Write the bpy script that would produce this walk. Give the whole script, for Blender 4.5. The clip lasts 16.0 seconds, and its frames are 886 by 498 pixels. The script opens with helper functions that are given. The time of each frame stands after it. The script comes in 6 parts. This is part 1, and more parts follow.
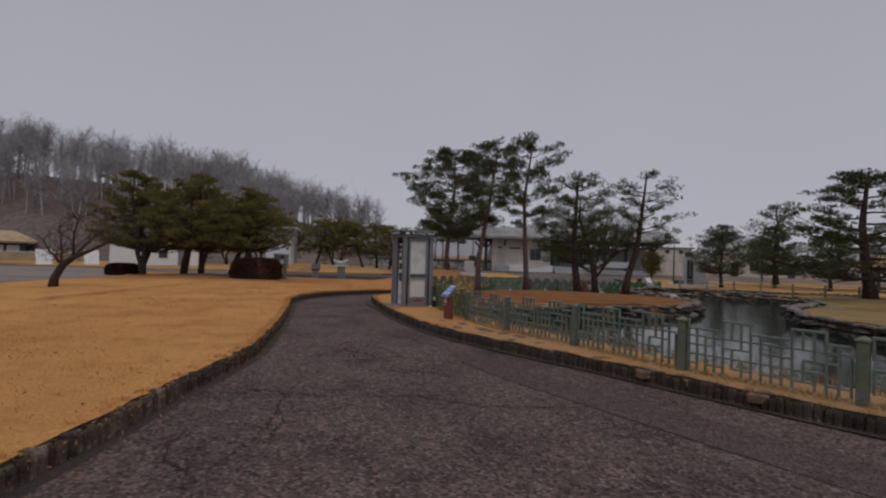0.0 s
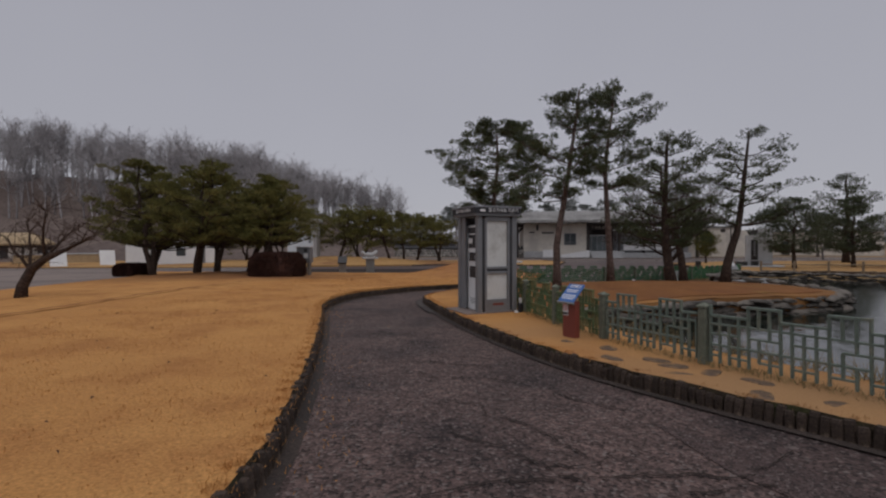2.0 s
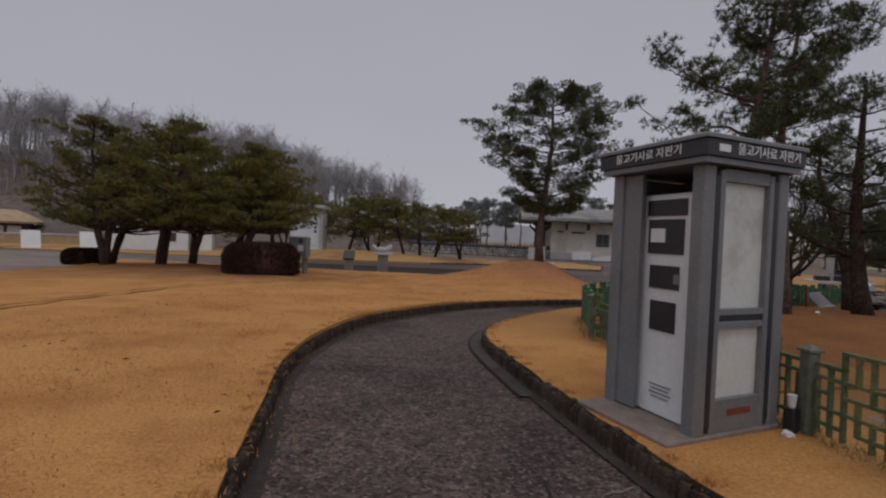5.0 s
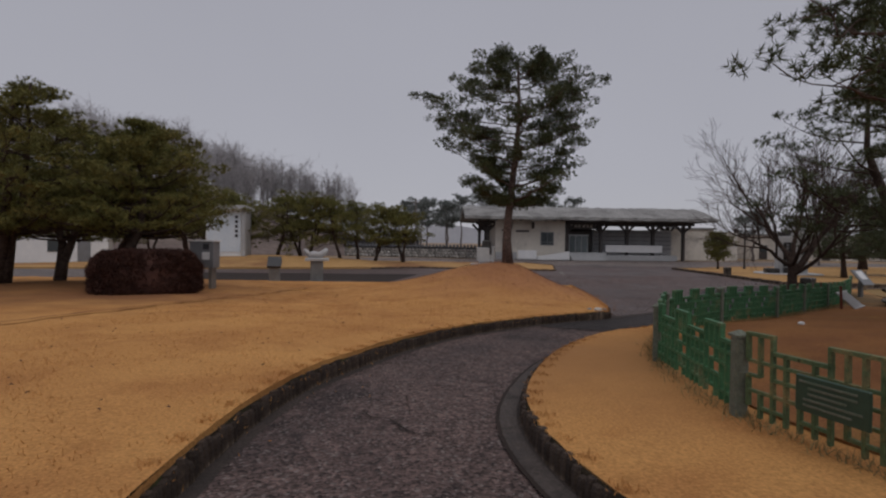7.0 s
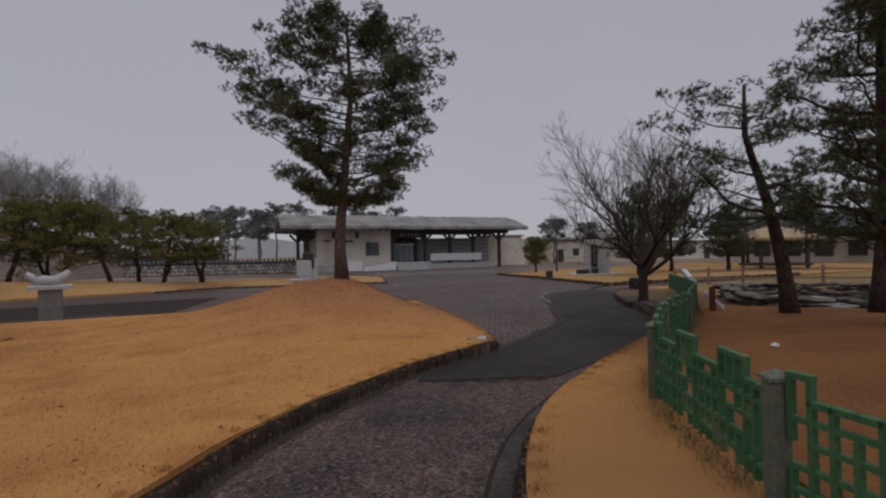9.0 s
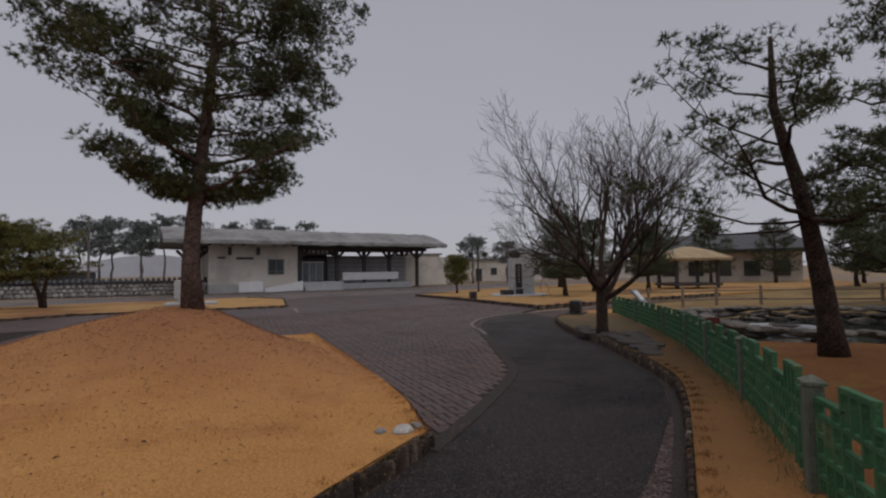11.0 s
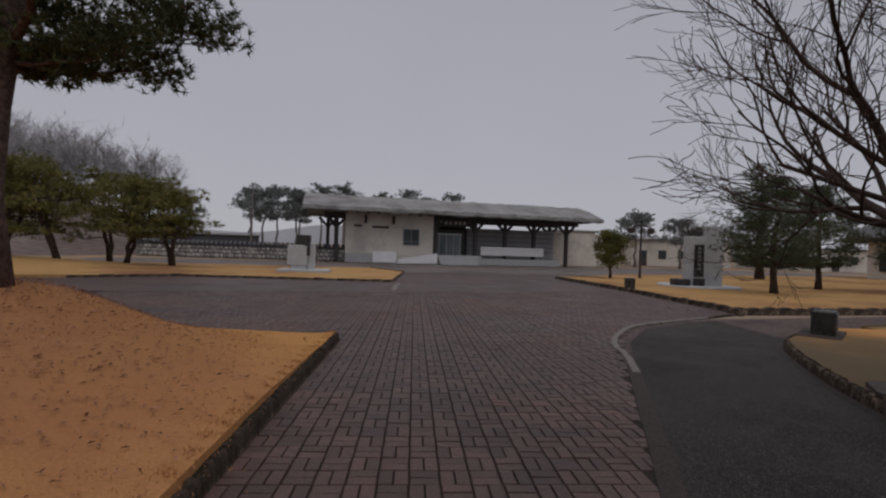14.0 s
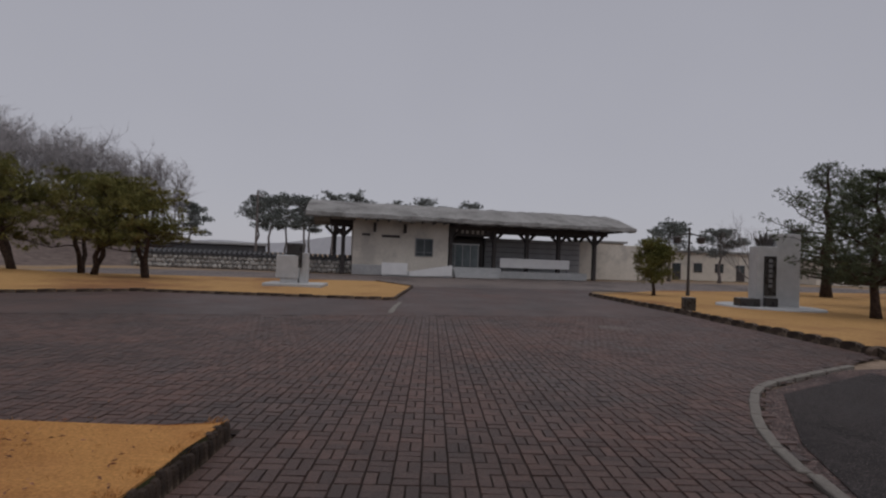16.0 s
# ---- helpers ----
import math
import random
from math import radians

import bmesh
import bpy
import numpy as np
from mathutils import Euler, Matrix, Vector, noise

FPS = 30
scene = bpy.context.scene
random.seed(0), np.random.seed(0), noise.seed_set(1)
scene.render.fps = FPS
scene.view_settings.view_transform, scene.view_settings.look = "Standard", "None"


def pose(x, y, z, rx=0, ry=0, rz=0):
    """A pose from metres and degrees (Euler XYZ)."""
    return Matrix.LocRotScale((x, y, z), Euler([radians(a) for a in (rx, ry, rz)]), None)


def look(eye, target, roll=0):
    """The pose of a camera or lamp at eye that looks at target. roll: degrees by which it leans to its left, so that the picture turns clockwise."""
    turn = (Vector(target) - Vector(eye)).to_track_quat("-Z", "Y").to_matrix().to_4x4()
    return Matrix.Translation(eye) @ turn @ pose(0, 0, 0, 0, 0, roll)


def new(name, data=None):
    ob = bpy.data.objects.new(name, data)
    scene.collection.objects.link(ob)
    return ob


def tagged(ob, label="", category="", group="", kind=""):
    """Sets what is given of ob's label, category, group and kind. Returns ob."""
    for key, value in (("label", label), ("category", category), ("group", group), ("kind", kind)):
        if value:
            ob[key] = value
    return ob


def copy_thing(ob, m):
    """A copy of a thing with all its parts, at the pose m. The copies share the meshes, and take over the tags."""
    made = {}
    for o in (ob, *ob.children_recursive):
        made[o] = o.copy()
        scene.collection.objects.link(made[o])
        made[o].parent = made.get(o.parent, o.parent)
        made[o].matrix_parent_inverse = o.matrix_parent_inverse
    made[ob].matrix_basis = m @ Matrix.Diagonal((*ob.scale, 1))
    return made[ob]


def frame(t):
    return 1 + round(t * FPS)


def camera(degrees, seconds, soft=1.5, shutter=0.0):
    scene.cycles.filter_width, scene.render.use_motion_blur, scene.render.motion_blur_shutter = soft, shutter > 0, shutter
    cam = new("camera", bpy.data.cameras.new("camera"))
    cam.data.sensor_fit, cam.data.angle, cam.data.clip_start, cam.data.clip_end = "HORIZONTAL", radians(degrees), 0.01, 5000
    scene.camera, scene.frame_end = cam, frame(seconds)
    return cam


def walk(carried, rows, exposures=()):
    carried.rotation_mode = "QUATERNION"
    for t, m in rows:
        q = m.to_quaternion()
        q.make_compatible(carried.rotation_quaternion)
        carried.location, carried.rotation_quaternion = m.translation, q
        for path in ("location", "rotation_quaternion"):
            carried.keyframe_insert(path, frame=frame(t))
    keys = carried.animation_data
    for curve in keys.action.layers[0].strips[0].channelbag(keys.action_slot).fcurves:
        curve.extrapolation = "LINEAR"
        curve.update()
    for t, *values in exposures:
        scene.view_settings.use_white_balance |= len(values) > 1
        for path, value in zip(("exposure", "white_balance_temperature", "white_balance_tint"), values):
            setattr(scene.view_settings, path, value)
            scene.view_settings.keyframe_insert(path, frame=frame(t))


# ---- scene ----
cam = camera(85.9, 16.0, soft=2.2)
METRES, EYE, TILT, LEAN, TURN = 34.9, 1.5, 0.0, 0.0, 0.0
ROWS = [
    (0.0, 0.0, 0.0, 0.0, -0.02, 0.55, -1.81),
    (0.5, -0.0074, 0.0268, -0.0014, -4.04, 0.26, -3.11),
    (1.0, -0.0186, 0.0563, -0.0005, -5.84, -0.76, -2.26),
    (1.5, -0.0316, 0.0863, -0.0017, -2.76, -1.28, -1.18),
    (2.0, -0.0427, 0.1161, -0.0027, 2.29, -0.85, 0.16),
    (2.5, -0.0515, 0.1472, -0.0028, 4.81, -0.71, 0.07),
    (3.0, -0.0571, 0.1788, -0.0026, 4.99, -1.18, -0.03),
    (3.5, -0.0615, 0.2094, -0.0029, 5.22, -0.5, -0.81),
    (4.0, -0.0671, 0.2405, -0.0039, 5.68, -1.02, -1.38),
    (6.5, -0.102, 0.3878, -0.0059, -1.57, -1.33, -2.01),
    (7.0, -0.1046, 0.4175, -0.0074, -4.08, -0.94, -0.8),
    (7.5, -0.1027, 0.4468, -0.0077, -11.86, -1.09, -0.54),
    (8.0, -0.1013, 0.4757, -0.0086, -18.51, -1.12, -0.37),
    (8.5, -0.0976, 0.5063, -0.0085, -22.31, -0.56, 0.61),
    (9.0, -0.0926, 0.5365, -0.0096, -25.54, 0.39, 1.1),
    (9.5, -0.0843, 0.5648, -0.0093, -29.95, 2.33, 2.06),
    (12.0, 0.01, 0.6867, -0.0139, -36.29, 2.3, 0.47),
    (12.5, 0.0343, 0.712, -0.0154, -28.68, 3.86, -0.71),
    (13.0, 0.0581, 0.7346, -0.0153, -22.68, 2.71, -1.76),
    (13.5, 0.0793, 0.7584, -0.017, -19.34, 0.92, -1.68),
    (14.0, 0.097, 0.7869, -0.0161, -16.91, -0.35, -1.9),
    (14.5, 0.1114, 0.8152, -0.017, -15.04, 0.24, -1.95),
    (15.0, 0.1227, 0.8462, -0.0165, -14.81, 1.03, -1.15),
    (15.5, 0.1326, 0.8772, -0.017, -14.95, 1.1, -1.43),
    (16.0, 0.1412, 0.9092, -0.0172, -14.73, 0.97, -2.16),
]
walk(cam, [(t, pose(0, 0, EYE, TILT, LEAN, TURN) @ pose(METRES * x, METRES * y, METRES * z, 90 + pitch, roll, yaw)) for t, x, y, z, yaw, pitch, roll in ROWS])

# ---- world and light ----
world = bpy.data.worlds.new("overcast_sky")
scene.world = world
world.use_nodes = True
wn, wl = world.node_tree.nodes, world.node_tree.links
wn.clear()
w_out = wn.new("ShaderNodeOutputWorld")
w_bg = wn.new("ShaderNodeBackground")
w_sky = wn.new("ShaderNodeTexSky")
w_sky.sky_type, w_sky.sun_disc = "NISHITA", False
w_sky.sun_elevation, w_sky.sun_rotation = radians(52), radians(200)
w_geo = wn.new("ShaderNodeTexCoord")
w_sep = wn.new("ShaderNodeSeparateXYZ")
w_ramp = wn.new("ShaderNodeValToRGB")          # overcast dome: grey low down, brighter towards the zenith
w_ramp.color_ramp.elements[0].position, w_ramp.color_ramp.elements[0].color = 0.0, (0.408, 0.405, 0.448, 1)
w_ramp.color_ramp.elements[1].position, w_ramp.color_ramp.elements[1].color = 1.0, (0.88, 0.86, 0.90, 1)
mid_stop = w_ramp.color_ramp.elements.new(0.60)
mid_stop.color = (0.338, 0.340, 0.388, 1)
w_noise = wn.new("ShaderNodeTexNoise")
w_noise.inputs["Scale"].default_value, w_noise.inputs["Detail"].default_value = 1.6, 3.0
w_nr = wn.new("ShaderNodeMapRange")
w_nr.inputs["To Min"].default_value, w_nr.inputs["To Max"].default_value = 0.92, 1.08
w_mul = wn.new("ShaderNodeMix")
w_mul.data_type, w_mul.blend_type = "RGBA", "MULTIPLY"
w_mul.inputs[0].default_value = 1.0
w_scale = wn.new("ShaderNodeMix")
w_scale.data_type, w_scale.blend_type = "RGBA", "MULTIPLY"
w_scale.inputs[0].default_value = 1.0
w_scale.inputs[7].default_value = (0.1, 0.1, 0.1, 1)
w_mix = wn.new("ShaderNodeMix")
w_mix.data_type = "RGBA"
w_mix.inputs[0].default_value = 0.96
wl.new(w_geo.outputs["Generated"], w_sep.inputs[0])
wl.new(w_sep.outputs["Z"], w_ramp.inputs[0])
wl.new(w_geo.outputs["Generated"], w_noise.inputs["Vector"])
wl.new(w_noise.outputs[0], w_nr.inputs[0])
wl.new(w_ramp.outputs[0], w_mul.inputs[6])
wl.new(w_nr.outputs[0], w_mul.inputs[7])
wl.new(w_sky.outputs[0], w_scale.inputs[6])
wl.new(w_scale.outputs[2], w_mix.inputs[6])
wl.new(w_mul.outputs[2], w_mix.inputs[7])
wl.new(w_mix.outputs[2], w_bg.inputs[0])
wl.new(w_bg.outputs[0], w_out.inputs[0])
sun = new("sun", bpy.data.lights.new("sun", "SUN"))
sun.data.energy, sun.data.angle, sun.data.color = 0.5, radians(50), (1.0, 0.955, 0.93)
sun.matrix_world = look((20, -55, 90), (0, 0, 0))

# ---- materials ----


def node_mat(name, c1, c2, scale=4.0, rough=0.85, bump=0.3, fine=40.0, fine_amt=0.35, metal=0.0, c3=None, c3_scale=0.6, c3_lo=0.5, c3_hi=0.62, coat=0.0, island=0.0, obj_random=0.0, spec=0.5, grit=0.0, litter=()):
    """Two colours mixed by large noise, a fine grain over them, an optional third colour in patches, and bump."""
    m = bpy.data.materials.new(name)
    m.use_nodes = True
    n, l = m.node_tree.nodes, m.node_tree.links
    b = n["Principled BSDF"]
    tc = n.new("ShaderNodeTexCoord")
    def nz(s, d=6.0, r=0.6):
        t = n.new("ShaderNodeTexNoise")
        t.inputs["Scale"].default_value, t.inputs["Detail"].default_value, t.inputs["Roughness"].default_value = s, d, r
        l.new(tc.outputs["Object"], t.inputs["Vector"])
        return t
    def mixc(f, a, bb, mode="MIX"):
        x = n.new("ShaderNodeMix")
        x.data_type, x.blend_type = "RGBA", mode
        for i, v in ((0, f), (6, a), (7, bb)):
            if isinstance(v, (int, float)):
                x.inputs[i].default_value = v
            elif isinstance(v, tuple):
                x.inputs[i].default_value = (*v, 1)
            else:
                l.new(v, x.inputs[i])
        return x.outputs[2]
    def rng(v, lo, hi, a=0.0, bb=1.0):
        x = n.new("ShaderNodeMapRange")
        x.inputs["From Min"].default_value, x.inputs["From Max"].default_value = lo, hi
        x.inputs["To Min"].default_value, x.inputs["To Max"].default_value = a, bb
        l.new(v, x.inputs["Value"])
        return x.outputs[0]
    big, small = nz(scale), nz(fine, 4.0, 0.7)
    col = mixc(rng(big.outputs[0], 0.32, 0.68), c1, c2)
    if c3:
        col = mixc(rng(nz(c3_scale, 8.0, 0.65).outputs[0], c3_lo, c3_hi), col, c3)
    col = mixc(1.0, col, rng(small.outputs[0], 0.3, 0.7, 1 - fine_amt, 1 + fine_amt), "MULTIPLY")
    for cx, cy, radius, tone in litter:               # needle litter and bare soil round trees
        vd = n.new("ShaderNodeVectorMath")
        vd.operation = "DISTANCE"
        sx = n.new("ShaderNodeVectorMath")
        sx.operation = "MULTIPLY"
        sx.inputs[1].default_value = (1, 1, 0)
        l.new(tc.outputs["Object"], sx.inputs[0])
        l.new(sx.outputs[0], vd.inputs[0])
        vd.inputs[1].default_value = (cx, cy, 0)
        wob = n.new("ShaderNodeMath")
        wob.operation = "MULTIPLY_ADD"
        l.new(nz(0.8, 5.0, 0.6).outputs[0], wob.inputs[0])
        wob.inputs[1].default_value = -radius * 1.2
        l.new(vd.outputs["Value"], wob.inputs[2])
        col = mixc(rng(wob.outputs[0], radius * 0.62, -radius * 0.35, 0.0, 0.85), col, tone)
    grit_h = None
    if grit:
        vo = n.new("ShaderNodeTexVoronoi")
        vo.inputs["Scale"].default_value = grit
        l.new(tc.outputs["Object"], vo.inputs["Vector"])
        sepc = n.new("ShaderNodeSeparateColor")
        l.new(vo.outputs["Color"], sepc.inputs[0])
        col = mixc(1.0, col, rng(sepc.outputs[0], 0.0, 1.0, 0.32, 1.75), "MULTIPLY")
        col = mixc(rng(sepc.outputs[1], 0.88, 0.97, 0.0, 0.6), col, (0.25, 0.21, 0.195))
        grit_h = vo.outputs["Distance"]
    if island:
        g = n.new("ShaderNodeNewGeometry")
        col = mixc(1.0, col, rng(g.outputs["Random Per Island"], 0, 1, 1 - island, 1 + island), "MULTIPLY")
    if obj_random:
        g = n.new("ShaderNodeObjectInfo")
        col = mixc(1.0, col, rng(g.outputs["Random"], 0, 1, 1 - obj_random, 1 + obj_random), "MULTIPLY")
    l.new(col, b.inputs["Base Color"])
    b.inputs["Roughness"].default_value, b.inputs["Metallic"].default_value = rough, metal
    b.inputs["Specular IOR Level"].default_value = spec
    l.new(rng(big.outputs[0], 0.3, 0.7, max(0.02, rough - 0.1), min(1.0, rough + 0.1)), b.inputs["Roughness"])
    if coat:
        b.inputs["Coat Weight"].default_value = coat
    if bump:
        bp = n.new("ShaderNodeBump")
        bp.inputs["Strength"].default_value, bp.inputs["Distance"].default_value = bump, 0.02
        l.new(grit_h or small.outputs[0], bp.inputs["Height"])
        l.new(bp.outputs[0], b.inputs["Normal"])
    return m


M_ASPHALT = node_mat("worn_asphalt", (0.078, 0.051, 0.046), (0.112, 0.076, 0.068), 0.9, 0.8, 1.0, 9.0, 0.45, c3=(0.040, 0.028, 0.027), c3_scale=0.7, c3_lo=0.47, c3_hi=0.66, spec=0.3, grit=42.0)
M_ASPHALT_NEW = node_mat("court_asphalt", (0.115, 0.093, 0.084), (0.158, 0.128, 0.115), 0.3, 0.65, 0.6, 12.0, 0.3, c3=(0.065, 0.054, 0.052), c3_scale=0.2, spec=0.35, grit=60.0)
M_LOT = node_mat("car_park_concrete", (0.19, 0.15, 0.132), (0.25, 0.20, 0.175), 0.3, 0.8, 0.5, 12.0, 0.25, c3=(0.15, 0.12, 0.105), c3_scale=0.25, spec=0.35)
M_ASPHALT_FRESH = node_mat("fresh_black_asphalt", (0.025, 0.019, 0.018), (0.036, 0.028, 0.026), 0.6, 0.7, 0.7, 20.0, 0.35, c3=(0.013, 0.0105, 0.0105), c3_scale=0.6, c3_lo=0.48, c3_hi=0.64, spec=0.25, grit=110.0)
M_PATCH = node_mat("asphalt_patch", (0.062, 0.041, 0.038), (0.086, 0.058, 0.053), 2.0, 0.8, 0.8, 9.0, 0.4, spec=0.3, grit=70.0)
M_GRASS = node_mat("dry_lawn", (0.455, 0.218, 0.074), (0.55, 0.285, 0.10), 0.55, 0.95, 0.8, 40.0, 0.32, c3=(0.34, 0.145, 0.052), c3_scale=0.9, c3_lo=0.48, c3_hi=0.78, spec=0.1, litter=((0.4, 32.2, 4.0, (0.40, 0.185, 0.090)), (-15.5, 31.0, 8.0, (0.19, 0.09, 0.045)), (9.6, 29.4, 5.0, (0.085, 0.06, 0.038)), (3.4, 24.3, 2.6, (0.24, 0.12, 0.05)), (5.2, 25.4, 2.6, (0.19, 0.10, 0.042)), (5.6, 17.2, 3.6, (0.19, 0.095, 0.042)), (1.5, 15.6, 2.0, (0.19, 0.095, 0.042)), (9.8, 19.3, 3.0, (0.19, 0.095, 0.042)), (13.5, 33.4, 3.5, (0.13, 0.09, 0.055)), (7.2, 27.0, 2.6, (0.12, 0.075, 0.04)), (1.5, 8.4, 2.6, (0.36, 0.215, 0.11)), (4.2, 4.9, 3.0, (0.34, 0.21, 0.11)), (-0.2, 12.0, 1.6, (0.40, 0.22, 0.10)), (-1.3, 20.6, 2.4, (0.35, 0.175, 0.07)), (12.0, 32.8, 3.4, (0.13, 0.10, 0.06)), (10.9, 31.4, 3.2, (0.12, 0.09, 0.055)), (-11.3, 28.6, 2.6, (0.22, 0.10, 0.05))))
M_GRASS_FAR = node_mat("dry_lawn_far", (0.36, 0.21, 0.085), (0.43, 0.26, 0.11), 0.35, 0.95, 0.6, 20.0, 0.35, c3=(0.22, 0.11, 0.055), c3_scale=0.12, c3_lo=0.5, c3_hi=0.65, spec=0.1)
M_BANK_FAR = node_mat("dull_bank_grass", (0.20, 0.135, 0.065), (0.29, 0.19, 0.085), 0.35, 0.95, 0.6, 20.0, 0.4, c3=(0.13, 0.10, 0.05), c3_scale=0.2, c3_lo=0.48, c3_hi=0.64, spec=0.1)
M_LITTER = node_mat("brown_leaf_litter", (0.17, 0.075, 0.045), (0.34, 0.17, 0.11), 3.0, 0.9, 0.2, 40.0, 0.3, island=0.55, spec=0.15)
M_STEP = node_mat("worn_step_stone", (0.11, 0.075, 0.055), (0.19, 0.13, 0.085), 6.0, 0.9, 0.5, 40.0, 0.4, c3=(0.30, 0.17, 0.08), c3_scale=5.0, c3_lo=0.5, c3_hi=0.62, spec=0.15)
M_KERB_BACKING = node_mat("dark_kerb_backing", (0.022, 0.017, 0.013), (0.045, 0.034, 0.022), 6.0, 0.95, 0.8, 50.0, 0.5, c3=(0.04, 0.042, 0.018), c3_scale=2.0, spec=0.1)
M_SOIL = node_mat("needle_litter_soil", (0.19, 0.080, 0.035), (0.27, 0.125, 0.048), 0.9, 0.95, 0.8, 40.0, 0.35, c3=(0.30, 0.19, 0.055), c3_scale=0.35, c3_lo=0.56, c3_hi=0.7, spec=0.1)
M_GROUND = node_mat("grey_earth", (0.20, 0.155, 0.125), (0.28, 0.21, 0.15), 0.12, 0.95, 0.3, 3.0, 0.25, c3=(0.30, 0.20, 0.10), c3_scale=0.05, spec=0.1)
M_KERB = node_mat("mossy_kerb_stone", (0.040, 0.029, 0.024), (0.085, 0.060, 0.045), 9.0, 0.9, 0.8, 60.0, 0.5, c3=(0.20, 0.155, 0.115), c3_scale=5.0, c3_lo=0.52, c3_hi=0.68, obj_random=0.35, island=0.35, spec=0.2)
M_GUTTER = node_mat("gutter_concrete", (0.030, 0.023, 0.020), (0.060, 0.045, 0.039), 2.0, 0.8, 0.7, 40.0, 0.55, spec=0.3)
M_CHANNEL = node_mat("gutter_channel_concrete", (0.036, 0.028, 0.025), (0.080, 0.063, 0.055), 3.0, 0.75, 0.6, 30.0, 0.5, c3=(0.030, 0.022, 0.019), c3_scale=2.5, spec=0.35)
M_BRICK = node_mat("paver_brick", (0.058, 0.032, 0.025), (0.095, 0.051, 0.040), 0.5, 0.55, 0.6, 40.0, 0.45, c3=(0.046, 0.029, 0.024), c3_scale=0.45, c3_lo=0.42, c3_hi=0.66, obj_random=0.3, island=0.3, spec=0.5)
M_JOINT = node_mat("paver_joint_sand", (0.026, 0.019, 0.016), (0.040, 0.029, 0.025), 3.0, 0.9, 0.4, 60.0, 0.4, spec=0.2)
M_WHITE_KERB = node_mat("pale_kerb", (0.13, 0.115, 0.10), (0.21, 0.19, 0.165), 3.0, 0.8, 0.4, 40.0, 0.3)
M_BARK = node_mat("pine_bark", (0.036, 0.026, 0.022), (0.085, 0.060, 0.048), 7.0, 0.95, 1.0, 28.0, 0.6, spec=0.1)
M_BARK_RED = node_mat("red_pine_bark", (0.065, 0.046, 0.040), (0.15, 0.108, 0.092), 9.0, 0.95, 1.0, 20.0, 0.6, spec=0.1)
M_BARK_BARE = node_mat("bare_bark", (0.046, 0.032, 0.026), (0.086, 0.059, 0.047), 8.0, 0.9, 0.6, 50.0, 0.4, spec=0.15)
M_NEEDLE = node_mat("pine_needles", (0.054, 0.070, 0.034), (0.100, 0.110, 0.050), 0.8, 0.75, 0.0, 5.0, 0.3, c3=(0.12, 0.08, 0.04), c3_scale=1.3, c3_lo=0.60, c3_hi=0.75, island=0.35, spec=0.2)
M_NEEDLE_OLIVE = node_mat("olive_pine_needles", (0.11, 0.115, 0.034), (0.19, 0.17, 0.055), 0.5, 0.8, 0.0, 4.0, 0.3, c3=(0.19, 0.12, 0.045), c3_scale=0.7, c3_lo=0.58, c3_hi=0.75, island=0.35, spec=0.2)
M_NEEDLE_DARK = node_mat("dark_conifer_needles", (0.062, 0.078, 0.046), (0.10, 0.115, 0.064), 0.6, 0.8, 0.0, 4.0, 0.3, island=0.3, spec=0.2)
# distance haze put into the colours: paler needles and bark for far trees
M_NEEDLE_HAZED = node_mat("hazed_far_needles", (0.15, 0.165, 0.155), (0.20, 0.215, 0.20), 0.3, 0.9, 0.0, 3.0, 0.25, island=0.25, spec=0.1)
M_BARK_HAZED = node_mat("hazed_far_bark", (0.15, 0.13, 0.125), (0.20, 0.175, 0.165), 1.0, 0.95, 0.0, 5.0, 0.3, spec=0.1)
# hillside twigs lightened to grey, the colour carries the haze
M_WOODS_HAZED = node_mat("hazed_woods_twigs", (0.24, 0.225, 0.23), (0.34, 0.32, 0.325), 0.05, 0.95, 0.0, 1.0, 0.25, island=0.3, spec=0.05)
M_HILL = node_mat("leaf_litter_hillside", (0.115, 0.09, 0.082), (0.17, 0.135, 0.12), 0.08, 0.95, 0.2, 1.2, 0.3, spec=0.05)
M_HEDGE = node_mat("winter_hedge", (0.046, 0.022, 0.018), (0.085, 0.040, 0.030), 3.0, 0.85, 0.0, 20.0, 0.4, island=0.35, spec=0.2)
M_FENCE = node_mat("green_fence_paint", (0.028, 0.115, 0.046), (0.055, 0.17, 0.072), 3.0, 0.6, 0.4, 45.0, 0.35, c3=(0.19, 0.17, 0.09), c3_scale=3.0, c3_lo=0.54, c3_hi=0.72)
M_POST = node_mat("weathered_fence_post", (0.10, 0.115, 0.085), (0.17, 0.18, 0.14), 5.0, 0.85, 0.5, 50.0, 0.3, c3=(0.05, 0.11, 0.06), c3_scale=3.0, c3_lo=0.5, c3_hi=0.65)
M_STONE_GREY = node_mat("grey_carved_stone", (0.15, 0.15, 0.15), (0.22, 0.22, 0.215), 3.0, 0.85, 0.5, 30.0, 0.25)
M_FENCE_FADED = node_mat("faded_green_paint", (0.10, 0.135, 0.11), (0.15, 0.185, 0.155), 3.0, 0.65, 0.4, 45.0, 0.3, c3=(0.20, 0.18, 0.12), c3_scale=3.0, c3_lo=0.52, c3_hi=0.7)
M_FENCE_RUST = node_mat("rusting_green_paint", (0.060, 0.105, 0.042), (0.10, 0.14, 0.06), 3.0, 0.7, 0.4, 45.0, 0.35, c3=(0.23, 0.18, 0.075), c3_scale=4.0, c3_lo=0.48, c3_hi=0.64)
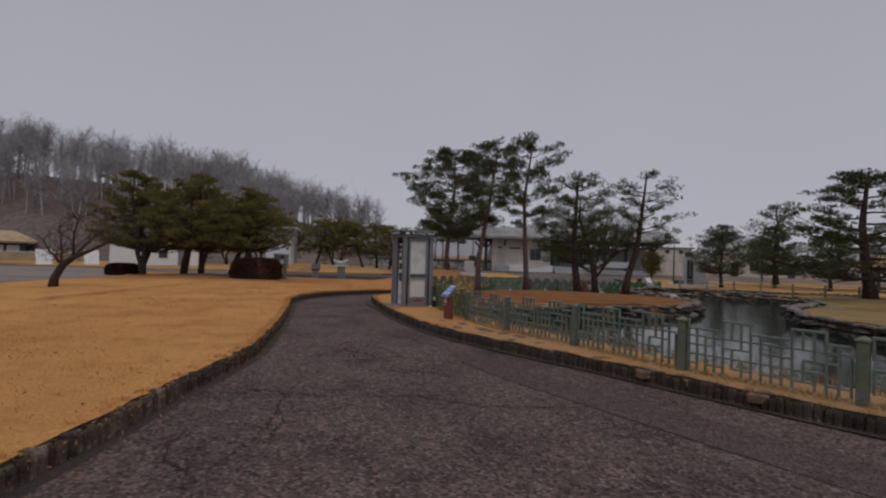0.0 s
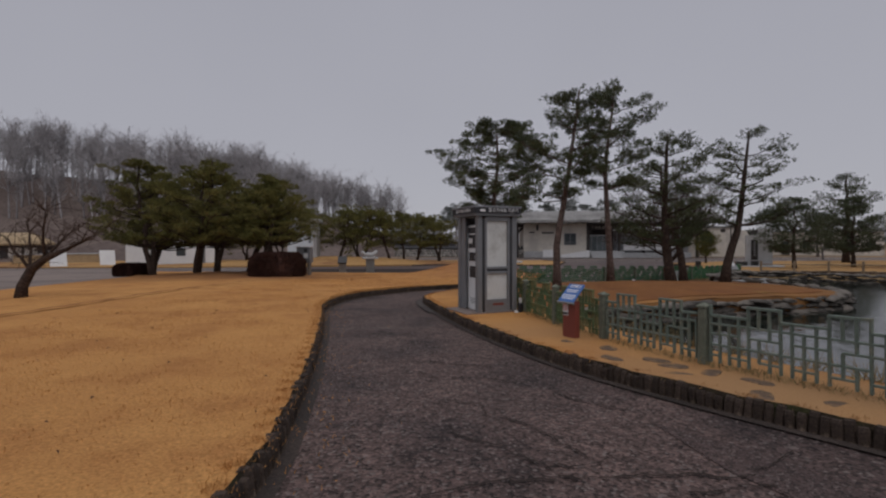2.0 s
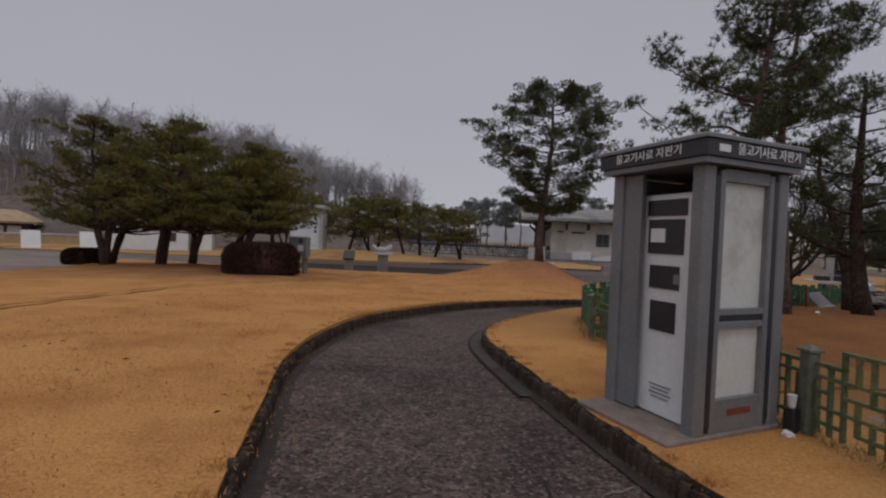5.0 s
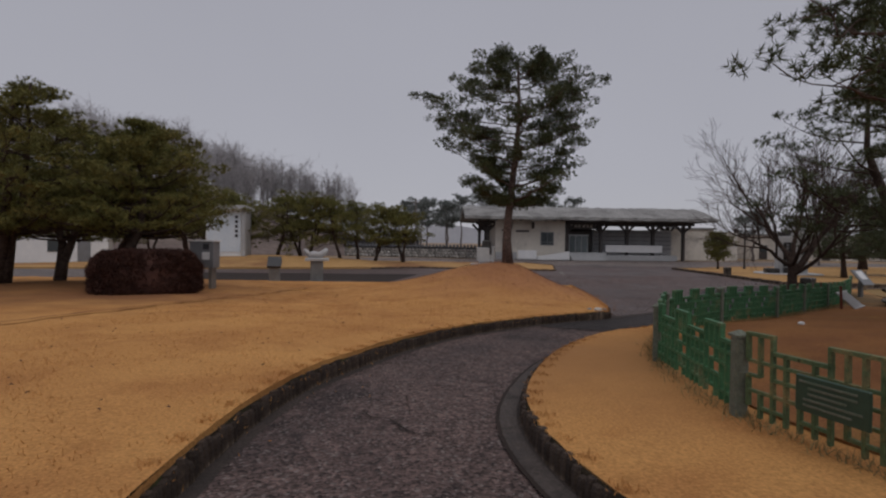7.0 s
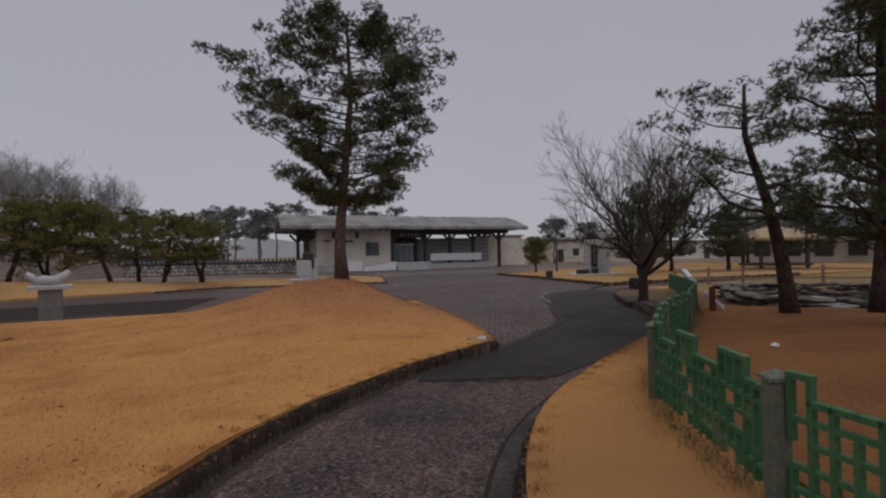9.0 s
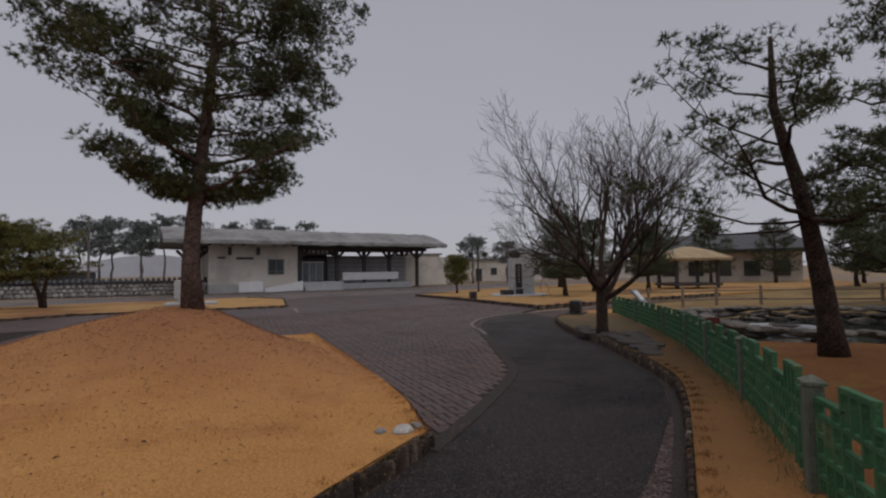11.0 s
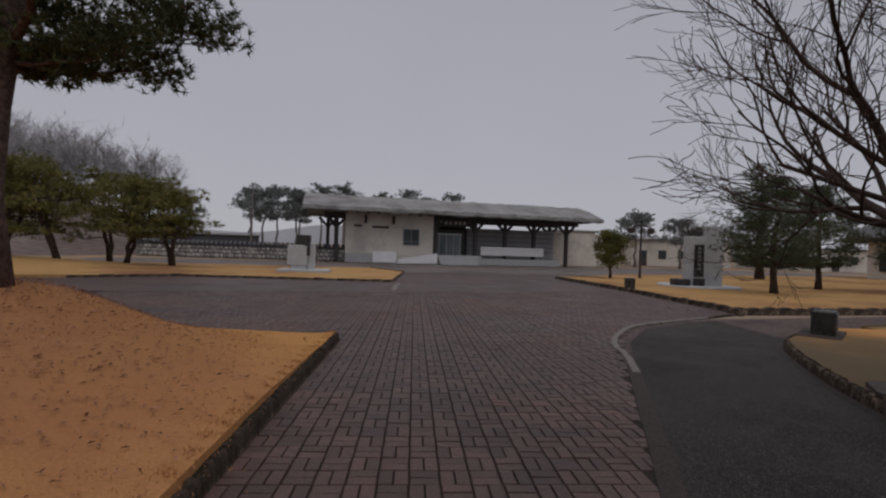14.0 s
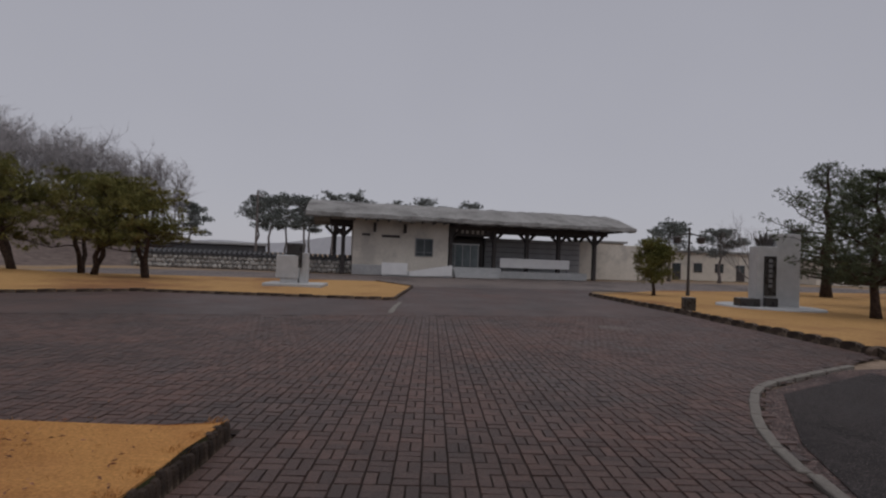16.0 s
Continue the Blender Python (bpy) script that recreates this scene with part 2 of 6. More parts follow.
M_STONE = node_mat("pond_boulder", (0.115, 0.10, 0.085), (0.22, 0.195, 0.165), 2.5, 0.85, 0.8, 22.0, 0.4, c3=(0.04, 0.034, 0.028), c3_scale=1.4, c3_lo=0.46, c3_hi=0.6, obj_random=0.4)
M_GREY_METAL = node_mat("grey_booth_metal", (0.17, 0.175, 0.185), (0.22, 0.225, 0.235), 2.0, 0.5, 0.1, 30.0, 0.12, metal=0.2)
M_DARK_METAL = node_mat("dark_booth_trim", (0.018, 0.018, 0.022), (0.03, 0.03, 0.034), 2.0, 0.45, 0.1, 30.0, 0.2)
M_WHITE_PANEL = node_mat("frosted_white_panel", (0.58, 0.59, 0.58), (0.66, 0.67, 0.65), 1.5, 0.45, 0.05, 20.0, 0.06, c3=(0.48, 0.48, 0.46), c3_scale=1.5)
M_WHITE = node_mat("white_paint", (0.66, 0.67, 0.68), (0.74, 0.75, 0.75), 1.5, 0.5, 0.1, 25.0, 0.06)
M_CREAM = node_mat("cream_stucco", (0.58, 0.535, 0.47), (0.66, 0.61, 0.54), 0.5, 0.9, 0.3, 6.0, 0.10, c3=(0.48, 0.445, 0.40), c3_scale=0.3)
M_WOOD_DARK = node_mat("dark_timber", (0.035, 0.03, 0.03), (0.065, 0.055, 0.052), 3.0, 0.7, 0.3, 30.0, 0.3)
M_ROOF = node_mat("thatch_grey_roof", (0.19, 0.185, 0.18), (0.30, 0.295, 0.285), 0.7, 0.95, 0.8, 9.0, 0.4, c3=(0.11, 0.105, 0.10), c3_scale=0.35, c3_lo=0.50, c3_hi=0.66)
M_GRANITE = node_mat("grey_granite", (0.36, 0.365, 0.37), (0.45, 0.455, 0.46), 2.0, 0.7, 0.2, 60.0, 0.18)
M_BLACK_STONE = node_mat("polished_black_stone", (0.022, 0.02, 0.02), (0.035, 0.032, 0.03), 3.0, 0.3, 0.0, 60.0, 0.2)
M_RED = node_mat("red_brown_paint", (0.16, 0.035, 0.024), (0.21, 0.05, 0.034), 3.0, 0.6, 0.2, 40.0, 0.2)
M_BLUE = node_mat("blue_sign_board", (0.035, 0.12, 0.36), (0.045, 0.145, 0.41), 3.0, 0.4, 0.0, 40.0, 0.08)
M_TEXT_WHITE = node_mat("white_lettering", (0.75, 0.76, 0.78), (0.8, 0.8, 0.8), 3.0, 0.5, 0.0, 40.0, 0.03)
M_TEXT_RED = node_mat("red_marking", (0.5, 0.04, 0.035), (0.55, 0.06, 0.045), 3.0, 0.5, 0.0, 40.0, 0.05)
M_GREEN_SIGN = node_mat("dark_green_sign", (0.02, 0.05, 0.032), (0.03, 0.065, 0.042), 3.0, 0.5, 0.1, 40.0, 0.15)
M_WOOD_PALE = node_mat("weathered_rail_wood", (0.20, 0.15, 0.10), (0.30, 0.23, 0.16), 4.0, 0.85, 0.4, 40.0, 0.3)
M_BANNER = node_mat("white_banner_cloth", (0.62, 0.62, 0.63), (0.7, 0.7, 0.7), 1.0, 0.8, 0.05, 10.0, 0.05)
M_ROOF_TAN = node_mat("straw_thatch", (0.33, 0.24, 0.14), (0.44, 0.33, 0.20), 1.5, 0.95, 0.6, 25.0, 0.3)
M_DARK_ROOF = node_mat("dark_tile_roof", (0.05, 0.05, 0.055), (0.08, 0.08, 0.085), 2.0, 0.7, 0.4, 20.0, 0.3)
M_REED = node_mat("dry_reeds", (0.20, 0.15, 0.07), (0.30, 0.23, 0.11), 3.0, 0.9, 0.0, 20.0, 0.3, island=0.3, spec=0.1)

M_WATER = bpy.data.materials.new("pond_water")
M_WATER.use_nodes = True
wb = M_WATER.node_tree.nodes["Principled BSDF"]
wb.inputs["Base Color"].default_value = (0.012, 0.016, 0.012, 1)
wb.inputs["Roughness"].default_value = 0.03
wb.inputs["IOR"].default_value = 1.45
wnz = M_WATER.node_tree.nodes.new("ShaderNodeTexNoise")
wnz.inputs["Scale"].default_value, wnz.inputs["Detail"].default_value = 3.0, 4.0
wbp = M_WATER.node_tree.nodes.new("ShaderNodeBump")
wbp.inputs["Strength"].default_value, wbp.inputs["Distance"].default_value = 0.22, 0.05
wtc = M_WATER.node_tree.nodes.new("ShaderNodeTexCoord")
M_WATER.node_tree.links.new(wtc.outputs["Object"], wnz.inputs["Vector"])
M_WATER.node_tree.links.new(wnz.outputs[0], wbp.inputs["Height"])
M_WATER.node_tree.links.new(wbp.outputs[0], wb.inputs["Normal"])

M_GLASS = bpy.data.materials.new("window_glass")
M_GLASS.use_nodes = True
gb = M_GLASS.node_tree.nodes["Principled BSDF"]
gb.inputs["Base Color"].default_value = (0.05, 0.06, 0.065, 1)
gb.inputs["Roughness"].default_value = 0.06

# ---- mesh helpers ----


class Build:
    """Gathers vertices and faces of one mesh."""

    def __init__(self):
        self.v, self.f = [], []

    def add(self, vs, fs):
        o = len(self.v)
        self.v += [tuple(p) for p in vs]
        self.f += [tuple(i + o for i in f) for f in fs]
        return self

    def box(self, c, s, rz=0.0, bev=0.0, taper=1.0):
        """A box on the base centre c, with bevelled upright edges and top where bev is given."""
        x, y, z = s[0] / 2, s[1] / 2, s[2]
        ca, sa = math.cos(radians(rz)), math.sin(radians(rz))
        def ring(ix, iy, zz, b):
            if b <= 0:
                pts = [(-ix, -iy), (ix, -iy), (ix, iy), (-ix, iy)]
            else:
                pts = [(-ix + b, -iy), (ix - b, -iy), (ix, -iy + b), (ix, iy - b), (ix - b, iy), (-ix + b, iy), (-ix, iy - b), (-ix, -iy + b)]
            return [(c[0] + px * ca - py * sa, c[1] + px * sa + py * ca, c[2] + zz) for px, py in pts]
        if bev <= 0:
            rings = [ring(x, y, 0, 0), ring(x * taper, y * taper, z, 0)]
        else:
            rings = [ring(x, y, 0, bev), ring(x * taper, y * taper, z - bev, bev), ring(x * taper - bev, y * taper - bev, z, bev * 0.5)]
        return self.rings(rings)

    def rings(self, rings, cap=True):
        n = len(rings[0])
        vs = [p for r in rings for p in r]
        fs = [(k * n + i, k * n + (i + 1) % n, (k + 1) * n + (i + 1) % n, (k + 1) * n + i) for k in range(len(rings) - 1) for i in range(n)]
        if cap:
            fs += [tuple(reversed(range(n))), tuple(range((len(rings) - 1) * n, len(rings) * n))]
        return self.add(vs, fs)

    def tube(self, pts, radii, sides=8, cap=True):
        """A tapered tube along points."""
        pts = [Vector(p) for p in pts]
        rings = []
        side = None
        for i, p in enumerate(pts):
            d = (pts[min(i + 1, len(pts) - 1)] - pts[max(i - 1, 0)]).normalized()
            if side is None:
                side = d.orthogonal().normalized()
            side = (side - d * side.dot(d)).normalized()
            up = d.cross(side)
            rings.append([p + (side * math.cos(a) + up * math.sin(a)) * radii[i] for a in (k * math.tau / sides for k in range(sides))])
        return self.rings(rings, cap)

    def obj(self, name, material, parent=None, label="", smooth=False):
        me = bpy.data.meshes.new(name)
        me.from_pydata(self.v, [], self.f)
        me.materials.append(material)
        if smooth:
            me.polygons.foreach_set("use_smooth", [True] * len(me.polygons))
        me.update()
        ob = new(name, me)
        if parent:
            ob.parent = parent
        if label:
            ob["label"] = label
        return ob


def thing(name, label, category, group="", kind="", at=None):
    e = new(name)
    e.empty_display_size = 0.2
    if at is not None:
        e.matrix_basis = at
    return tagged(e, label, category, group, kind)


def mesh_np(name, v, f, material, parent=None, smooth=False):
    me = bpy.data.meshes.new(name)
    k = f.shape[1]
    me.vertices.add(len(v))
    me.vertices.foreach_set("co", v.astype(np.float32).ravel())
    me.loops.add(f.size)
    me.loops.foreach_set("vertex_index", f.astype(np.int32).ravel())
    me.polygons.add(len(f))
    me.polygons.foreach_set("loop_start", np.arange(0, f.size, k, dtype=np.int32))
    if smooth:
        me.polygons.foreach_set("use_smooth", np.ones(len(f), dtype=bool))
    me.materials.append(material)
    me.update(calc_edges=True)
    ob = new(name, me)
    if parent:
        ob.parent = parent
    return ob


def catmull(pts, step):
    """Points about step apart on a smooth line through pts (2D)."""
    p = [Vector((*q[:2], 0)) for q in pts]
    p = [2 * p[0] - p[1]] + p + [2 * p[-1] - p[-2]]
    out = []
    for i in range(1, len(p) - 2):
        a, b, c, d = p[i - 1:i + 3]
        n = max(1, round((c - b).length / step))
        for k in range(n):
            t = k / n
            out.append(0.5 * (2 * b + (c - a) * t + (2 * a - 5 * b + 4 * c - d) * t * t + (3 * b - a - 3 * c + d) * t ** 3))
    out.append(p[-2])
    return [(q.x, q.y) for q in out]


def even(pts, step):
    """Points at even steps along a line, with the bearing of the line there."""
    d = [0.0]
    for a, b in zip(pts, pts[1:]):
        d.append(d[-1] + math.hypot(b[0] - a[0], b[1] - a[1]))
    n = max(1, round(d[-1] / step))
    s = np.linspace(0, d[-1], n + 1)
    x, y = np.interp(s, d, [p[0] for p in pts]), np.interp(s, d, [p[1] for p in pts])
    a = np.degrees(np.arctan2(np.gradient(y), np.gradient(x)))
    return list(zip(x.tolist(), y.tolist(), a.tolist()))


def shift(pts, dist):
    """The line moved sideways (to its left for dist > 0)."""
    out = []
    for i, p in enumerate(pts):
        a, b = pts[max(i - 1, 0)], pts[min(i + 1, len(pts) - 1)]
        l = math.hypot(b[0] - a[0], b[1] - a[1]) or 1
        out.append((p[0] - (b[1] - a[1]) / l * dist, p[1] + (b[0] - a[0]) / l * dist))
    return out


def inside(poly, x, y):
    """Which of the points lie in the polygon (arrays)."""
    r = np.zeros(np.shape(x), bool)
    for (x0, y0), (x1, y1) in zip(poly, poly[1:] + poly[:1]):
        if y0 != y1:
            r ^= ((y0 > y) != (y1 > y)) & (x < (x1 - x0) * (y - y0) / (y1 - y0) + x0)
    return r


def sheet(name, poly, height, material, cell, label="", category="", skirt=0.0, noise_amp=0.0, parent=None):
    """A surface over a polygon, its height given by a function, with a skirt down its rim."""
    from mathutils import geometry
    xs, ys = [p[0] for p in poly], [p[1] for p in poly]
    gx, gy = np.meshgrid(np.arange(min(xs) + cell * 0.4, max(xs), cell), np.arange(min(ys) + cell * 0.4, max(ys), cell))
    gx = gx + (np.arange(gx.shape[0]) % 2)[:, None] * cell * 0.5
    keep = inside(poly, gx, gy)
    for a, b in zip(poly, poly[1:] + poly[:1]):
        dx, dy = b[0] - a[0], b[1] - a[1]
        t = np.clip(((gx - a[0]) * dx + (gy - a[1]) * dy) / (dx * dx + dy * dy + 1e-9), 0, 1)
        keep &= np.hypot(gx - a[0] - t * dx, gy - a[1] - t * dy) > cell * 0.35
    n = len(poly)
    pts = [Vector(p) for p in poly] + [Vector((float(a), float(b))) for a, b in zip(gx[keep], gy[keep])]
    vs, _, fs, *_ = geometry.delaunay_2d_cdt(pts, [(i, (i + 1) % n) for i in range(n)], [], 1, 1e-5)
    v = [(p.x, p.y, height(p.x, p.y) + (noise.noise((p.x * 0.9, p.y * 0.9, 3.1)) * noise_amp if noise_amp else 0)) for p in vs]
    b = Build().add(v, fs)
    if skirt:
        rim = [(p[0], p[1], height(*p)) for p in poly]
        o = len(b.v)
        b.v += rim + [(x, y, z - skirt) for x, y, z in rim]
        b.f += [(o + i, o + (i + 1) % n, o + n + (i + 1) % n, o + n + i) for i in range(n)]
    ob = b.obj(name, material, parent, smooth=True)
    if label:
        tagged(ob, label, category, kind="structure")
    return ob


# ---- lie of the land ----


def gz(y):
    """Height of the roads: they fall gently away from the start."""
    return float(np.interp(y, (-40, 0, 10, 17, 23, 30, 37, 45, 60, 400), (0.3, 0, -0.2, -0.35, -0.55, -0.8, -0.95, -1.05, -1.1, -1.1)))


def bump(x, y, cx, cy, amp, sx, sy=None):
    return amp * math.exp(-((x - cx) / sx) ** 2 - ((y - cy) / (sy or sx)) ** 2)


def lawn_z(x, y):
    """Height of the lawn west of the path, with the mound of the big pine and that of the pine grove."""
    return gz(y) + 0.175 + bump(x, y, 0.2, 33.8, 1.13, 1.75 if x > 0.2 else 3.6, 2.5 if y > 33.8 else 3.7) + bump(x, y, -15.5, 31.5, 0.32, 5.0, 4.0) + bump(x, y, -12, 22, 0.2, 7.0)


def bank_z(x, y):
    """Height of the strip between path and fence, and of the pine bank behind it."""
    return gz(y) + 0.165 + bump(x, y, 4.5, 20.5, 0.32, 4.5, 3.2) + bump(x, y, 8.5, 24, 0.12, 3)


WATER = -0.58
EDGE_L = catmull([(-3.2, -14), (-2.7, -4), (-2.66, 3), (-2.73, 4.6), (-2.78, 6.9), (-3.0, 8.2), (-3.35, 9.8), (-3.95, 12.2), (-4.5, 14.2), (-4.95, 15.8), (-5.08, 17.2), (-5.04, 18.7), (-4.76, 20.05), (-4.34, 21.0), (-3.7, 22.2), (-2.78, 23.45), (-1.65, 24.45), (-0.5, 25.3), (0.5, 25.82), (1.45, 26.3)], 0.35)
EDGE_E = catmull([(1.45, 26.3), (1.9, 27.4), (2.25, 28.6), (2.75, 30.8), (3.2, 32.8), (4.15, 36.7)], 0.35)
EDGE_N = catmull([(4.15, 36.7), (2.0, 36.95), (-2, 37.4), (-6, 37.9), (-10, 38.0), (-14, 38.6), (-20, 39.5), (-27, 40)], 0.6)
EDGE_R = catmull([(14.3, -8.6), (9.7, -1.1), (7.2, 1.65), (4.7, 3.95), (3.45, 5.35), (2.45, 6.65), (1.5, 7.8), (0.55, 9.0), (-0.22, 10.25), (-1.02, 12.15), (-1.78, 14.5), (-2.48, 17.2), (-2.62, 18.5), (-2.4, 19.5), (-1.9, 20.6), (-1.4, 21.4), (-0.75, 22.15), (0.1, 22.82), (1.6, 23.75), (2.9, 24.45), (4.45, 25.3), (5.7, 26.15), (7.0, 27.5), (9.0, 29.9), (10.5, 32.1), (12.6, 34.4), (13.9, 35.2)], 0.35)
FENCE = [(7.6, 1.4), (5.7, 3.3), (4.4, 4.95), (3.28, 6.45), (2.3, 8.15), (1.35, 9.75), (0.63, 11.27), (0.22, 12.84), (-0.1, 14.5), (-0.45, 16.3), (-0.88, 18.35), (-0.56, 20.25), (0.45, 21.9), (2.4, 23.4), (4.6, 24.7), (6.3, 25.9), (8.1, 27.15), (10.2, 28.8), (12.9, 31.3), (15.6, 34.0)]
POND_A = catmull([(13.5, -1), (8.5, 1.9), (6.4, 3.9), (5.05, 5.45), (3.95, 6.95), (2.95, 8.6), (2.0, 10.2), (1.3, 11.6), (0.85, 13.1), (0.75, 14.5), (1.3, 15.4), (2.6, 15.75), (4.3, 16.5), (7, 17.4), (9.3, 18.3), (10.7, 19.9), (11.1, 22.3), (10.7, 24.6), (10.1, 26.0), (10.7, 27.5), (13.0, 29.6)], 0.5)
POND_B = catmull([(13.0, 29.6), (15.2, 29.2), (17.2, 27.2), (18.4, 24.4), (17.3, 21.8), (14.2, 19.2), (12.7, 16.8), (12.4, 14.0), (13.6, 10.5), (19, 6), (22, 1), (20, -4), (13.5, -1)], 0.5)
POND = POND_A[:-1] + POND_B[:-1]

# ---- ground, roads, lawns ----
RNG = np.random.default_rng(7)


def grid_ground():
    """One sheet of earth to the horizon, sunk under the pond."""
    xs = np.unique(np.concatenate([np.linspace(-1800, -130, 14), np.arange(-130, 8, 4.0), np.arange(0, 28, 0.5), np.arange(28, 130, 4.0), np.linspace(130, 1800, 14)]))
    ys = np.unique(np.concatenate([np.linspace(-1500, -40, 10), np.arange(-40, -4, 3.0), np.arange(-4, 36, 0.5), np.arange(36, 140, 3.0), np.linspace(140, 2500, 18)]))
    gx, gy = np.meshgrid(xs, ys)
    z = np.interp(gy, (-40, 0, 10, 17, 23, 30, 37, 45, 60, 400), (0.3, 0, -0.2, -0.35, -0.55, -0.8, -0.95, -1.05, -1.1, -1.1)) - 0.05
    z = np.where(inside(POND, gx, gy), -1.5, z)
    nx, ny = len(xs), len(ys)
    i = np.arange(nx * ny).reshape(ny, nx)
    f = np.stack([i[:-1, :-1], i[:-1, 1:], i[1:, 1:], i[1:, :-1]], -1).reshape(-1, 4)
    return tagged(mesh_np("ground", np.stack([gx, gy, z], -1).reshape(-1, 3), f, M_GROUND, smooth=True), "bare grey-brown earth around the park", "ground", kind="structure")


grid_ground()
tagged(Build().add([(x, y, WATER) for x, y in POND], [tuple(range(len(POND)))]).obj("water", M_WATER), "dark still pond water with faint ripples", "water", kind="structure")

road_z = lambda x, y: gz(y)
ROAD = EDGE_L + [p for p in EDGE_E if 26.4 < p[1] < 30] + [(4.6, 29.2)] + [(9.2, 34.9), (10.2, 36.3), (11.6, 37.5), (14.7, 38.6), (30, 38.4), (30, 35)] + EDGE_R[::-1]
sheet("road", ROAD, road_z, M_ASPHALT, 1.0, "worn dark asphalt path with fine cracks", "road")
LOT = [(-60, 12), (-14.6, 12), (-16.2, 18), (-19.8, 29.5), (-25.5, 40)] + EDGE_N[::-1] + [(4.25, 37.3), (8, 52.4), (11.0, 61.5), (24, 61.5), (30, 61.8), (70, 66), (70, 77.6), (-14, 79), (-14, 66), (-60, 70)]
sheet("parking_road", LOT, lambda x, y: gz(y) - 0.02, M_ASPHALT_NEW, 3.0, "wide dark asphalt court before the hall", "road")
sheet("car_park", [(-60, 12), (-14.8, 12), (-16.4, 18), (-20, 29.5), (-26.2, 40.5), (-31, 47), (-60, 47)], lambda x, y: gz(y) - 0.008, M_LOT, 3.0, "pale pinkish-grey surface of the car park", "car park")
sheet("fresh_asphalt", [(-0.75, 24.85), (1.0, 24.0), (2.3, 24.5), (4.4, 25.45), (5.7, 26.3), (7.0, 27.6), (9.0, 30.0), (10.5, 32.2), (12.6, 34.5), (13.9, 35.3), (15, 38.3), (11.7, 37.3), (9.9, 35.6), (8.9, 34.2), (4.84, 28.57), (2.9, 27.1), (1.6, 26.25), (0.5, 25.75), (-0.3, 25.3)], lambda x, y: gz(y) + 0.012, M_ASPHALT_FRESH, 1.0, "smoother newer asphalt lane with a rough seam", "road")
sheet("asphalt_patch", [(4.6, 2.6), (3.2, 4.2), (2.1, 5.6), (1.3, 6.7), (0.6, 7.75), (0.15, 8.2), (0.3, 7.3), (0.9, 6.2), (1.8, 4.9), (3.0, 3.2), (3.9, 2.1)], lambda x, y: gz(y) + 0.006, M_PATCH, 0.6, "repaired strip of asphalt along the kerb", "road")

LAWN = shift(EDGE_L, 0.03) + shift(EDGE_E, 0.03)[1:] + shift(EDGE_N, 0.06)[1:] + [(-25.5, 40), (-19.8, 29.5), (-16.3, 18), (-14, 8), (-14, -14)]
sheet("lawn", LAWN, lawn_z, M_GRASS, 0.5, "dry straw-coloured lawn with a low mound", "lawn", 0.3, 0.035)
STRIP = shift(EDGE_R, -0.03) + [(15.5, 36.0), (17.4, 35.4), (14.2, 31.2)] + POND_A[::-1] + [(16, -6)]
sheet("bank", STRIP, bank_z, M_GRASS, 0.5, "dry grass verge between path and pond", "lawn", 0.6, 0.03)
ISLE = [(-0.3, 17.0), (-0.65, 18.5), (-0.35, 20.1), (0.6, 21.7), (2.5, 23.2), (4.7, 24.5), (6.4, 25.7), (8.2, 26.95), (9.6, 27.6), (9.8, 26.0), (10.3, 24.5), (10.7, 22.3), (10.3, 20.2), (9.0, 18.7), (6.9, 17.8), (4.2, 16.9), (2.3, 15.98), (1.1, 15.85), (0.3, 15.6)]
sheet("pine_bed", catmull(ISLE + ISLE[:1], 0.4)[:-1], lambda x, y: bank_z(x, y) + 0.02, M_SOIL, 0.5, "reddish needle-covered soil under the pines", "soil", 0.02, 0.03)
LAWN_NW = [(-60, 49), (-30, 50), (-6.4, 53.3), (-2.5, 55), (8.2, 52.4), (10.7, 61.2), (9, 66), (-13, 66.5), (-60, 69)]
sheet("island_lawn_west", LAWN_NW, lambda x, y: gz(y) + 0.1 + bump(x, y, -17, 60, 0.75, 10, 4.5), M_GRASS_FAR, 1.5, "dry grass island with a dark stone edge", "lawn", 0.2, 0.05)
LAWN_NE = [(20.5, 56.5), (19.5, 48.2), (18.1, 42.3), (17.4, 39.8), (24, 39.3), (60, 36), (90, 50), (90, 68), (30, 62)]
sheet("island_lawn_east", LAWN_NE, lambda x, y: gz(y) + 0.12 + 0.0, M_GRASS_FAR, 1.5, "dry grass island with a scalloped stone edge", "lawn", 0.25, 0.05)
FAR_BANK = [(17.6, 36.2), (14.4, 31.0)] + POND_B[:-14] + [(24, 1), (40, -4), (70, 10), (80, 36), (40, 36.8)]
sheet("far_bank", FAR_BANK, lambda x, y: gz(y) + 0.14 + bump(x, y, 23, 25.5, 0.3, 4), M_BANK_FAR, 1.2, "dry grass bank on the far side of the pond", "lawn", 0.5, 0.05)

# ---- kerbs of upright log-shaped stones ----
KERB_MESHES = []


def kerb_mesh(k):
    b = Build()
    w, h = 0.072 + 0.010 * (k % 3), 0.150 + 0.009 * k
    prof = [(-w / 2, -0.015), (-w * 0.3, -0.04), (w * 0.3, -0.042), (w / 2, -0.015), (w / 2, 0.05), (-w / 2, 0.05)]
    lean = 0.012 + (k - 2) * 0.005
    b.rings([[(x, y, -0.10) for x, y in prof], [(x, y + lean, h - 0.03) for x, y in prof], [(x * 0.8, y * 0.7 + lean, h) for x, y in prof]])
    ob = b.obj("kerb_stone", M_KERB)
    me = ob.data
    bpy.data.objects.remove(ob)
    return me


for k in range(5):
    KERB_MESHES.append(kerb_mesh(k))


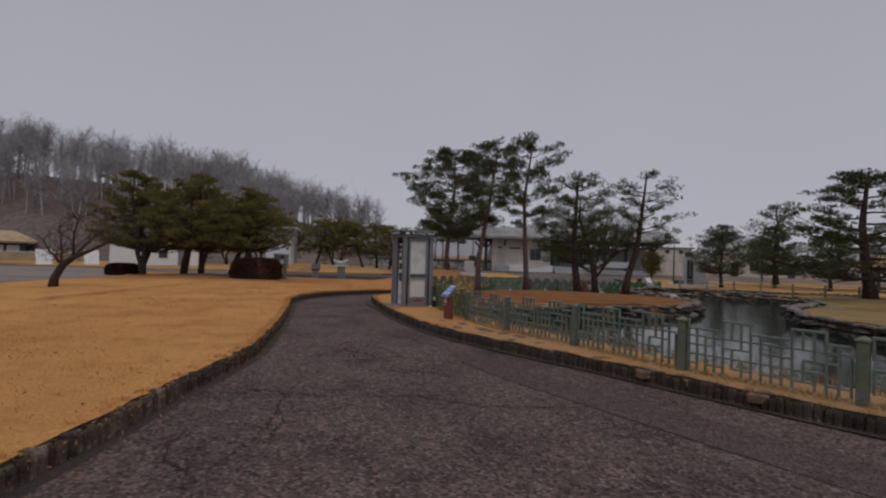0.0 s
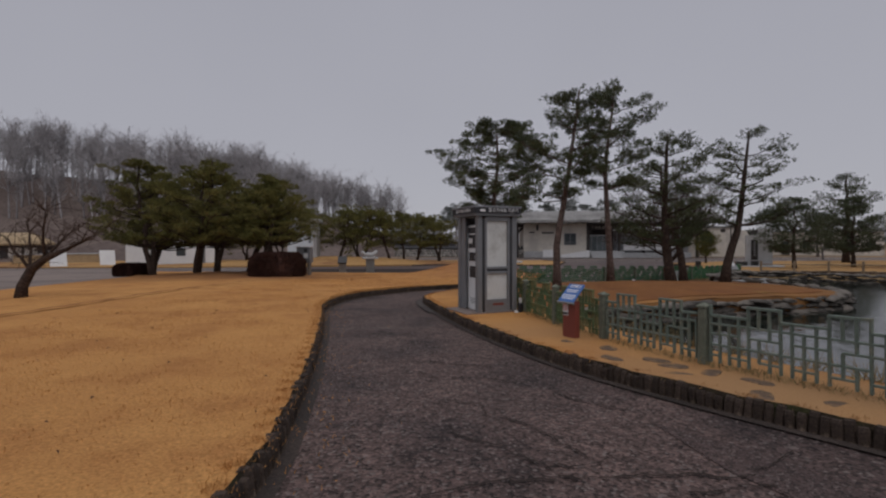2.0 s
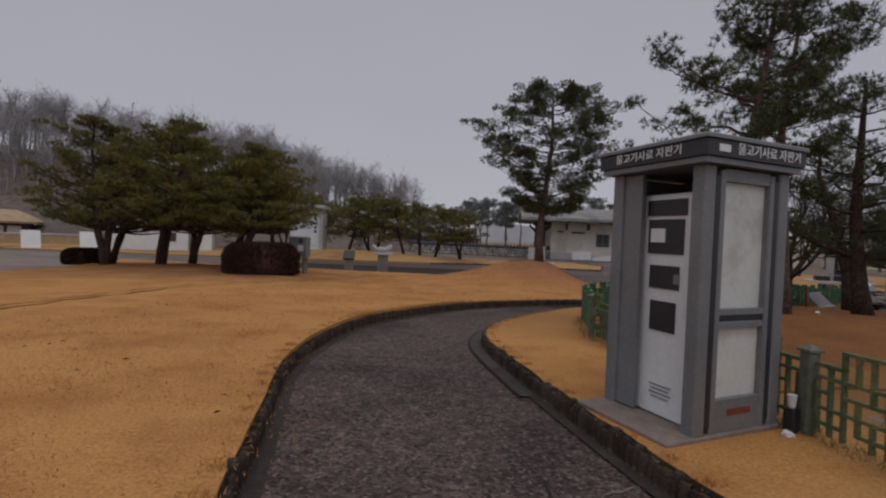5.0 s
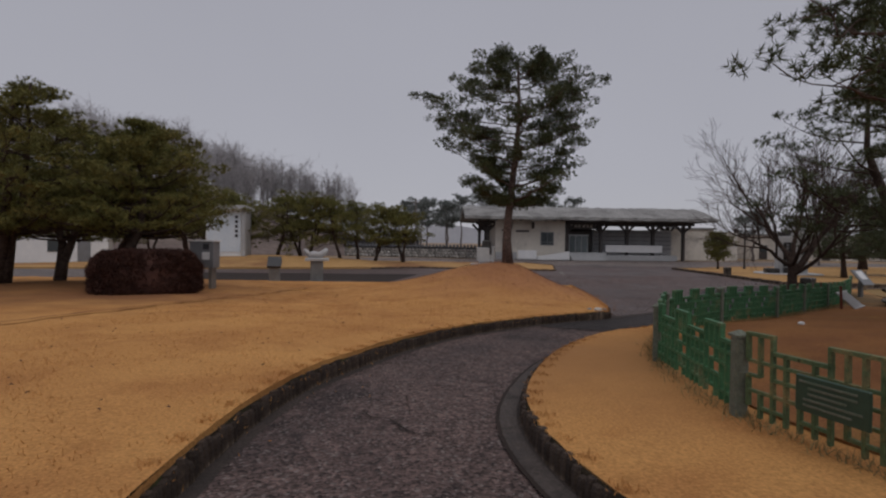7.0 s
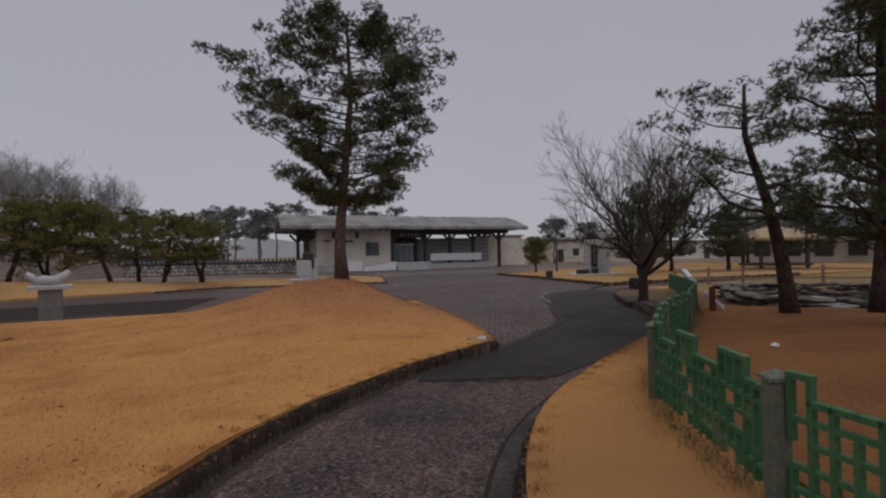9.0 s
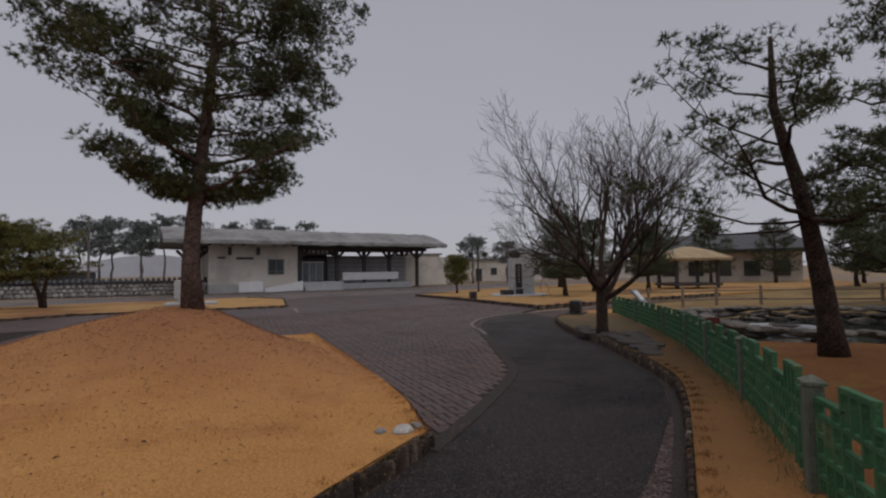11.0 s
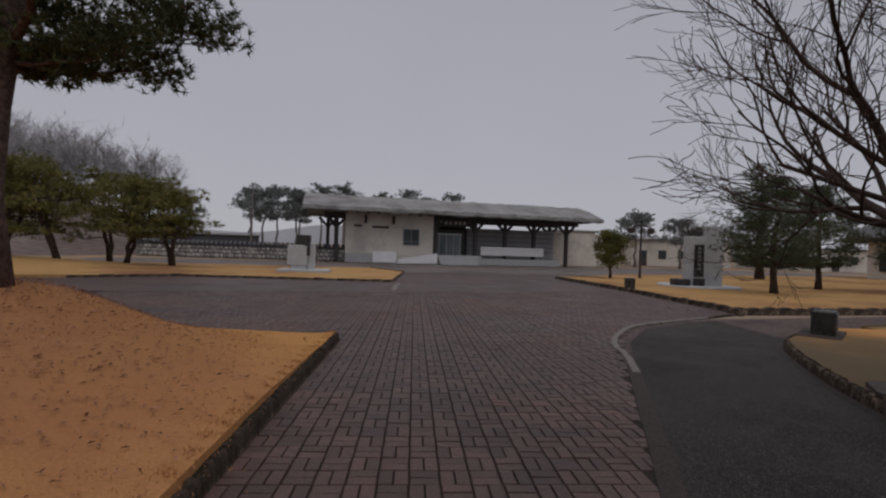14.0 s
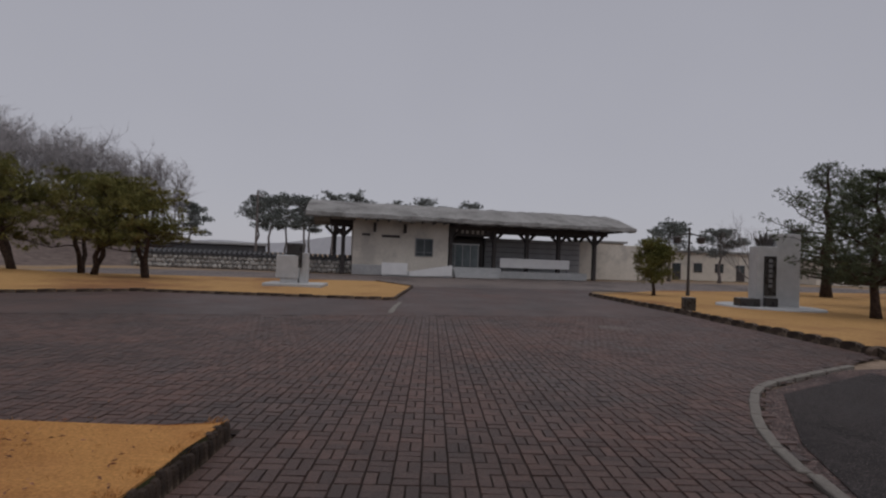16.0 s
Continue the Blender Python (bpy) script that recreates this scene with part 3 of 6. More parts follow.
def kerb_line(name, line, label, singles, flip=False):
    """A row of kerb stones along a line: the stones of the stretch singles(x, y) as objects, the rest joined."""
    root = thing(name, label, "kerb", kind="structure")
    rest_v, rest_f, off, count = [], [], 0, 0
    s = -1 if flip else 1
    a, b, n = shift(line, 0.012 * s), shift(line, 0.034 * s), len(line)
    tops = [gz(y) + 0.150 + 0.012 * math.sin(i * 2.3) for i, (x, y) in enumerate(line)]
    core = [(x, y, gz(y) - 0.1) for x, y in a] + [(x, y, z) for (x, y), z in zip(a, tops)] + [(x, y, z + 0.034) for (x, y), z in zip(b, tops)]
    # very dark strip behind the stones, showing in the gaps between them
    Build().add(core, [(r * n + i, r * n + i + 1, (r + 1) * n + i + 1, (r + 1) * n + i) for r in (0, 1) for i in range(n - 1)]).obj("soil_backing", M_KERB_BACKING, root)
    for i, (x, y, a) in enumerate(even(line, 0.079)):
        me = KERB_MESHES[int(RNG.integers(5))]
        dz = gz(y) + RNG.uniform(-0.015, 0.012)
        m = pose(x, y, dz, RNG.uniform(-3, 3), RNG.uniform(-6, 6), a + (180 if flip else 0) + RNG.uniform(-4, 4))
        if singles(x, y) and count < 300:
            ob = new("kerb_stone", me)
            ob.parent = root
            ob.matrix_basis = m
            count += 1
        else:
            v = np.empty(len(me.vertices) * 3, np.float32)
            me.vertices.foreach_get("co", v)
            v = v.reshape(-1, 3) @ np.array(m.to_3x3()).T + np.array(m.translation)
            rest_v.append(v)
            rest_f += [tuple(q + off for q in p.vertices) for p in me.polygons]
            off += len(v)
    if rest_v:
        ob = Build().add(np.concatenate(rest_v).tolist(), rest_f).obj("kerb_stones", M_KERB, root)
        ob["kind"] = "stuff"
    return root


def ribbon(name, line, w0, w1, zf, material, label, category):
    a, b = shift(line, w0), shift(line, w1)
    n = len(line)
    return tagged(Build().add([(x, y, zf(x, y)) for x, y in a + b], [(i, i + 1, n + i + 1, n + i) for i in range(n - 1)]).obj(name, material), label, category, kind="structure")


CHANNEL = [p for p in EDGE_R if 15.5 < p[1] < 24.0]
ribbon("gutter_west", EDGE_L, -0.02, -0.15, lambda x, y: gz(y) + 0.004, M_GUTTER, "dark gritty gutter along the lawn kerb", "gutter")
ribbon("gutter_east", EDGE_R, 0.02, 0.14, lambda x, y: gz(y) + 0.018, M_GUTTER, "dark gritty gutter along the verge kerb", "gutter")
ribbon("gutter_channel", CHANNEL, 0.06, 0.22, lambda x, y: gz(y) + 0.024, M_CHANNEL, "worn concrete gutter channel along the verge", "gutter")
ribbon("gutter_gap", CHANNEL, 0.22, 0.255, lambda x, y: gz(y) + 0.022, M_JOINT, "dark gap between gutter and asphalt", "gutter")

# ---- trees ----


def wander(p, d, length, steps, bend, rng, lift=0.0):
    """A crooked line from p along d."""
    pts, p, d = [Vector(p)], Vector(p), Vector(d).normalized()
    for _ in range(steps):
        d = (d + Vector(rng.normal(0, bend, 3)) + Vector((0, 0, lift))).normalized()
        p = p + d * (length / steps)
        pts.append(p.copy())
    return pts


def needles(centres, sizes, per, length, width, rng, flat=0.45, tuft=12):
    """Tufts of thin blades: each tuft springs from one twig tip inside a flattened clump."""
    k = max(1, round(per / tuft))
    c = np.repeat(np.asarray(centres), k, axis=0)
    s = np.repeat(np.asarray(sizes), k)
    d = rng.normal(0, 1, (len(c), 3))
    d /= np.linalg.norm(d, axis=1)[:, None]
    tip = c + d * (s * rng.uniform(0.2, 1.0, len(c)) ** 0.55)[:, None] * np.array((1, 1, flat))
    base = np.repeat(tip, tuft, axis=0)
    lean = np.repeat(d * np.array((0.5, 0.5, 0.2)) + np.array((0, 0, 0.45)), tuft, axis=0)
    n = len(base)
    out = rng.normal(0, 0.62, (n, 3)) + lean
    out /= np.linalg.norm(out, axis=1)[:, None]
    side = np.cross(out, rng.normal(0, 1, (n, 3)))
    side /= np.linalg.norm(side, axis=1)[:, None] + 1e-6
    l = (length * rng.uniform(0.65, 1.2, n))[:, None]
    w = (width * rng.uniform(0.7, 1.3, n))[:, None]
    v = np.stack([base - side * w, base + side * w, base + out * l], 1).reshape(-1, 3)
    return v, np.arange(n * 3).reshape(-1, 3)


def pine(name, x, y, z, height, spread, bare, seed, label, group="", lean=(0, 0), trunk_r=0.18, boughs=16, per=26, blade=(0.16, 0.02), clump=0.42, mats=None, stems=1, low=0.18, lobe=(0, 0), flat=0.45, droop=0.0, pads=6, near=True, extra=(), env=None, axis=0.0, rise=0.3, curve=None, twin=False):
    """A pine: crooked trunk, boughs from the height bare upwards, clumps of needles on their outer parts."""
    rng = np.random.default_rng(seed)
    bark, leaf = mats or (M_BARK, M_NEEDLE)
    root = thing(name, label, "tree", group, at=pose(x, y, z))
    wood = Build()
    cs, ss = [], []
    for k in range(stems):
        ang = rng.uniform(0, math.tau)
        fork = Vector((math.cos(ang), math.sin(ang), 0)) * (0.12 * height if stems > 1 else 0)
        top = Vector((lean[0], lean[1], height * (1 - 0.06 * k))) + fork * 1.6
        n = 9
        line = [Vector((0, 0, -0.2))] + [top * (i / n) + (fork * 0.5 * math.sin(math.pi * min(1, i / n))) + Vector((*rng.normal(0, 0.018 * height * math.sin(math.pi * i / n), 2), 0)) for i in range(1, n + 1)]
        rad = [trunk_r * (1.35 if i == 0 else (1 - 0.82 * (i / n) ** 1.1)) for i in range(n + 1)]
        if curve:
            line = [line[0]] + [Vector((*[float(np.interp(height * i / n, [c[0] for c in curve], [c[q] for c in curve])) for q in (1, 2)], height * i / n)) for i in range(1, n + 1)]
        wood.tube(line, rad, 12)
        plan = [None] * (boughs // stems) + list(extra)
        sides = [(e[0] + 0.15 * o, axis + q * math.pi + 0.5 * o) for e in env[:-1] for q in (0, 1) for o in ((-0.5, 0.5) if twin else (0,))] if env and stems == 1 else []
        for j, more in enumerate(plan + [None] * len(sides)):
            f = more[0] / height if more else bare / height + (1 - bare / height) * ((j + rng.uniform(0, 0.8)) / (boughs // stems)) ** 0.9
            f = min(f, 0.99)
            i = min(n - 1, int(f * n))
            p = line[i].lerp(line[i + 1], f * n - i)
            g = (f - bare / height) / (1 - bare / height)
            if more:
                a, reach, up = more[1:]
            else:
                a = j * 2.399 + rng.uniform(-0.5, 0.5) + ang
                reach = spread * math.sin(math.pi * (low + (0.92 - low) * g)) ** 0.7 * rng.uniform(0.7, 1.08) + 0.1
                reach *= 1 + lobe[1] * max(0, math.cos(a - lobe[0])) * math.exp(-((g - 0.45) / 0.25) ** 2)
                up = 0.06 + 0.45 * g * g + rng.normal(0, 0.1) - droop * (1 - g)
            bl = wander(p, (math.cos(a), math.sin(a), up), reach, 6, 0.18, rng, 0.03)
            if env:                                   # bough ends follow the crown's outline on its two sides
                he = bare + (height - bare) * (j + rng.uniform(0, 0.9)) / len(plan)
                if j >= len(plan):
                    he, a = sides[j - len(plan)]
                    a += rng.uniform(-0.3, 0.3)
                side = [float(np.interp(he, [e[0] for e in env], [e[q] for e in env])) for q in (1, 2)]
                c = math.cos(a - axis)
                mid = 0.42 * (side[0] + side[1])
                reach = mid + (side[1] - mid) * c if c > 0 else mid - (side[0] - mid) * c
                reach = max(0.12, reach - 0.55 * clump) * rng.uniform(0.84, 1.03)
                hs = max(bare * 0.92, he - rise * reach)
                spot = [line[min(n - 1, int(z / height * n))].lerp(line[min(n - 1, int(z / height * n)) + 1], z / height * n - min(n - 1, int(z / height * n))) for z in (hs, he)]
                end = spot[1] + Vector((math.cos(a), math.sin(a), 0)) * reach
                bl = [spot[0].lerp(end, q / 6) + Vector((*rng.normal(0, 0.035 * reach * math.sin(math.pi * q / 6), 2), (rng.normal(0, 0.02) - 0.07) * reach * math.sin(math.pi * q / 6))) for q in range(7)]
            r0 = max(0.02, trunk_r * 0.34 * (1 - 0.6 * g))
            limbs = Build() if near else wood
            limbs.tube(bl, [r0 * (1 - 0.85 * q / 6) for q in range(7)], 6)
            for q in range(pads):
                t = 0.35 + 0.65 * (q + rng.uniform(0, 1)) / pads
                i2 = min(5, int(t * 6))
                c = bl[i2].lerp(bl[i2 + 1], t * 6 - i2)
                wide = 0.085 if env else 0.16
                tip = c + Vector((*(rng.normal(0, wide * reach + 0.1, 2)), rng.normal(0.5, 0.4) * wide * reach + 0.06))
                limbs.tube([c, c.lerp(tip, 0.5) + Vector(rng.normal(0, 0.04, 3)), tip], [r0 * 0.4, r0 * 0.28, r0 * 0.12], 4, False)
                cs.append(tip)
                ss.append(clump * rng.uniform(0.55, 1.2))
            if near:
                limbs.obj("limb", bark, root, smooth=True)
        cs.append(line[-1])
        ss.append(clump)
    wood.obj("trunk", bark, root, smooth=True)
    v, f = needles(cs, ss, per, blade[0], blade[1], rng, flat)
    mesh_np("crown", v, f, leaf, root)
    return root


def bare_tree(name, x, y, z, height, spread, seed, label, stem=0.22, trunk_r=0.14, depth=5, kids=3, mat=None, group="", crook=0.12, short=0.0, mains=6):
    """A leafless tree: a short trunk that forks again and again into fine twigs."""
    rng = np.random.default_rng(seed)
    root = thing(name, label, "tree", group, at=pose(x, y, z))
    wood, twigs = Build(), Build()
    st = height * stem
    line = wander((0, 0, -0.15), (rng.normal(0, 0.03), rng.normal(0, 0.03), 1), st + 0.15, 5, 0.03, rng)
    wood.tube(line, [trunk_r * (1.4 if i == 0 else 1.08 - 0.04 * i) for i in range(6)], 12)
    def grow(p, d, length, r, level, limbs):
        pts = wander(p, d, length, 5, crook, rng, 0.05 if level < 3 else 0.02)
        tgt = limbs if level < 3 else twigs
        tgt.tube(pts, [max(0.0035, r * (1 - 0.5 * i / 5)) for i in range(6)], 7 if level < 2 else (4 if level < 4 else 3), False)
        if level >= depth:
            return
        n = kids + (1 if level < 2 else 0)
        for i in range(n):
            t = 0.3 + 0.7 * (i + rng.uniform(0.3, 1)) / n
            t = min(1.0, t)
            k = min(4, int(t * 5))
            q = pts[k].lerp(pts[k + 1], t * 5 - k)
            dd = (pts[k + 1] - pts[k]).normalized()
            o = Vector(rng.normal(0, 1, 3))
            o = (o - dd * o.dot(dd)).normalized()
            grow(q, dd + o * rng.uniform(0.35, 0.75) + Vector((0, 0, 0.08)), length * rng.uniform(0.55, 0.8 - short), r * 0.5 * (1.1 - 0.3 * t), level + 1, limbs)
    for i in range(mains):
        a = i * math.tau / mains + rng.uniform(-0.4, 0.4)
        if mains > 6:
            a = i * 2.399
        rake = radians((22, 66, 38, 78, 28, 58, 46, 32, 52, 70)[i % 10] + rng.uniform(-4, 4))
        limb = Build()
        grow(line[-1 - (i % 3)], (math.cos(a) * math.cos(rake) * spread, math.sin(a) * math.cos(rake) * spread, math.sin(rake)), height * (0.33 + 0.09 * math.sin(rake)) * rng.uniform(0.92, 1.06), trunk_r * 0.5, 0, limb)
        limb.obj("limb", mat or M_BARK_BARE, root, smooth=True)
    wood.obj("trunk", mat or M_BARK_BARE, root, smooth=True)
    twigs.obj("fine_branching", mat or M_BARK_BARE, root)["kind"] = "stuff"
    return root


MOUND_ENV = ((2.5, 0.9, 1.7), (3.2, 2.2, 2.5), (4.0, 1.8, 2.5), (4.8, 3.5, 3.2), (5.5, 2.9, 2.9), (6.3, 4.2, 2.9), (6.8, 4.0, 3.2), (7.4, 2.4, 3.3), (7.9, 1.7, 2.6), (8.3, 1.4, 1.8), (8.6, 0.8, 0.9))
pine("pine_tree", 0.33, 33.5, lawn_z(0.33, 33.5) - 0.02, 8.3, 3.0, 2.5, 11, "tall pine with dark rounded needle masses on a mound", trunk_r=0.185, boughs=22, per=500, blade=(0.105, 0.0088), clump=0.42, mats=(M_BARK_RED, M_NEEDLE), pads=8, flat=0.5, env=MOUND_ENV, rise=0.36, twin=True, curve=((0, 0, 0), (1.2, -0.08, 0), (2.6, 0.08, 0.05), (3.8, 0.2, 0.08), (5.8, 0.4, 0.1), (8.6, 0.3, 0.15)))
AIRY = dict(group="pines in the bank", per=300, blade=(0.10, 0.0060), clump=0.27, mats=(M_BARK_RED, M_NEEDLE), pads=7, flat=0.5, rise=0.5)
pine("pine_tree", 1.42, 18.75, bank_z(1.42, 18.75), 6.15, 1.8, 3.0, 12, "slender tall pine with an airy crown", trunk_r=0.12, boughs=12, env=((3.0, 1.9, 0.5), (3.7, 2.0, 0.9), (4.3, 1.2, 1.2), (4.9, 2.4, 1.3), (5.4, 1.2, 1.3), (5.9, 0.9, 1.0), (6.2, 0.4, 0.5)), curve=((0, 0, 0), (1.5, -0.02, 0), (3.0, 0.28, 0.1), (4.6, 0.5, 0.1), (6.2, 0.7, 0.1)), **AIRY)
pine("pine_tree", 3.72, 20.9, bank_z(3.72, 20.9), 6.8, 1.7, 3.5, 13, "slender tall pine with an airy flat-topped crown", trunk_r=0.12, boughs=11, env=((3.5, 0.9, 1.0), (4.4, 1.2, 1.3), (5.2, 1.3, 1.2), (5.9, 1.2, 1.7), (6.5, 0.9, 1.4), (6.9, 0.5, 0.7)), curve=((0, 0, 0), (2.0, -0.12, 0), (4.0, -0.2, 0.1), (6.8, 0.15, 0.1)), **AIRY)
LAYERED = dict(group="pines in the bank", per=240, blade=(0.105, 0.0066), clump=0.32, pads=6, flat=0.46, rise=0.42)
pine("pine_tree", 6.41, 22.3, bank_z(6.41, 22.3), 5.6, 2.5, 1.5, 14, "dark-trunked pine with wide layered boughs", trunk_r=0.18, boughs=20, env=((1.5, 1.6, 1.4), (2.2, 2.2, 2.0), (3.0, 1.8, 1.9), (3.9, 2.1, 2.1), (4.6, 1.8, 1.9), (5.2, 1.2, 1.3), (5.6, 0.6, 0.7)), curve=((0, 0, 0), (1.0, -0.2, 0), (2.5, -0.25, 0.1), (5.6, -0.1, 0.2)), **LAYERED)
pine("pine_tree", 8.0, 24.8, bank_z(8.0, 24.8), 5.0, 2.2, 2.3, 15, "crooked dark-trunked pine with wide layered boughs", trunk_r=0.17, boughs=8, axis=-0.52, env=((2.1, 2.9, 1.3), (2.7, 3.2, 1.6), (3.4, 2.8, 1.7), (4.2, 2.4, 1.6), (4.7, 2.0, 1.4), (5.0, 1.0, 0.8)), curve=((0, 0, 0), (1.2, -0.1, 0.1), (2.5, -0.4, 0.2), (3.8, -0.8, 0.4), (5.0, -0.8, 0.4)), **LAYERED)
pine("pine_tree", 9.1, 23.7, bank_z(9.1, 23.7), 6.1, 2.6, 2.5, 16, "leaning pine with an open umbrella crown", trunk_r=0.18, boughs=12, env=((2.5, 1.6, 1.8), (3.3, 1.5, 2.5), (4.2, 1.6, 2.4), (5.0, 1.9, 2.1), (5.6, 1.6, 1.5), (6.1, 0.7, 0.7)), curve=((0, 0, 0), (1.0, 0.15, 0), (2.2, 0.6, 0.1), (3.6, 0.75, 0.1), (6.1, 1.0, 0.1)), **LAYERED)
pine("pine_tree", 23, 25.5, gz(25.5) + 0.42, 6.9, 5.2, 1.2, 17, "spreading old pine on the far pond bank", trunk_r=0.30, boughs=26, per=240, blade=(0.15, 0.012), clump=0.44, pads=9, flat=0.34, env=((1.2, 4.6, 3.0), (2.4, 5.2, 4.0), (3.6, 3.6, 4.4), (4.6, 4.9, 4.0), (5.6, 2.6, 3.2), (6.4, 2.2, 2.0), (6.9, 0.8, 0.8)), rise=0.22, curve=((0, 0, 0), (2.0, -0.35, 0), (4.0, -0.5, 0.1), (6.9, 0.0, 0.3)))


def dome(s, bare, h):
    """Outline of a rounded crown."""
    return tuple((bare + (h - bare) * f, s * w, s * w) for f, w in ((0, 0.78), (0.3, 1.0), (0.6, 0.86), (0.85, 0.55), (1.0, 0.2)))


for i, (px, py, h, s) in enumerate([(-12.6, 30.0, 5.3, 2.8), (-16.9, 31.1, 6.4, 3.0), (-14.7, 33.0, 6.1, 2.9), (-19.6, 31.2, 6.8, 3.1), (-21.6, 34.0, 6.4, 3.0), (-17.5, 34.5, 6.7, 3.0)]):
    pine("pine_tree", px, py, lawn_z(px, py), h, s, 1.9, 30 + i, "low many-stemmed pine with flat olive-green layers", "pine grove by the hedge", lean=(0.3 * math.sin(i), 0.2), trunk_r=0.17, boughs=46, per=230, blade=(0.14, 0.0115), clump=0.46, mats=(M_BARK, M_NEEDLE_OLIVE), stems=2, flat=0.3, pads=7, env=dome(s * 1.12, 1.7, h), rise=0.4)
ROW = [(-4.2, 61.3, 4.8, 2.6), (-7.0, 62.0, 5.4, 2.9), (-10.2, 61.0, 5.8, 3.1), (-13.4, 62.0, 6.1, 3.2), (-16.6, 62.5, 6.4, 3.3), (-21.0, 63.0, 6.4, 3.4), (-25.0, 62.5, 6.2, 3.4), (-9, 65.5, 6.0, 3.0), (-15, 65.8, 6.4, 3.0), (-21, 67, 6.6, 3.2), (-29, 64, 6.4, 3.4), (-34, 63, 6.6, 3.4), (-26, 68, 6.7, 3.2)]
for i, (px, py, h, s) in enumerate(ROW):
    pine("pine_tree", px, py, gz(py) + 0.1 + bump(px, py, -17, 60, 0.75, 10, 4.5), h * 0.88, s * 0.92, 1.5, 50 + i, "low pine with a domed olive-green crown", "row of pines along the court", lean=(0.3 * math.sin(i * 2.0), 0), trunk_r=0.15, boughs=28, per=140, blade=(0.24, 0.015), clump=0.6, low=0.32, mats=(M_BARK, M_NEEDLE_OLIVE), stems=2, flat=0.35, pads=6, near=False)
for i, (px, py, h, s) in enumerate([(27.0, 46.0, 5.9, 3.4), (34.0, 48.7, 6.3, 3.3), (40.7, 58.1, 9.6, 5.0), (37.0, 45.4, 5.6, 2.6), (52, 53, 7.4, 3.6), (58, 50, 7.4, 3.6), (63, 45, 7.4, 3.6), (50, 34.5, 6.0, 3.2), (58, 32, 6.4, 3.4), (67, 38, 7.4, 3.6), (45, 31.0, 5.4, 3.0)]):
    pine("pine_tree", px, py, gz(py) + 0.12, h, s, 1.5, 70 + i, "dense dark-green pine with a low full crown", "dark pines on the east lawn", trunk_r=0.17 if h < 9 else 0.32, boughs=32, per=140, blade=(0.19, 0.0125), clump=0.55 if h < 9 else 0.8, mats=(M_BARK, M_NEEDLE_DARK), pads=7, near=False, env=dome(s, 1.5 if h < 9 else 3.0, h), rise=0.35)
bare_tree("bare_tree", 9.75, 30.3, bank_z(9.75, 30.3), 6.1, 1.12, 5, "leafless vase-shaped tree with fine dark twigs", stem=0.25, trunk_r=0.15, depth=5, kids=3, crook=0.11, short=0.06, mains=9)

# ---- kerbs ----
kerb_line("kerb_west", EDGE_L, "dark mossy kerb of upright log-shaped stones", lambda x, y: 5 < y < 40)
kerb_line("kerb_mound", EDGE_E, "dark mossy kerb of upright stones along the mound", lambda x, y: True)
kerb_line("kerb_east", EDGE_R, "dark mossy kerb of upright stones along the verge", lambda x, y: 3 < y < 26, True)

# ---- fence round the pond ----


def fence_panel(length, paint):
    """A lattice section from x = 0 to length: uprights, broken rails and a stepped top, as parts of one root."""
    root = thing("lattice_fence", "faded green lattice fence section with a stepped top" if paint is M_FENCE else "rust-stained green lattice fence section with a stepped top" if paint is M_FENCE_RUST else "grey-green faded lattice fence section with a stepped top", "fence", "sections of the pond fence")
    n = max(8, round(length / 0.105))
    dx = length / n
    thick = 0.030 if paint is M_FENCE else 0.026 if paint is M_FENCE_RUST else 0.022
    for i in range(n + 1):
        k = i % 7
        tall = 0.70 if k in (2, 3, 4, 5) else 0.575
        if k in (3, 4):
            spans = ((0.37, tall), (0.04, 0.24)) if k == 3 else ((0.49, tall), (0.12, 0.37))
        elif k == 0:
            spans = ((0.04, 0.47),)
        else:
            spans = ((0.04, tall),)
        for lo, hi in spans:
            Build().box((i * dx, 0, lo), (thick, 0.042, hi - lo), 0, 0.003).obj("upright", paint, root)
    for row, z in enumerate((0.115, 0.235, 0.36, 0.475)):
        k = (row * 2) % 3
        while k < n:
            e = min(n, k + (2, 4, 3, 5)[row])
            Build().box(((k + e) / 2 * dx, 0.002, z), ((e - k) * dx, 0.034, thick), 0, 0.003).obj("rail", paint, root)
            k = e + (1 if row in (0, 2) else 0)
    k = 0
    while k < n:
        raised = (k % 7) == 2
        e = min(n, k + (3 if raised else 1))
        z = 0.69 if raised else 0.565
        Build().box(((k + e) / 2 * dx, -0.002, z), ((e - k) * dx + thick, 0.046, thick + 0.004), 0, 0.003).obj("top_rail", paint, root)
        k = e
    return root


def fence_post():
    root = thing("fence_post", "weathered grey-green square fence post with a pyramid cap", "fence post", "pond fence posts")
    Build().box((0, 0, -0.15), (0.105, 0.105, 0.83), 0, 0.012).obj("shaft", M_POST, root)
    Build().rings([[(a * 0.064, b * 0.064, 0.68) for a, b in ((-1, -1), (1, -1), (1, 1), (-1, 1))], [(a * 0.064, b * 0.064, 0.70) for a, b in ((-1, -1), (1, -1), (1, 1), (-1, 1))], [(a * 0.012, b * 0.012, 0.735) for a, b in ((-1, -1), (1, -1), (1, 1), (-1, 1))]]).obj("cap", M_POST, root)
    return root


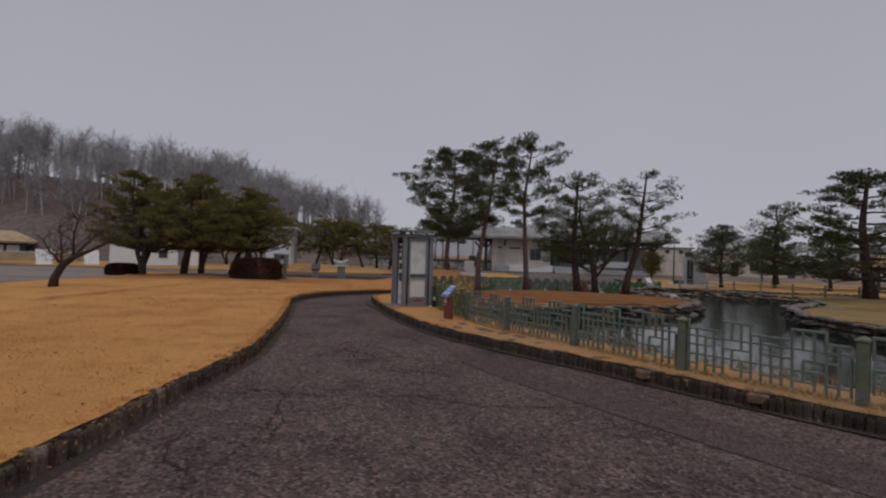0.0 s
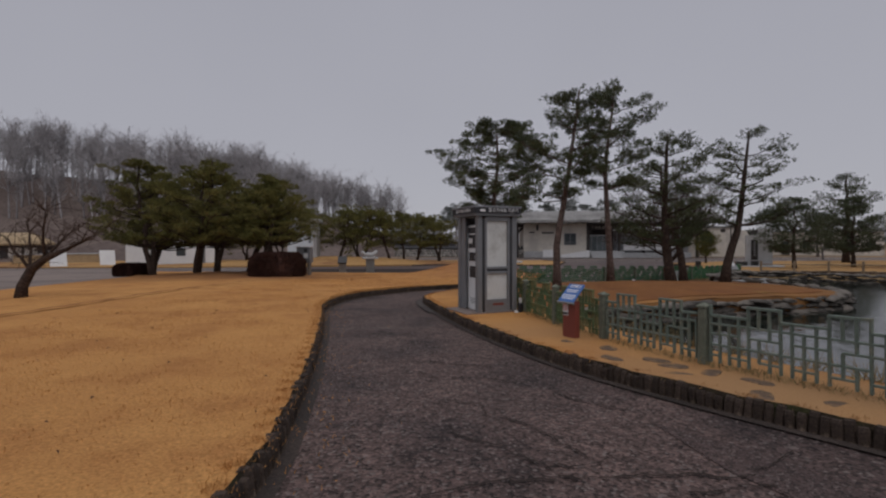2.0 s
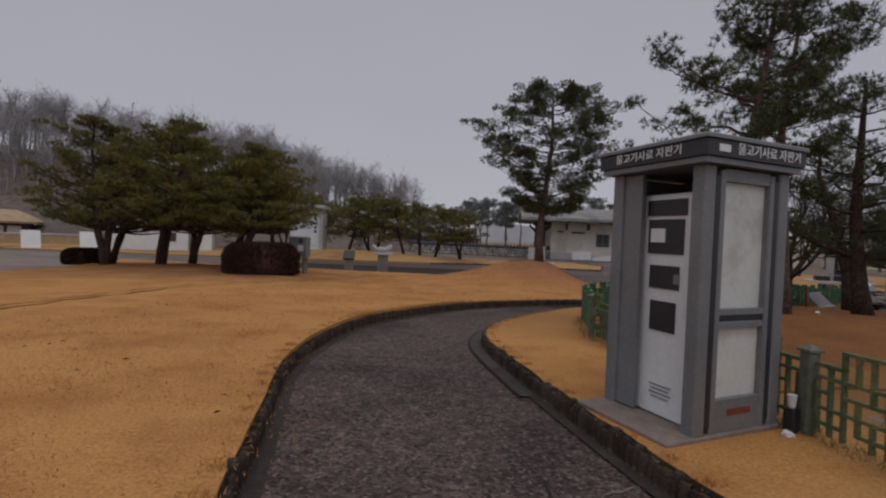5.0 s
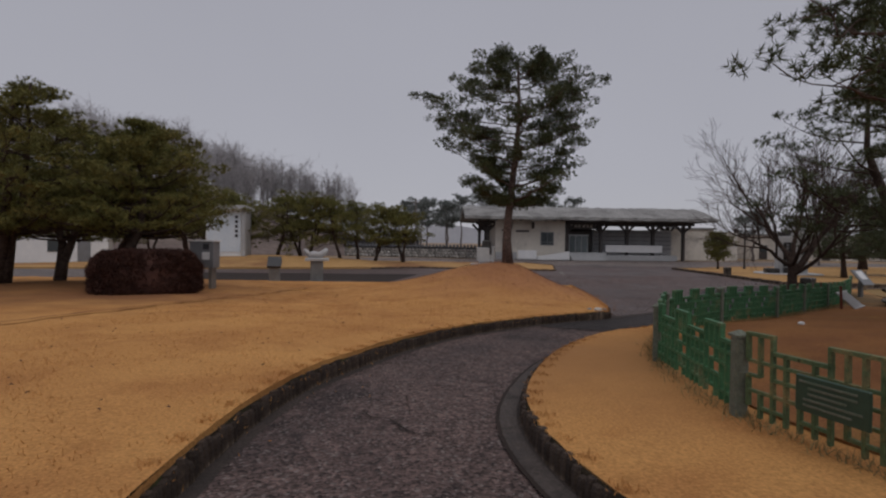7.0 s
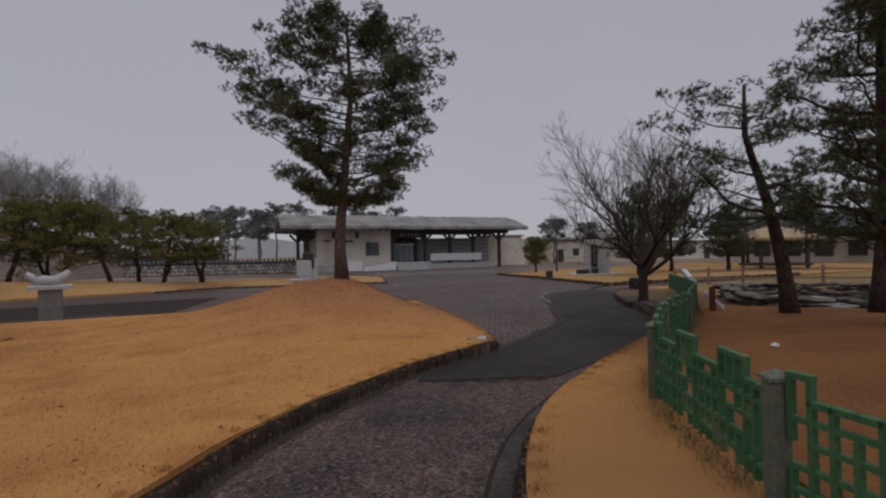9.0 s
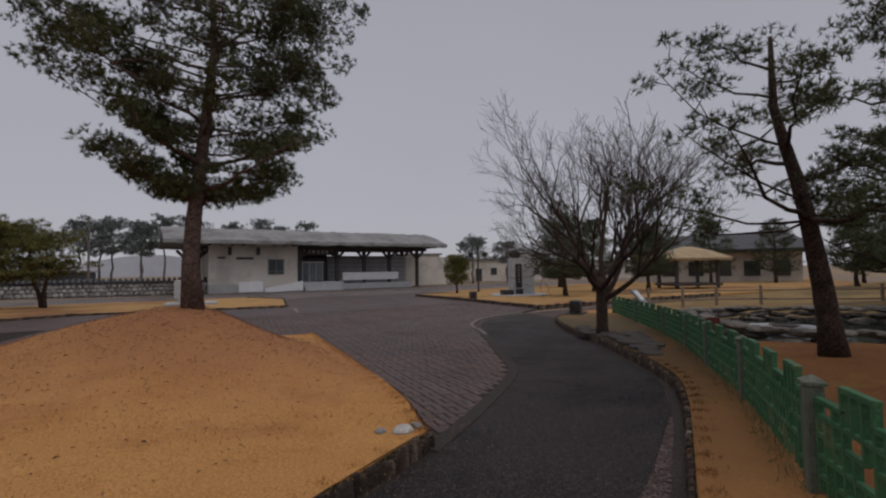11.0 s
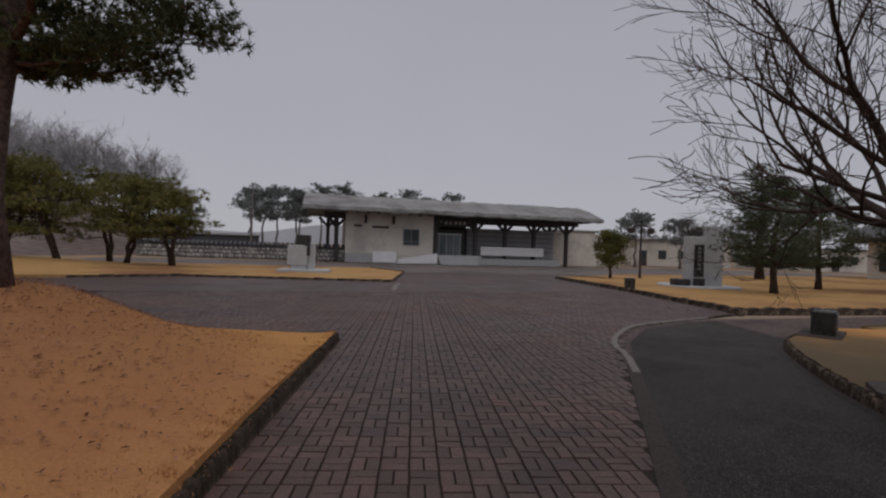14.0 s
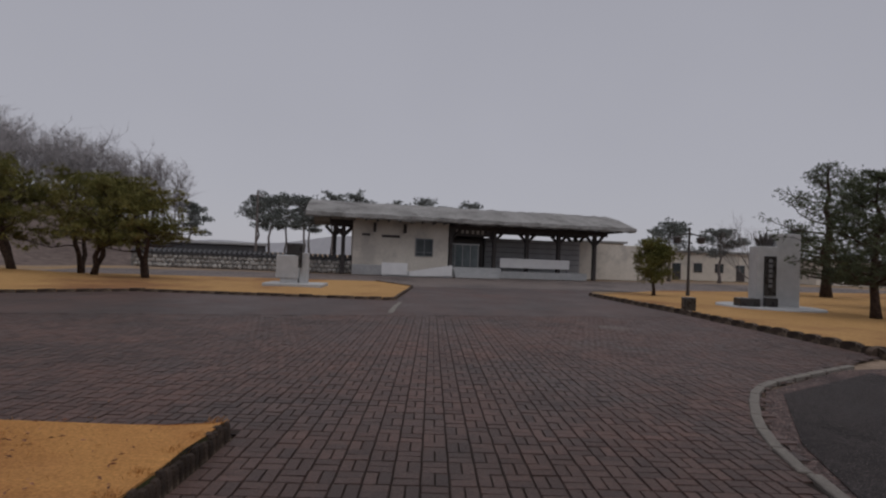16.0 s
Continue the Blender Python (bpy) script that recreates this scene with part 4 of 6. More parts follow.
post0 = fence_post()
for k, (a, b) in enumerate(zip(FENCE, FENCE[1:])):
    ang = math.degrees(math.atan2(b[1] - a[1], b[0] - a[0]))
    m = pose(a[0], a[1], bank_z(*a) - 0.02, 0, 0, ang)
    if k:
        copy_thing(post0, m)
    else:
        post0.matrix_basis = m
    length = round(math.hypot(b[0] - a[0], b[1] - a[1]), 2)
    z0, z1 = bank_z(*a), bank_z(*b)
    mm = pose(a[0], a[1], z0, 0, -math.degrees(math.atan2(z1 - z0, length)), ang) @ pose(0.09, 0, 0)
    p = fence_panel(length - 0.18, M_FENCE_FADED if a[1] < 11 else M_FENCE_RUST if a[1] < 17.5 else M_FENCE)
    p.matrix_basis = mm
copy_thing(post0, pose(FENCE[-1][0], FENCE[-1][1], bank_z(*FENCE[-1]) - 0.02, 0, 0, 45))

fs = thing("fence_sign", "dark green notice board fixed to the fence", "sign", at=pose(-0.86, 17.5, bank_z(-0.86, 17.5) + 0.20, 0, 0, -76))
Build().box((0, 0, 0.07), (0.46, 0.025, 0.25), 0, 0.008).obj("board", M_GREEN_SIGN, fs)
for i in range(5):
    Build().box((-0.02 + 0.03 * (i % 2), -0.016, 0.27 - i * 0.04), (0.36 - 0.06 * (i % 3), 0.006, 0.014)).obj("text_line", M_POST, fs)

# ---- feed vending booth ----


def letters(text, size, material, m, parent, name="lettering"):
    """Flat raised lettering with the built-in font, as a mesh."""
    cu = bpy.data.curves.new(name, "FONT")
    cu.body, cu.size, cu.extrude, cu.align_x, cu.align_y = text, size, 0.003, "CENTER", "CENTER"
    tmp = new(name, cu)
    me = bpy.data.meshes.new_from_object(tmp.evaluated_get(bpy.context.evaluated_depsgraph_get()))
    bpy.data.objects.remove(tmp)
    me.materials.clear()
    me.materials.append(material)
    ob = new(name, me)
    ob.parent = parent
    ob.matrix_basis = m
    return ob


def booth():
    """A booth 0.98 m square and 2.4 m high; local y = 0 is the glazed front, the machine faces local -x."""
    bz = bank_z(-0.7, 14.4)
    root = thing("vending_booth", "grey metal feed vending booth with frosted white panels", "vending booth", at=pose(-1.16, 14.13, bz, 0, 0, 26.7) @ Matrix.Diagonal((1, 1, 0.965, 1)))
    W, D = 0.98, 0.95
    Build().box((W / 2 - 0.14, D / 2, 0.0), (W + 0.30, D + 0.04, 0.035), 0, 0.008).obj("base_slab", M_LOT, root)
    for x, y in ((0.06, 0.06), (W - 0.06, 0.06), (W - 0.06, D - 0.06), (0.06, D - 0.06)):
        Build().box((x, y, 0.035), (0.12, 0.12, 2.13), 0, 0.012).obj("corner_post", M_GREY_METAL, root)
    for x in (0.15, W - 0.15):
        Build().box((x, 0.03, 0.09), (0.055, 0.05, 2.0), 0, 0.004).obj("dark_strip", M_DARK_METAL, root)
    for x in (0.205, W - 0.205):
        Build().box((x, 0.035, 0.035), (0.055, 0.06, 2.1), 0, 0.006).obj("door_stile", M_GREY_METAL, root)
    for z, h in ((0.035, 0.27), (0.88, 0.05), (0.985, 0.05), (2.05, 0.10)):
        Build().box((W / 2, 0.037, z), (W - 0.46, 0.05, h), 0, 0.004).obj("door_rail", M_GREY_METAL, root)
    Build().box((W / 2, 0.045, 0.93), (W - 0.47, 0.04, 0.055)).obj("door_slot", M_DARK_METAL, root)
    Build().box((W / 2, 0.06, 0.305), (W - 0.46, 0.012, 0.575)).obj("lower_panel", M_WHITE_PANEL, root)
    Build().box((W / 2, 0.06, 1.035), (W - 0.46, 0.012, 1.015)).obj("upper_panel", M_WHITE_PANEL, root)
    Build().box((W / 2 + 0.02, 0.008, 0.17), (0.27, 0.004, 0.05)).obj("red_label", M_RED, root)
    Build().box((W - 0.03, D / 2, 0.05), (0.03, D - 0.24, 2.1)).obj("side_panel", M_GREY_METAL, root)
    Build().box((W / 2, D - 0.03, 0.05), (W - 0.24, 0.03, 2.1)).obj("back_panel", M_GREY_METAL, root)
    Build().box((0.05, D - 0.2, 0.05), (0.04, 0.24, 2.1)).obj("side_panel", M_GREY_METAL, root)
    Build().box((W / 2 - 0.02, D / 2, 2.165), (W + 0.12, D + 0.12, 0.05), 0, 0.01).obj("roof_slab", M_GREY_METAL, root)
    Build().box((W / 2 - 0.02, D / 2, 2.215), (W + 0.16, D + 0.16, 0.13), 0, 0.012).obj("fascia", M_DARK_METAL, root)
    Build().box((W / 2 - 0.02, D / 2, 2.345), (W + 0.19, D + 0.19, 0.035), 0, 0.01).obj("roof_cap", M_GREY_METAL, root)
    letters("물고기사료 자판기", 0.098, M_TEXT_WHITE, pose(W / 2 + 0.10, -0.083, 2.28, 90, 0, 0), root)
    letters("물고기사료 자판기", 0.09, M_TEXT_WHITE, pose(-0.103, D / 2, 2.28, 90, 0, -90), root)
    Build().box((0.08, -0.082, 2.25), (0.12, 0.006, 0.055), 0, 0.002).obj("fish_emblem", M_TEXT_WHITE, root)
    # the machine inside
    mach = Build().box((0.42, D / 2 - 0.06, 0.05), (0.62, 0.60, 1.92), 0, 0.02).obj("machine_body", M_WHITE, root)
    for z, h, w, y in ((1.45, 0.30, 0.36, 0.43), (1.15, 0.20, 0.30, 0.43), (0.78, 0.26, 0.26, 0.43), (1.78, 0.14, 0.40, 0.43)):
        Build().box((0.105, y, z), (0.012, w, h), 0, 0.004).obj("dark_window", M_DARK_METAL, mach)
    Build().box((0.095, 0.50, 1.55), (0.012, 0.15, 0.12), 0, 0.002).obj("notice", M_WHITE, mach)
    Build().box((0.097, 0.30, 1.2), (0.012, 0.05, 0.08), 0, 0.002).obj("coin_slot", M_GREY_METAL, mach)
    for i in range(4):
        Build().box((0.106, 0.42, 0.30 - i * 0.035), (0.006, 0.22 - 0.04 * (i % 2), 0.012)).obj("text_line", M_GREY_METAL, mach)


booth()
cup = thing("paper_cup_dispenser", "small white cup holder on a black stand beside the booth", "cup holder", at=pose(-0.22, 14.5, bank_z(-0.22, 14.5), 0, 0, 26))
Build().box((0, 0, 0), (0.09, 0.09, 0.20), 0, 0.01).obj("stand", M_DARK_METAL, cup)
Build().tube([(0, 0, 0.20), (0, 0, 0.30)], [0.026, 0.036], 12).obj("cup", M_WHITE, cup)
litter = thing("crumpled_paper", "crumpled white paper lying on the grass", "litter", at=pose(-0.32, 14.38, bank_z(-0.3, 14.4)))
bmx = bmesh.new()
bmesh.ops.create_icosphere(bmx, subdivisions=2, radius=0.05)
for v in bmx.verts:
    v.co *= 0.7 + 0.5 * noise.random()
    v.co.z = v.co.z * 0.6 + 0.02
mb = bpy.data.meshes.new("paper")
bmx.to_mesh(mb)
mb.materials.append(M_WHITE)
new("paper", mb).parent = litter
for x, y in ((3.2, 22.4), (4.6, 21.2)):
    copy_thing(litter, pose(x, y, bank_z(x, y) + 0.03, 0, 0, 40 * x))

# ---- warning sign on the verge ----
ws = thing("warning_sign", "blue sloping notice board on a red-brown pedestal", "sign", at=pose(0.17, 11.38, bank_z(0.17, 11.38), 0, 0, -56) @ Matrix.Diagonal((0.76, 0.9, 0.98, 1)))
Build().rings([[(x, y, z) for x, y in ((-0.16, -0.05), (0.16, -0.05), (0.16, 0.06), (-0.16, 0.06))] for z in (-0.05, 0.58)]).obj("pedestal", M_RED, ws)
tilt = pose(0, 0.02, 0.69, 42, 0, 0)
Build().box((0, 0, -0.012), (0.45, 0.03, 0.03), 0, 0.004).obj("frame_lip", M_GREY_METAL, ws).matrix_basis = tilt @ pose(0, -0.2, 0)
board = Build().box((0, 0, 0), (0.40, 0.38, 0.02), 0, 0.006).obj("board", M_BLUE, ws)
board.matrix_basis = tilt
letters("위험해요!", 0.075, M_TEXT_WHITE, pose(0.01, 0.13, 0.0215), board)
for i, w in enumerate((0.30, 0.26, 0.02, 0.33, 0.34, 0.30)):
    if w > 0.1:
        Build().box((0, 0.055 - i * 0.036, 0.0205), (w, 0.016, 0.002)).obj("text_line", M_TEXT_WHITE, board)
ns = Build().box((-0.085, -0.054, 0.35), (0.14, 0.006, 0.21), 0, 0.002).obj("no_smoking_plate", M_WHITE, ws)
bmr = Build()
bmr.tube([(-0.085 + 0.048 * math.cos(a), -0.06, 0.48 + 0.048 * math.sin(a)) for a in np.linspace(0, math.tau, 20)], [0.006] * 20, 5)
bmr.tube([(-0.12, -0.06, 0.515), (-0.05, -0.06, 0.445)], [0.006, 0.006], 5)
bmr.obj("prohibition_ring", M_TEXT_RED, ns)
Build().box((-0.085, -0.06, 0.363), (0.13, 0.004, 0.035)).obj("caption_bar", M_DARK_METAL, ns)

# ---- main hall ----
HB = -1.1


def hall():
    H = pose(17.9, 79.1, HB, 0, 0, -3) @ Matrix.Diagonal((0.915, 1, 0.99, 1))
    root = thing("exhibition_hall", "long low cream hall with a grey roof and dark posts", "building", at=H)
    Build().box((-5.3, 5, 0), (10.6, 10, 5.7), 0, 0.03).obj("wall", M_CREAM, root)
    Build().box((2.8, 7.2, 0), (5.6, 5.6, 5.6)).obj("inner_wall", M_WOOD_DARK, root)
    Build().box((12.0, 4.2, 0), (12.8, 0.4, 4.4)).obj("back_wall", M_GREY_WALL, root)
    for z in (1.6, 2.2, 2.8, 3.4, 4.0):
        Build().box((12.0, 3.97, z), (12.6, 0.03, 0.05)).obj("wall_board", M_GUTTER, root)
    Build().box((12.0, 8, 0), (12.8, 7, 3.6)).obj("rear_wall", M_CREAM, root)
    Build().box((24.0, 6.4, 0), (11.0, 4.0, 4.3), 0, 0.03).obj("annex_wall", M_CREAM, root)
    Build().box((3.0, 1.2, 0), (6.2, 3.6, 1.05), 0, 0.03).obj("plinth", M_GRANITE, root)
    Build().box((11.6, 1.4, 0), (11.0, 3.0, 0.75), 0, 0.03).obj("plinth", M_GRANITE, root)
    for k in range(4):
        Build().box((3.0, -0.75 - 0.3 * k, 0), (5.0, 0.3, 0.84 - 0.21 * k)).obj("step", M_GRANITE, root)
    # ramp and its white barrier
    Build().add([(-7.5, -2.4, 0), (0, -2.4, 0), (0, -0.4, 0), (-7.5, -0.4, 0), (-7.5, -2.4, 0.1), (0, -2.4, 1.0), (0, -0.4, 1.0), (-7.5, -0.4, 0.1)], [(0, 1, 5, 4), (1, 2, 6, 5), (2, 3, 7, 6), (4, 5, 6, 7), (3, 0, 4, 7)]).obj("ramp", M_GRANITE, root)
    Build().box((-9.0, -0.5, 0), (3.2, 0.3, 1.0), 0, 0.02).obj("plinth", M_GREY_WALL, root)
    # window and slits
    w = Build().box((-2.75, -0.06, 2.0), (2.0, 0.10, 1.85), 0, 0.01).obj("window", M_GREY_METAL, root)
    for x in (-3.22, -2.28):
        Build().box((x, -0.13, 2.45), (0.84, 0.03, 1.3)).obj("pane", M_GLASS, w)
        Build().box((x, -0.13, 2.1), (0.84, 0.03, 0.28)).obj("pane", M_GLASS, w)
    Build().box((-9.2, -0.03, 3.9), (0.9, 0.08, 0.22)).obj("slit_window", M_WOOD_DARK, root)
    Build().box((-6.5, -0.03, 3.8), (2.0, 0.08, 0.26)).obj("slit_window", M_WOOD_DARK, root)
    # entrance
    e = Build().box((2.6, 2.6, 1.05), (4.6, 0.2, 3.0), 0, 0.02).obj("entrance_frame", M_WOOD_DARK, root)
    for i in range(4):
        Build().box((1.0 + i * 0.95, 2.46, 1.1), (0.85, 0.06, 2.35)).obj("glass_door", M_GLASS_PALE, e)
        Build().box((1.43 + i * 0.95, 2.42, 1.1), (0.07, 0.05, 2.4)).obj("mullion", M_WHITE, e)
    Build().box((2.45, 2.40, 3.45), (4.0, 0.06, 0.12)).obj("transom", M_WHITE, e)
    Build().box((2.9, 0.5, 4.35), (5.4, 0.25, 0.9), 0, 0.02).obj("name_board", M_WOOD_DARK, root)
    nb = thing("name_glyph_row", "row of pale carved characters over the entrance", "sign")
    nb.matrix_basis = H
    for i in range(7):
        x = 1.1 + i * 0.58 + (0.1 if i > 2 else 0)
        g = Build().box((x, 0.35, 4.62), (0.32, 0.05, 0.06))
        g.box((x - 0.1, 0.35, 4.68), (0.06, 0.05, 0.24)).box((x + 0.08, 0.35, 4.7), (0.06, 0.05, 0.2)).box((x, 0.35, 4.88), (0.3, 0.05, 0.05))
        g.obj("glyph", M_CREAM, nb)
    # posts with brackets
    for x, y in ((0.35, 0.3), (5.5, 0.3), (9.6, 0.5), (13.6, 0.5), (18.3, 0.5), (-11.6, 0.6), (-12.6, 4.0), (-11.6, 4.0), (18.3, 5.0)):
        p = Build().box((x, y, 0), (0.42, 0.42, 5.0), 0, 0.03).obj("post", M_WOOD_DARK, root)
        for s in (-1, 1):
            Build().tube([(x, y, 3.9), (x + s * 0.5, y, 4.35), (x + s * 1.1, y, 4.95)], [0.16, 0.17, 0.2], 6).obj("bracket", M_WOOD_DARK, p)
    Build().box((3.4, 0.4, 4.95), (33.0, 0.35, 0.45), 0, 0.03).obj("beam", M_WOOD_DARK, root)
    Build().box((3.4, 5.0, 4.95), (33.0, 0.35, 0.45), 0, 0.03).obj("beam", M_WOOD_DARK, root)
    for i in range(28):
        Build().box((-13.0 + i * 1.24, 2.2, 5.36), (0.16, 8.0, 0.16)).obj("rafter", M_WOOD_DARK, root)
    for x in (-8.3, -5.0):
        Build().box((x, -0.4, 4.3), (0.28, 0.8, 0.9), 0, 0.03).obj("corbel", M_WOOD_DARK, root)
    # thatched roof: thick slopes with an uneven edge
    prof = [(-2.6, 5.35), (-2.75, 5.5), (-2.7, 5.85), (0.5, 6.9), (3.6, 7.6), (6.5, 7.0), (11.0, 5.7), (11.0, 5.4), (3.6, 7.0)]
    rng = np.random.default_rng(3)
    rings = []
    for i in range(49):
        x = -15.4 + i * 37.0 / 48
        rings.append([(x + rng.uniform(-0.05, 0.05), y + rng.uniform(-0.07, 0.07), z + rng.uniform(-0.06, 0.06)) for y, z in prof])
    Build().rings(rings).obj("roof", M_ROOF, root, smooth=False)
    b1 = thing("banner", "white cloth banner along the ramp", "banner", at=H)
    Build().add([(-7.6, -2.5, 0.15), (-4.9, -2.5, 0.15), (-4.9, -2.5, 1.3), (-7.6, -2.5, 1.3), (-7.6, -2.46, 0.15), (-4.9, -2.46, 0.15), (-4.9, -2.46, 1.3), (-7.6, -2.46, 1.3)], [(0, 1, 2, 3), (7, 6, 5, 4), (0, 4, 5, 1), (3, 2, 6, 7), (0, 3, 7, 4), (1, 5, 6, 2)]).obj("cloth", M_BANNER, b1)
    Build().add([(-4.7, -2.5, 0.05), (-0.1, -2.5, 0.15), (-0.1, -2.5, 1.25), (-4.7, -2.5, 0.5), (-4.7, -2.46, 0.05), (-0.1, -2.46, 0.15), (-0.1, -2.46, 1.25), (-4.7, -2.46, 0.5)], [(0, 1, 2, 3), (7, 6, 5, 4), (0, 4, 5, 1), (3, 2, 6, 7), (0, 3, 7, 4), (1, 5, 6, 2)]).obj("cloth", M_BANNER, b1)
    b2 = thing("banner", "long white banner hung on the terrace rail", "banner", at=H)
    Build().box((10.4, -0.2, 1.15), (8.6, 0.06, 1.0), 0, 0.01).obj("cloth", M_BANNER, b2)
    for x in (6.4, 14.4):
        Build().box((x, -0.12, 0.7), (0.08, 0.08, 1.5)).obj("pole", M_GREY_METAL, b2)


M_GREY_WALL = node_mat("grey_plank_wall", (0.32, 0.32, 0.325), (0.42, 0.42, 0.425), 0.8, 0.8, 0.3, 10.0, 0.2)
M_GLASS_PALE = node_mat("door_glass", (0.16, 0.20, 0.215), (0.28, 0.32, 0.33), 0.8, 0.12, 0.0, 4.0, 0.2)
hall()

# stone wall with a tiled cap, west of the hall
sw = thing("stone_wall", "low rubble stone wall with dark roof tiles on top", "wall", at=pose(8.3, 80.6, HB, 0, 0, 166))
Build().box((11, 0, 0), (22, 0.5, 1.35)).obj("core", M_STONE_GREY, sw)
STONE_MESHES = []


def stone_mesh(seed, flat=0.7):
    rng = np.random.default_rng(seed)
    bm = bmesh.new()
    bmesh.ops.create_icosphere(bm, subdivisions=2, radius=0.5)
    ax = rng.normal(0, 1, (7, 3))
    ax /= np.linalg.norm(ax, axis=1)[:, None]
    for v in bm.verts:
        for a in ax:
            d = v.co.dot(Vector(a)) - 0.36
            if d > 0:
                v.co -= Vector(a) * d * 0.85
        v.co.z *= flat
        v.co += Vector(rng.normal(0, 0.012, 3))
    me = bpy.data.meshes.new("stone")
    bm.to_mesh(me)
    me.materials.append(M_STONE)
    return me


for k in range(8):
    STONE_MESHES.append(stone_mesh(k + 5))
M_WALLSTONE = node_mat("pale_wall_stone", (0.30, 0.285, 0.265), (0.42, 0.40, 0.375), 1.0, 0.9, 0.5, 8.0, 0.3, obj_random=0.35)
WALL_STONES = []
for me in STONE_MESHES[:4]:
    c = me.copy()
    c.materials.clear()
    c.materials.append(M_WALLSTONE)
    WALL_STONES.append(c)
for k, (x, y, q) in enumerate(((1.2, 26.42, 0.24), (1.02, 26.55, 0.15), (1.4, 26.48, 0.14))):
    ts = tagged(new("kerb_rubble", WALL_STONES[k]), "pale broken stone lying at the tip of the mound", "stone", "broken stones at the mound")
    ts.matrix_basis = pose(x, y, lawn_z(x, y) + 0.02, 8 * k, 0, 50 * k) @ Matrix.Diagonal((q, q * 0.8, q * 0.7, 1))
for i in range(44):
    for j in range(3):
        ob = new("stone", WALL_STONES[(i * 3 + j) % 4])
        ob.parent = sw
        ob.matrix_basis = pose(0.25 + i * 0.495 + (j % 2) * 0.22, 0.25, 0.22 + j * 0.42, RNG.uniform(0, 30), 0, RNG.uniform(0, 360)) @ Matrix.Diagonal((0.64, 0.42, 0.72, 1))
for i in range(44):
    Build().tube([(0.25 + i * 0.5, -0.5, 1.42), (0.25 + i * 0.5, 0, 1.72), (0.25 + i * 0.5, 0.5, 1.42)], [0.16, 0.17, 0.16], 6).obj("cap_tile", M_DARK_ROOF, sw)
Build().box((11, 0, 1.33), (22.2, 1.0, 0.16)).obj("cap_bed", M_DARK_ROOF, sw)

# ---- monuments ----
mw = thing("stone_monument", "grey granite monument with a black stone block", "monument", at=pose(3.5, 59.4, gz(59.4) + 0.1, 0, 0, -12) @ Matrix.Diagonal((0.85, 0.85, 1.08, 1)))
Build().box((0.4, 0, 0), (3.7, 2.2, 0.16), 0, 0.03).obj("base", M_GRANITE, mw)
Build().box((0, 0, 0.16), (1.1, 0.8, 0.55), 0, 0.03).obj("foot", M_GRANITE, mw)
Build().box((-0.1, 0, 0.42), (1.45, 0.95, 1.15), 0, 0.04).obj("body", M_GRANITE, mw)
Build().box((0.25, 0.1, 1.57), (1.0, 0.7, 0.62), 0, 0.05).obj("cap_block", M_BLACK_STONE, mw)
Build().box((0.85, 0.1, 0.16), (0.5, 0.6, 1.55), 0, 0.03).obj("side_slab", M_GRANITE, mw)
Build().box((0.62, -0.44, 0.95), (0.42, 0.06, 0.8), 0, 0.01).obj("black_panel", M_BLACK_STONE, mw)
me_ = thing("stone_monument", "tall pale granite monument with a black inscribed panel", "monument", at=pose(26.2, 50.1, gz(50) + 0.06, 0, 0, -17) @ Matrix.Scale(0.86, 4))
Build().tube([(0, 0, -0.1), (0, 0, 0.14)], [2.7, 2.6], 32).obj("base", M_GRANITE, me_)
Build().box((0.85, 0.1, 0.14), (1.35, 0.7, 4.1), 0, 0.03).obj("tall_slab", M_GRANITE, me_)
Build().box((-0.35, 0.0, 0.14), (1.15, 0.8, 3.35), 0, 0.03).obj("short_slab", M_GRANITE, me_)
pnl = Build().box((-0.22, -0.42, 0.75), (0.66, 0.06, 2.2), 0, 0.01).obj("black_panel", M_BLACK_STONE, me_)
for i in range(6):
    Build().box((-0.22, -0.455, 2.6 - i * 0.28), (0.2, 0.01, 0.18)).obj("glyph", M_GREY_METAL, pnl)
Build().box((-1.5, -0.5, 0.14), (1.1, 0.7, 0.45), 0, 0.04).obj("black_block", M_BLACK_STONE, me_)
Build().box((-0.2, -0.45, 0.14), (0.7, 0.3, 0.5), 0, 0.03).obj("black_block", M_BLACK_STONE, me_)
for a, l, x in ((-35, 0.55, -0.55), (-12, 0.75, -0.42), (8, 0.9, -0.33), (28, 0.7, -0.22), (48, 0.5, -0.12)):
    Build().tube([(x, 0, 3.45), (x + 0.5 * l * math.sin(radians(a)), 0, 3.5 + 0.55 * l), (x + l * math.sin(radians(a)) * 1.1, 0, 3.5 + l * 0.95)], [0.10, 0.13, 0.01], 6).obj("leaf_ornament", M_WOOD_DARK, me_)

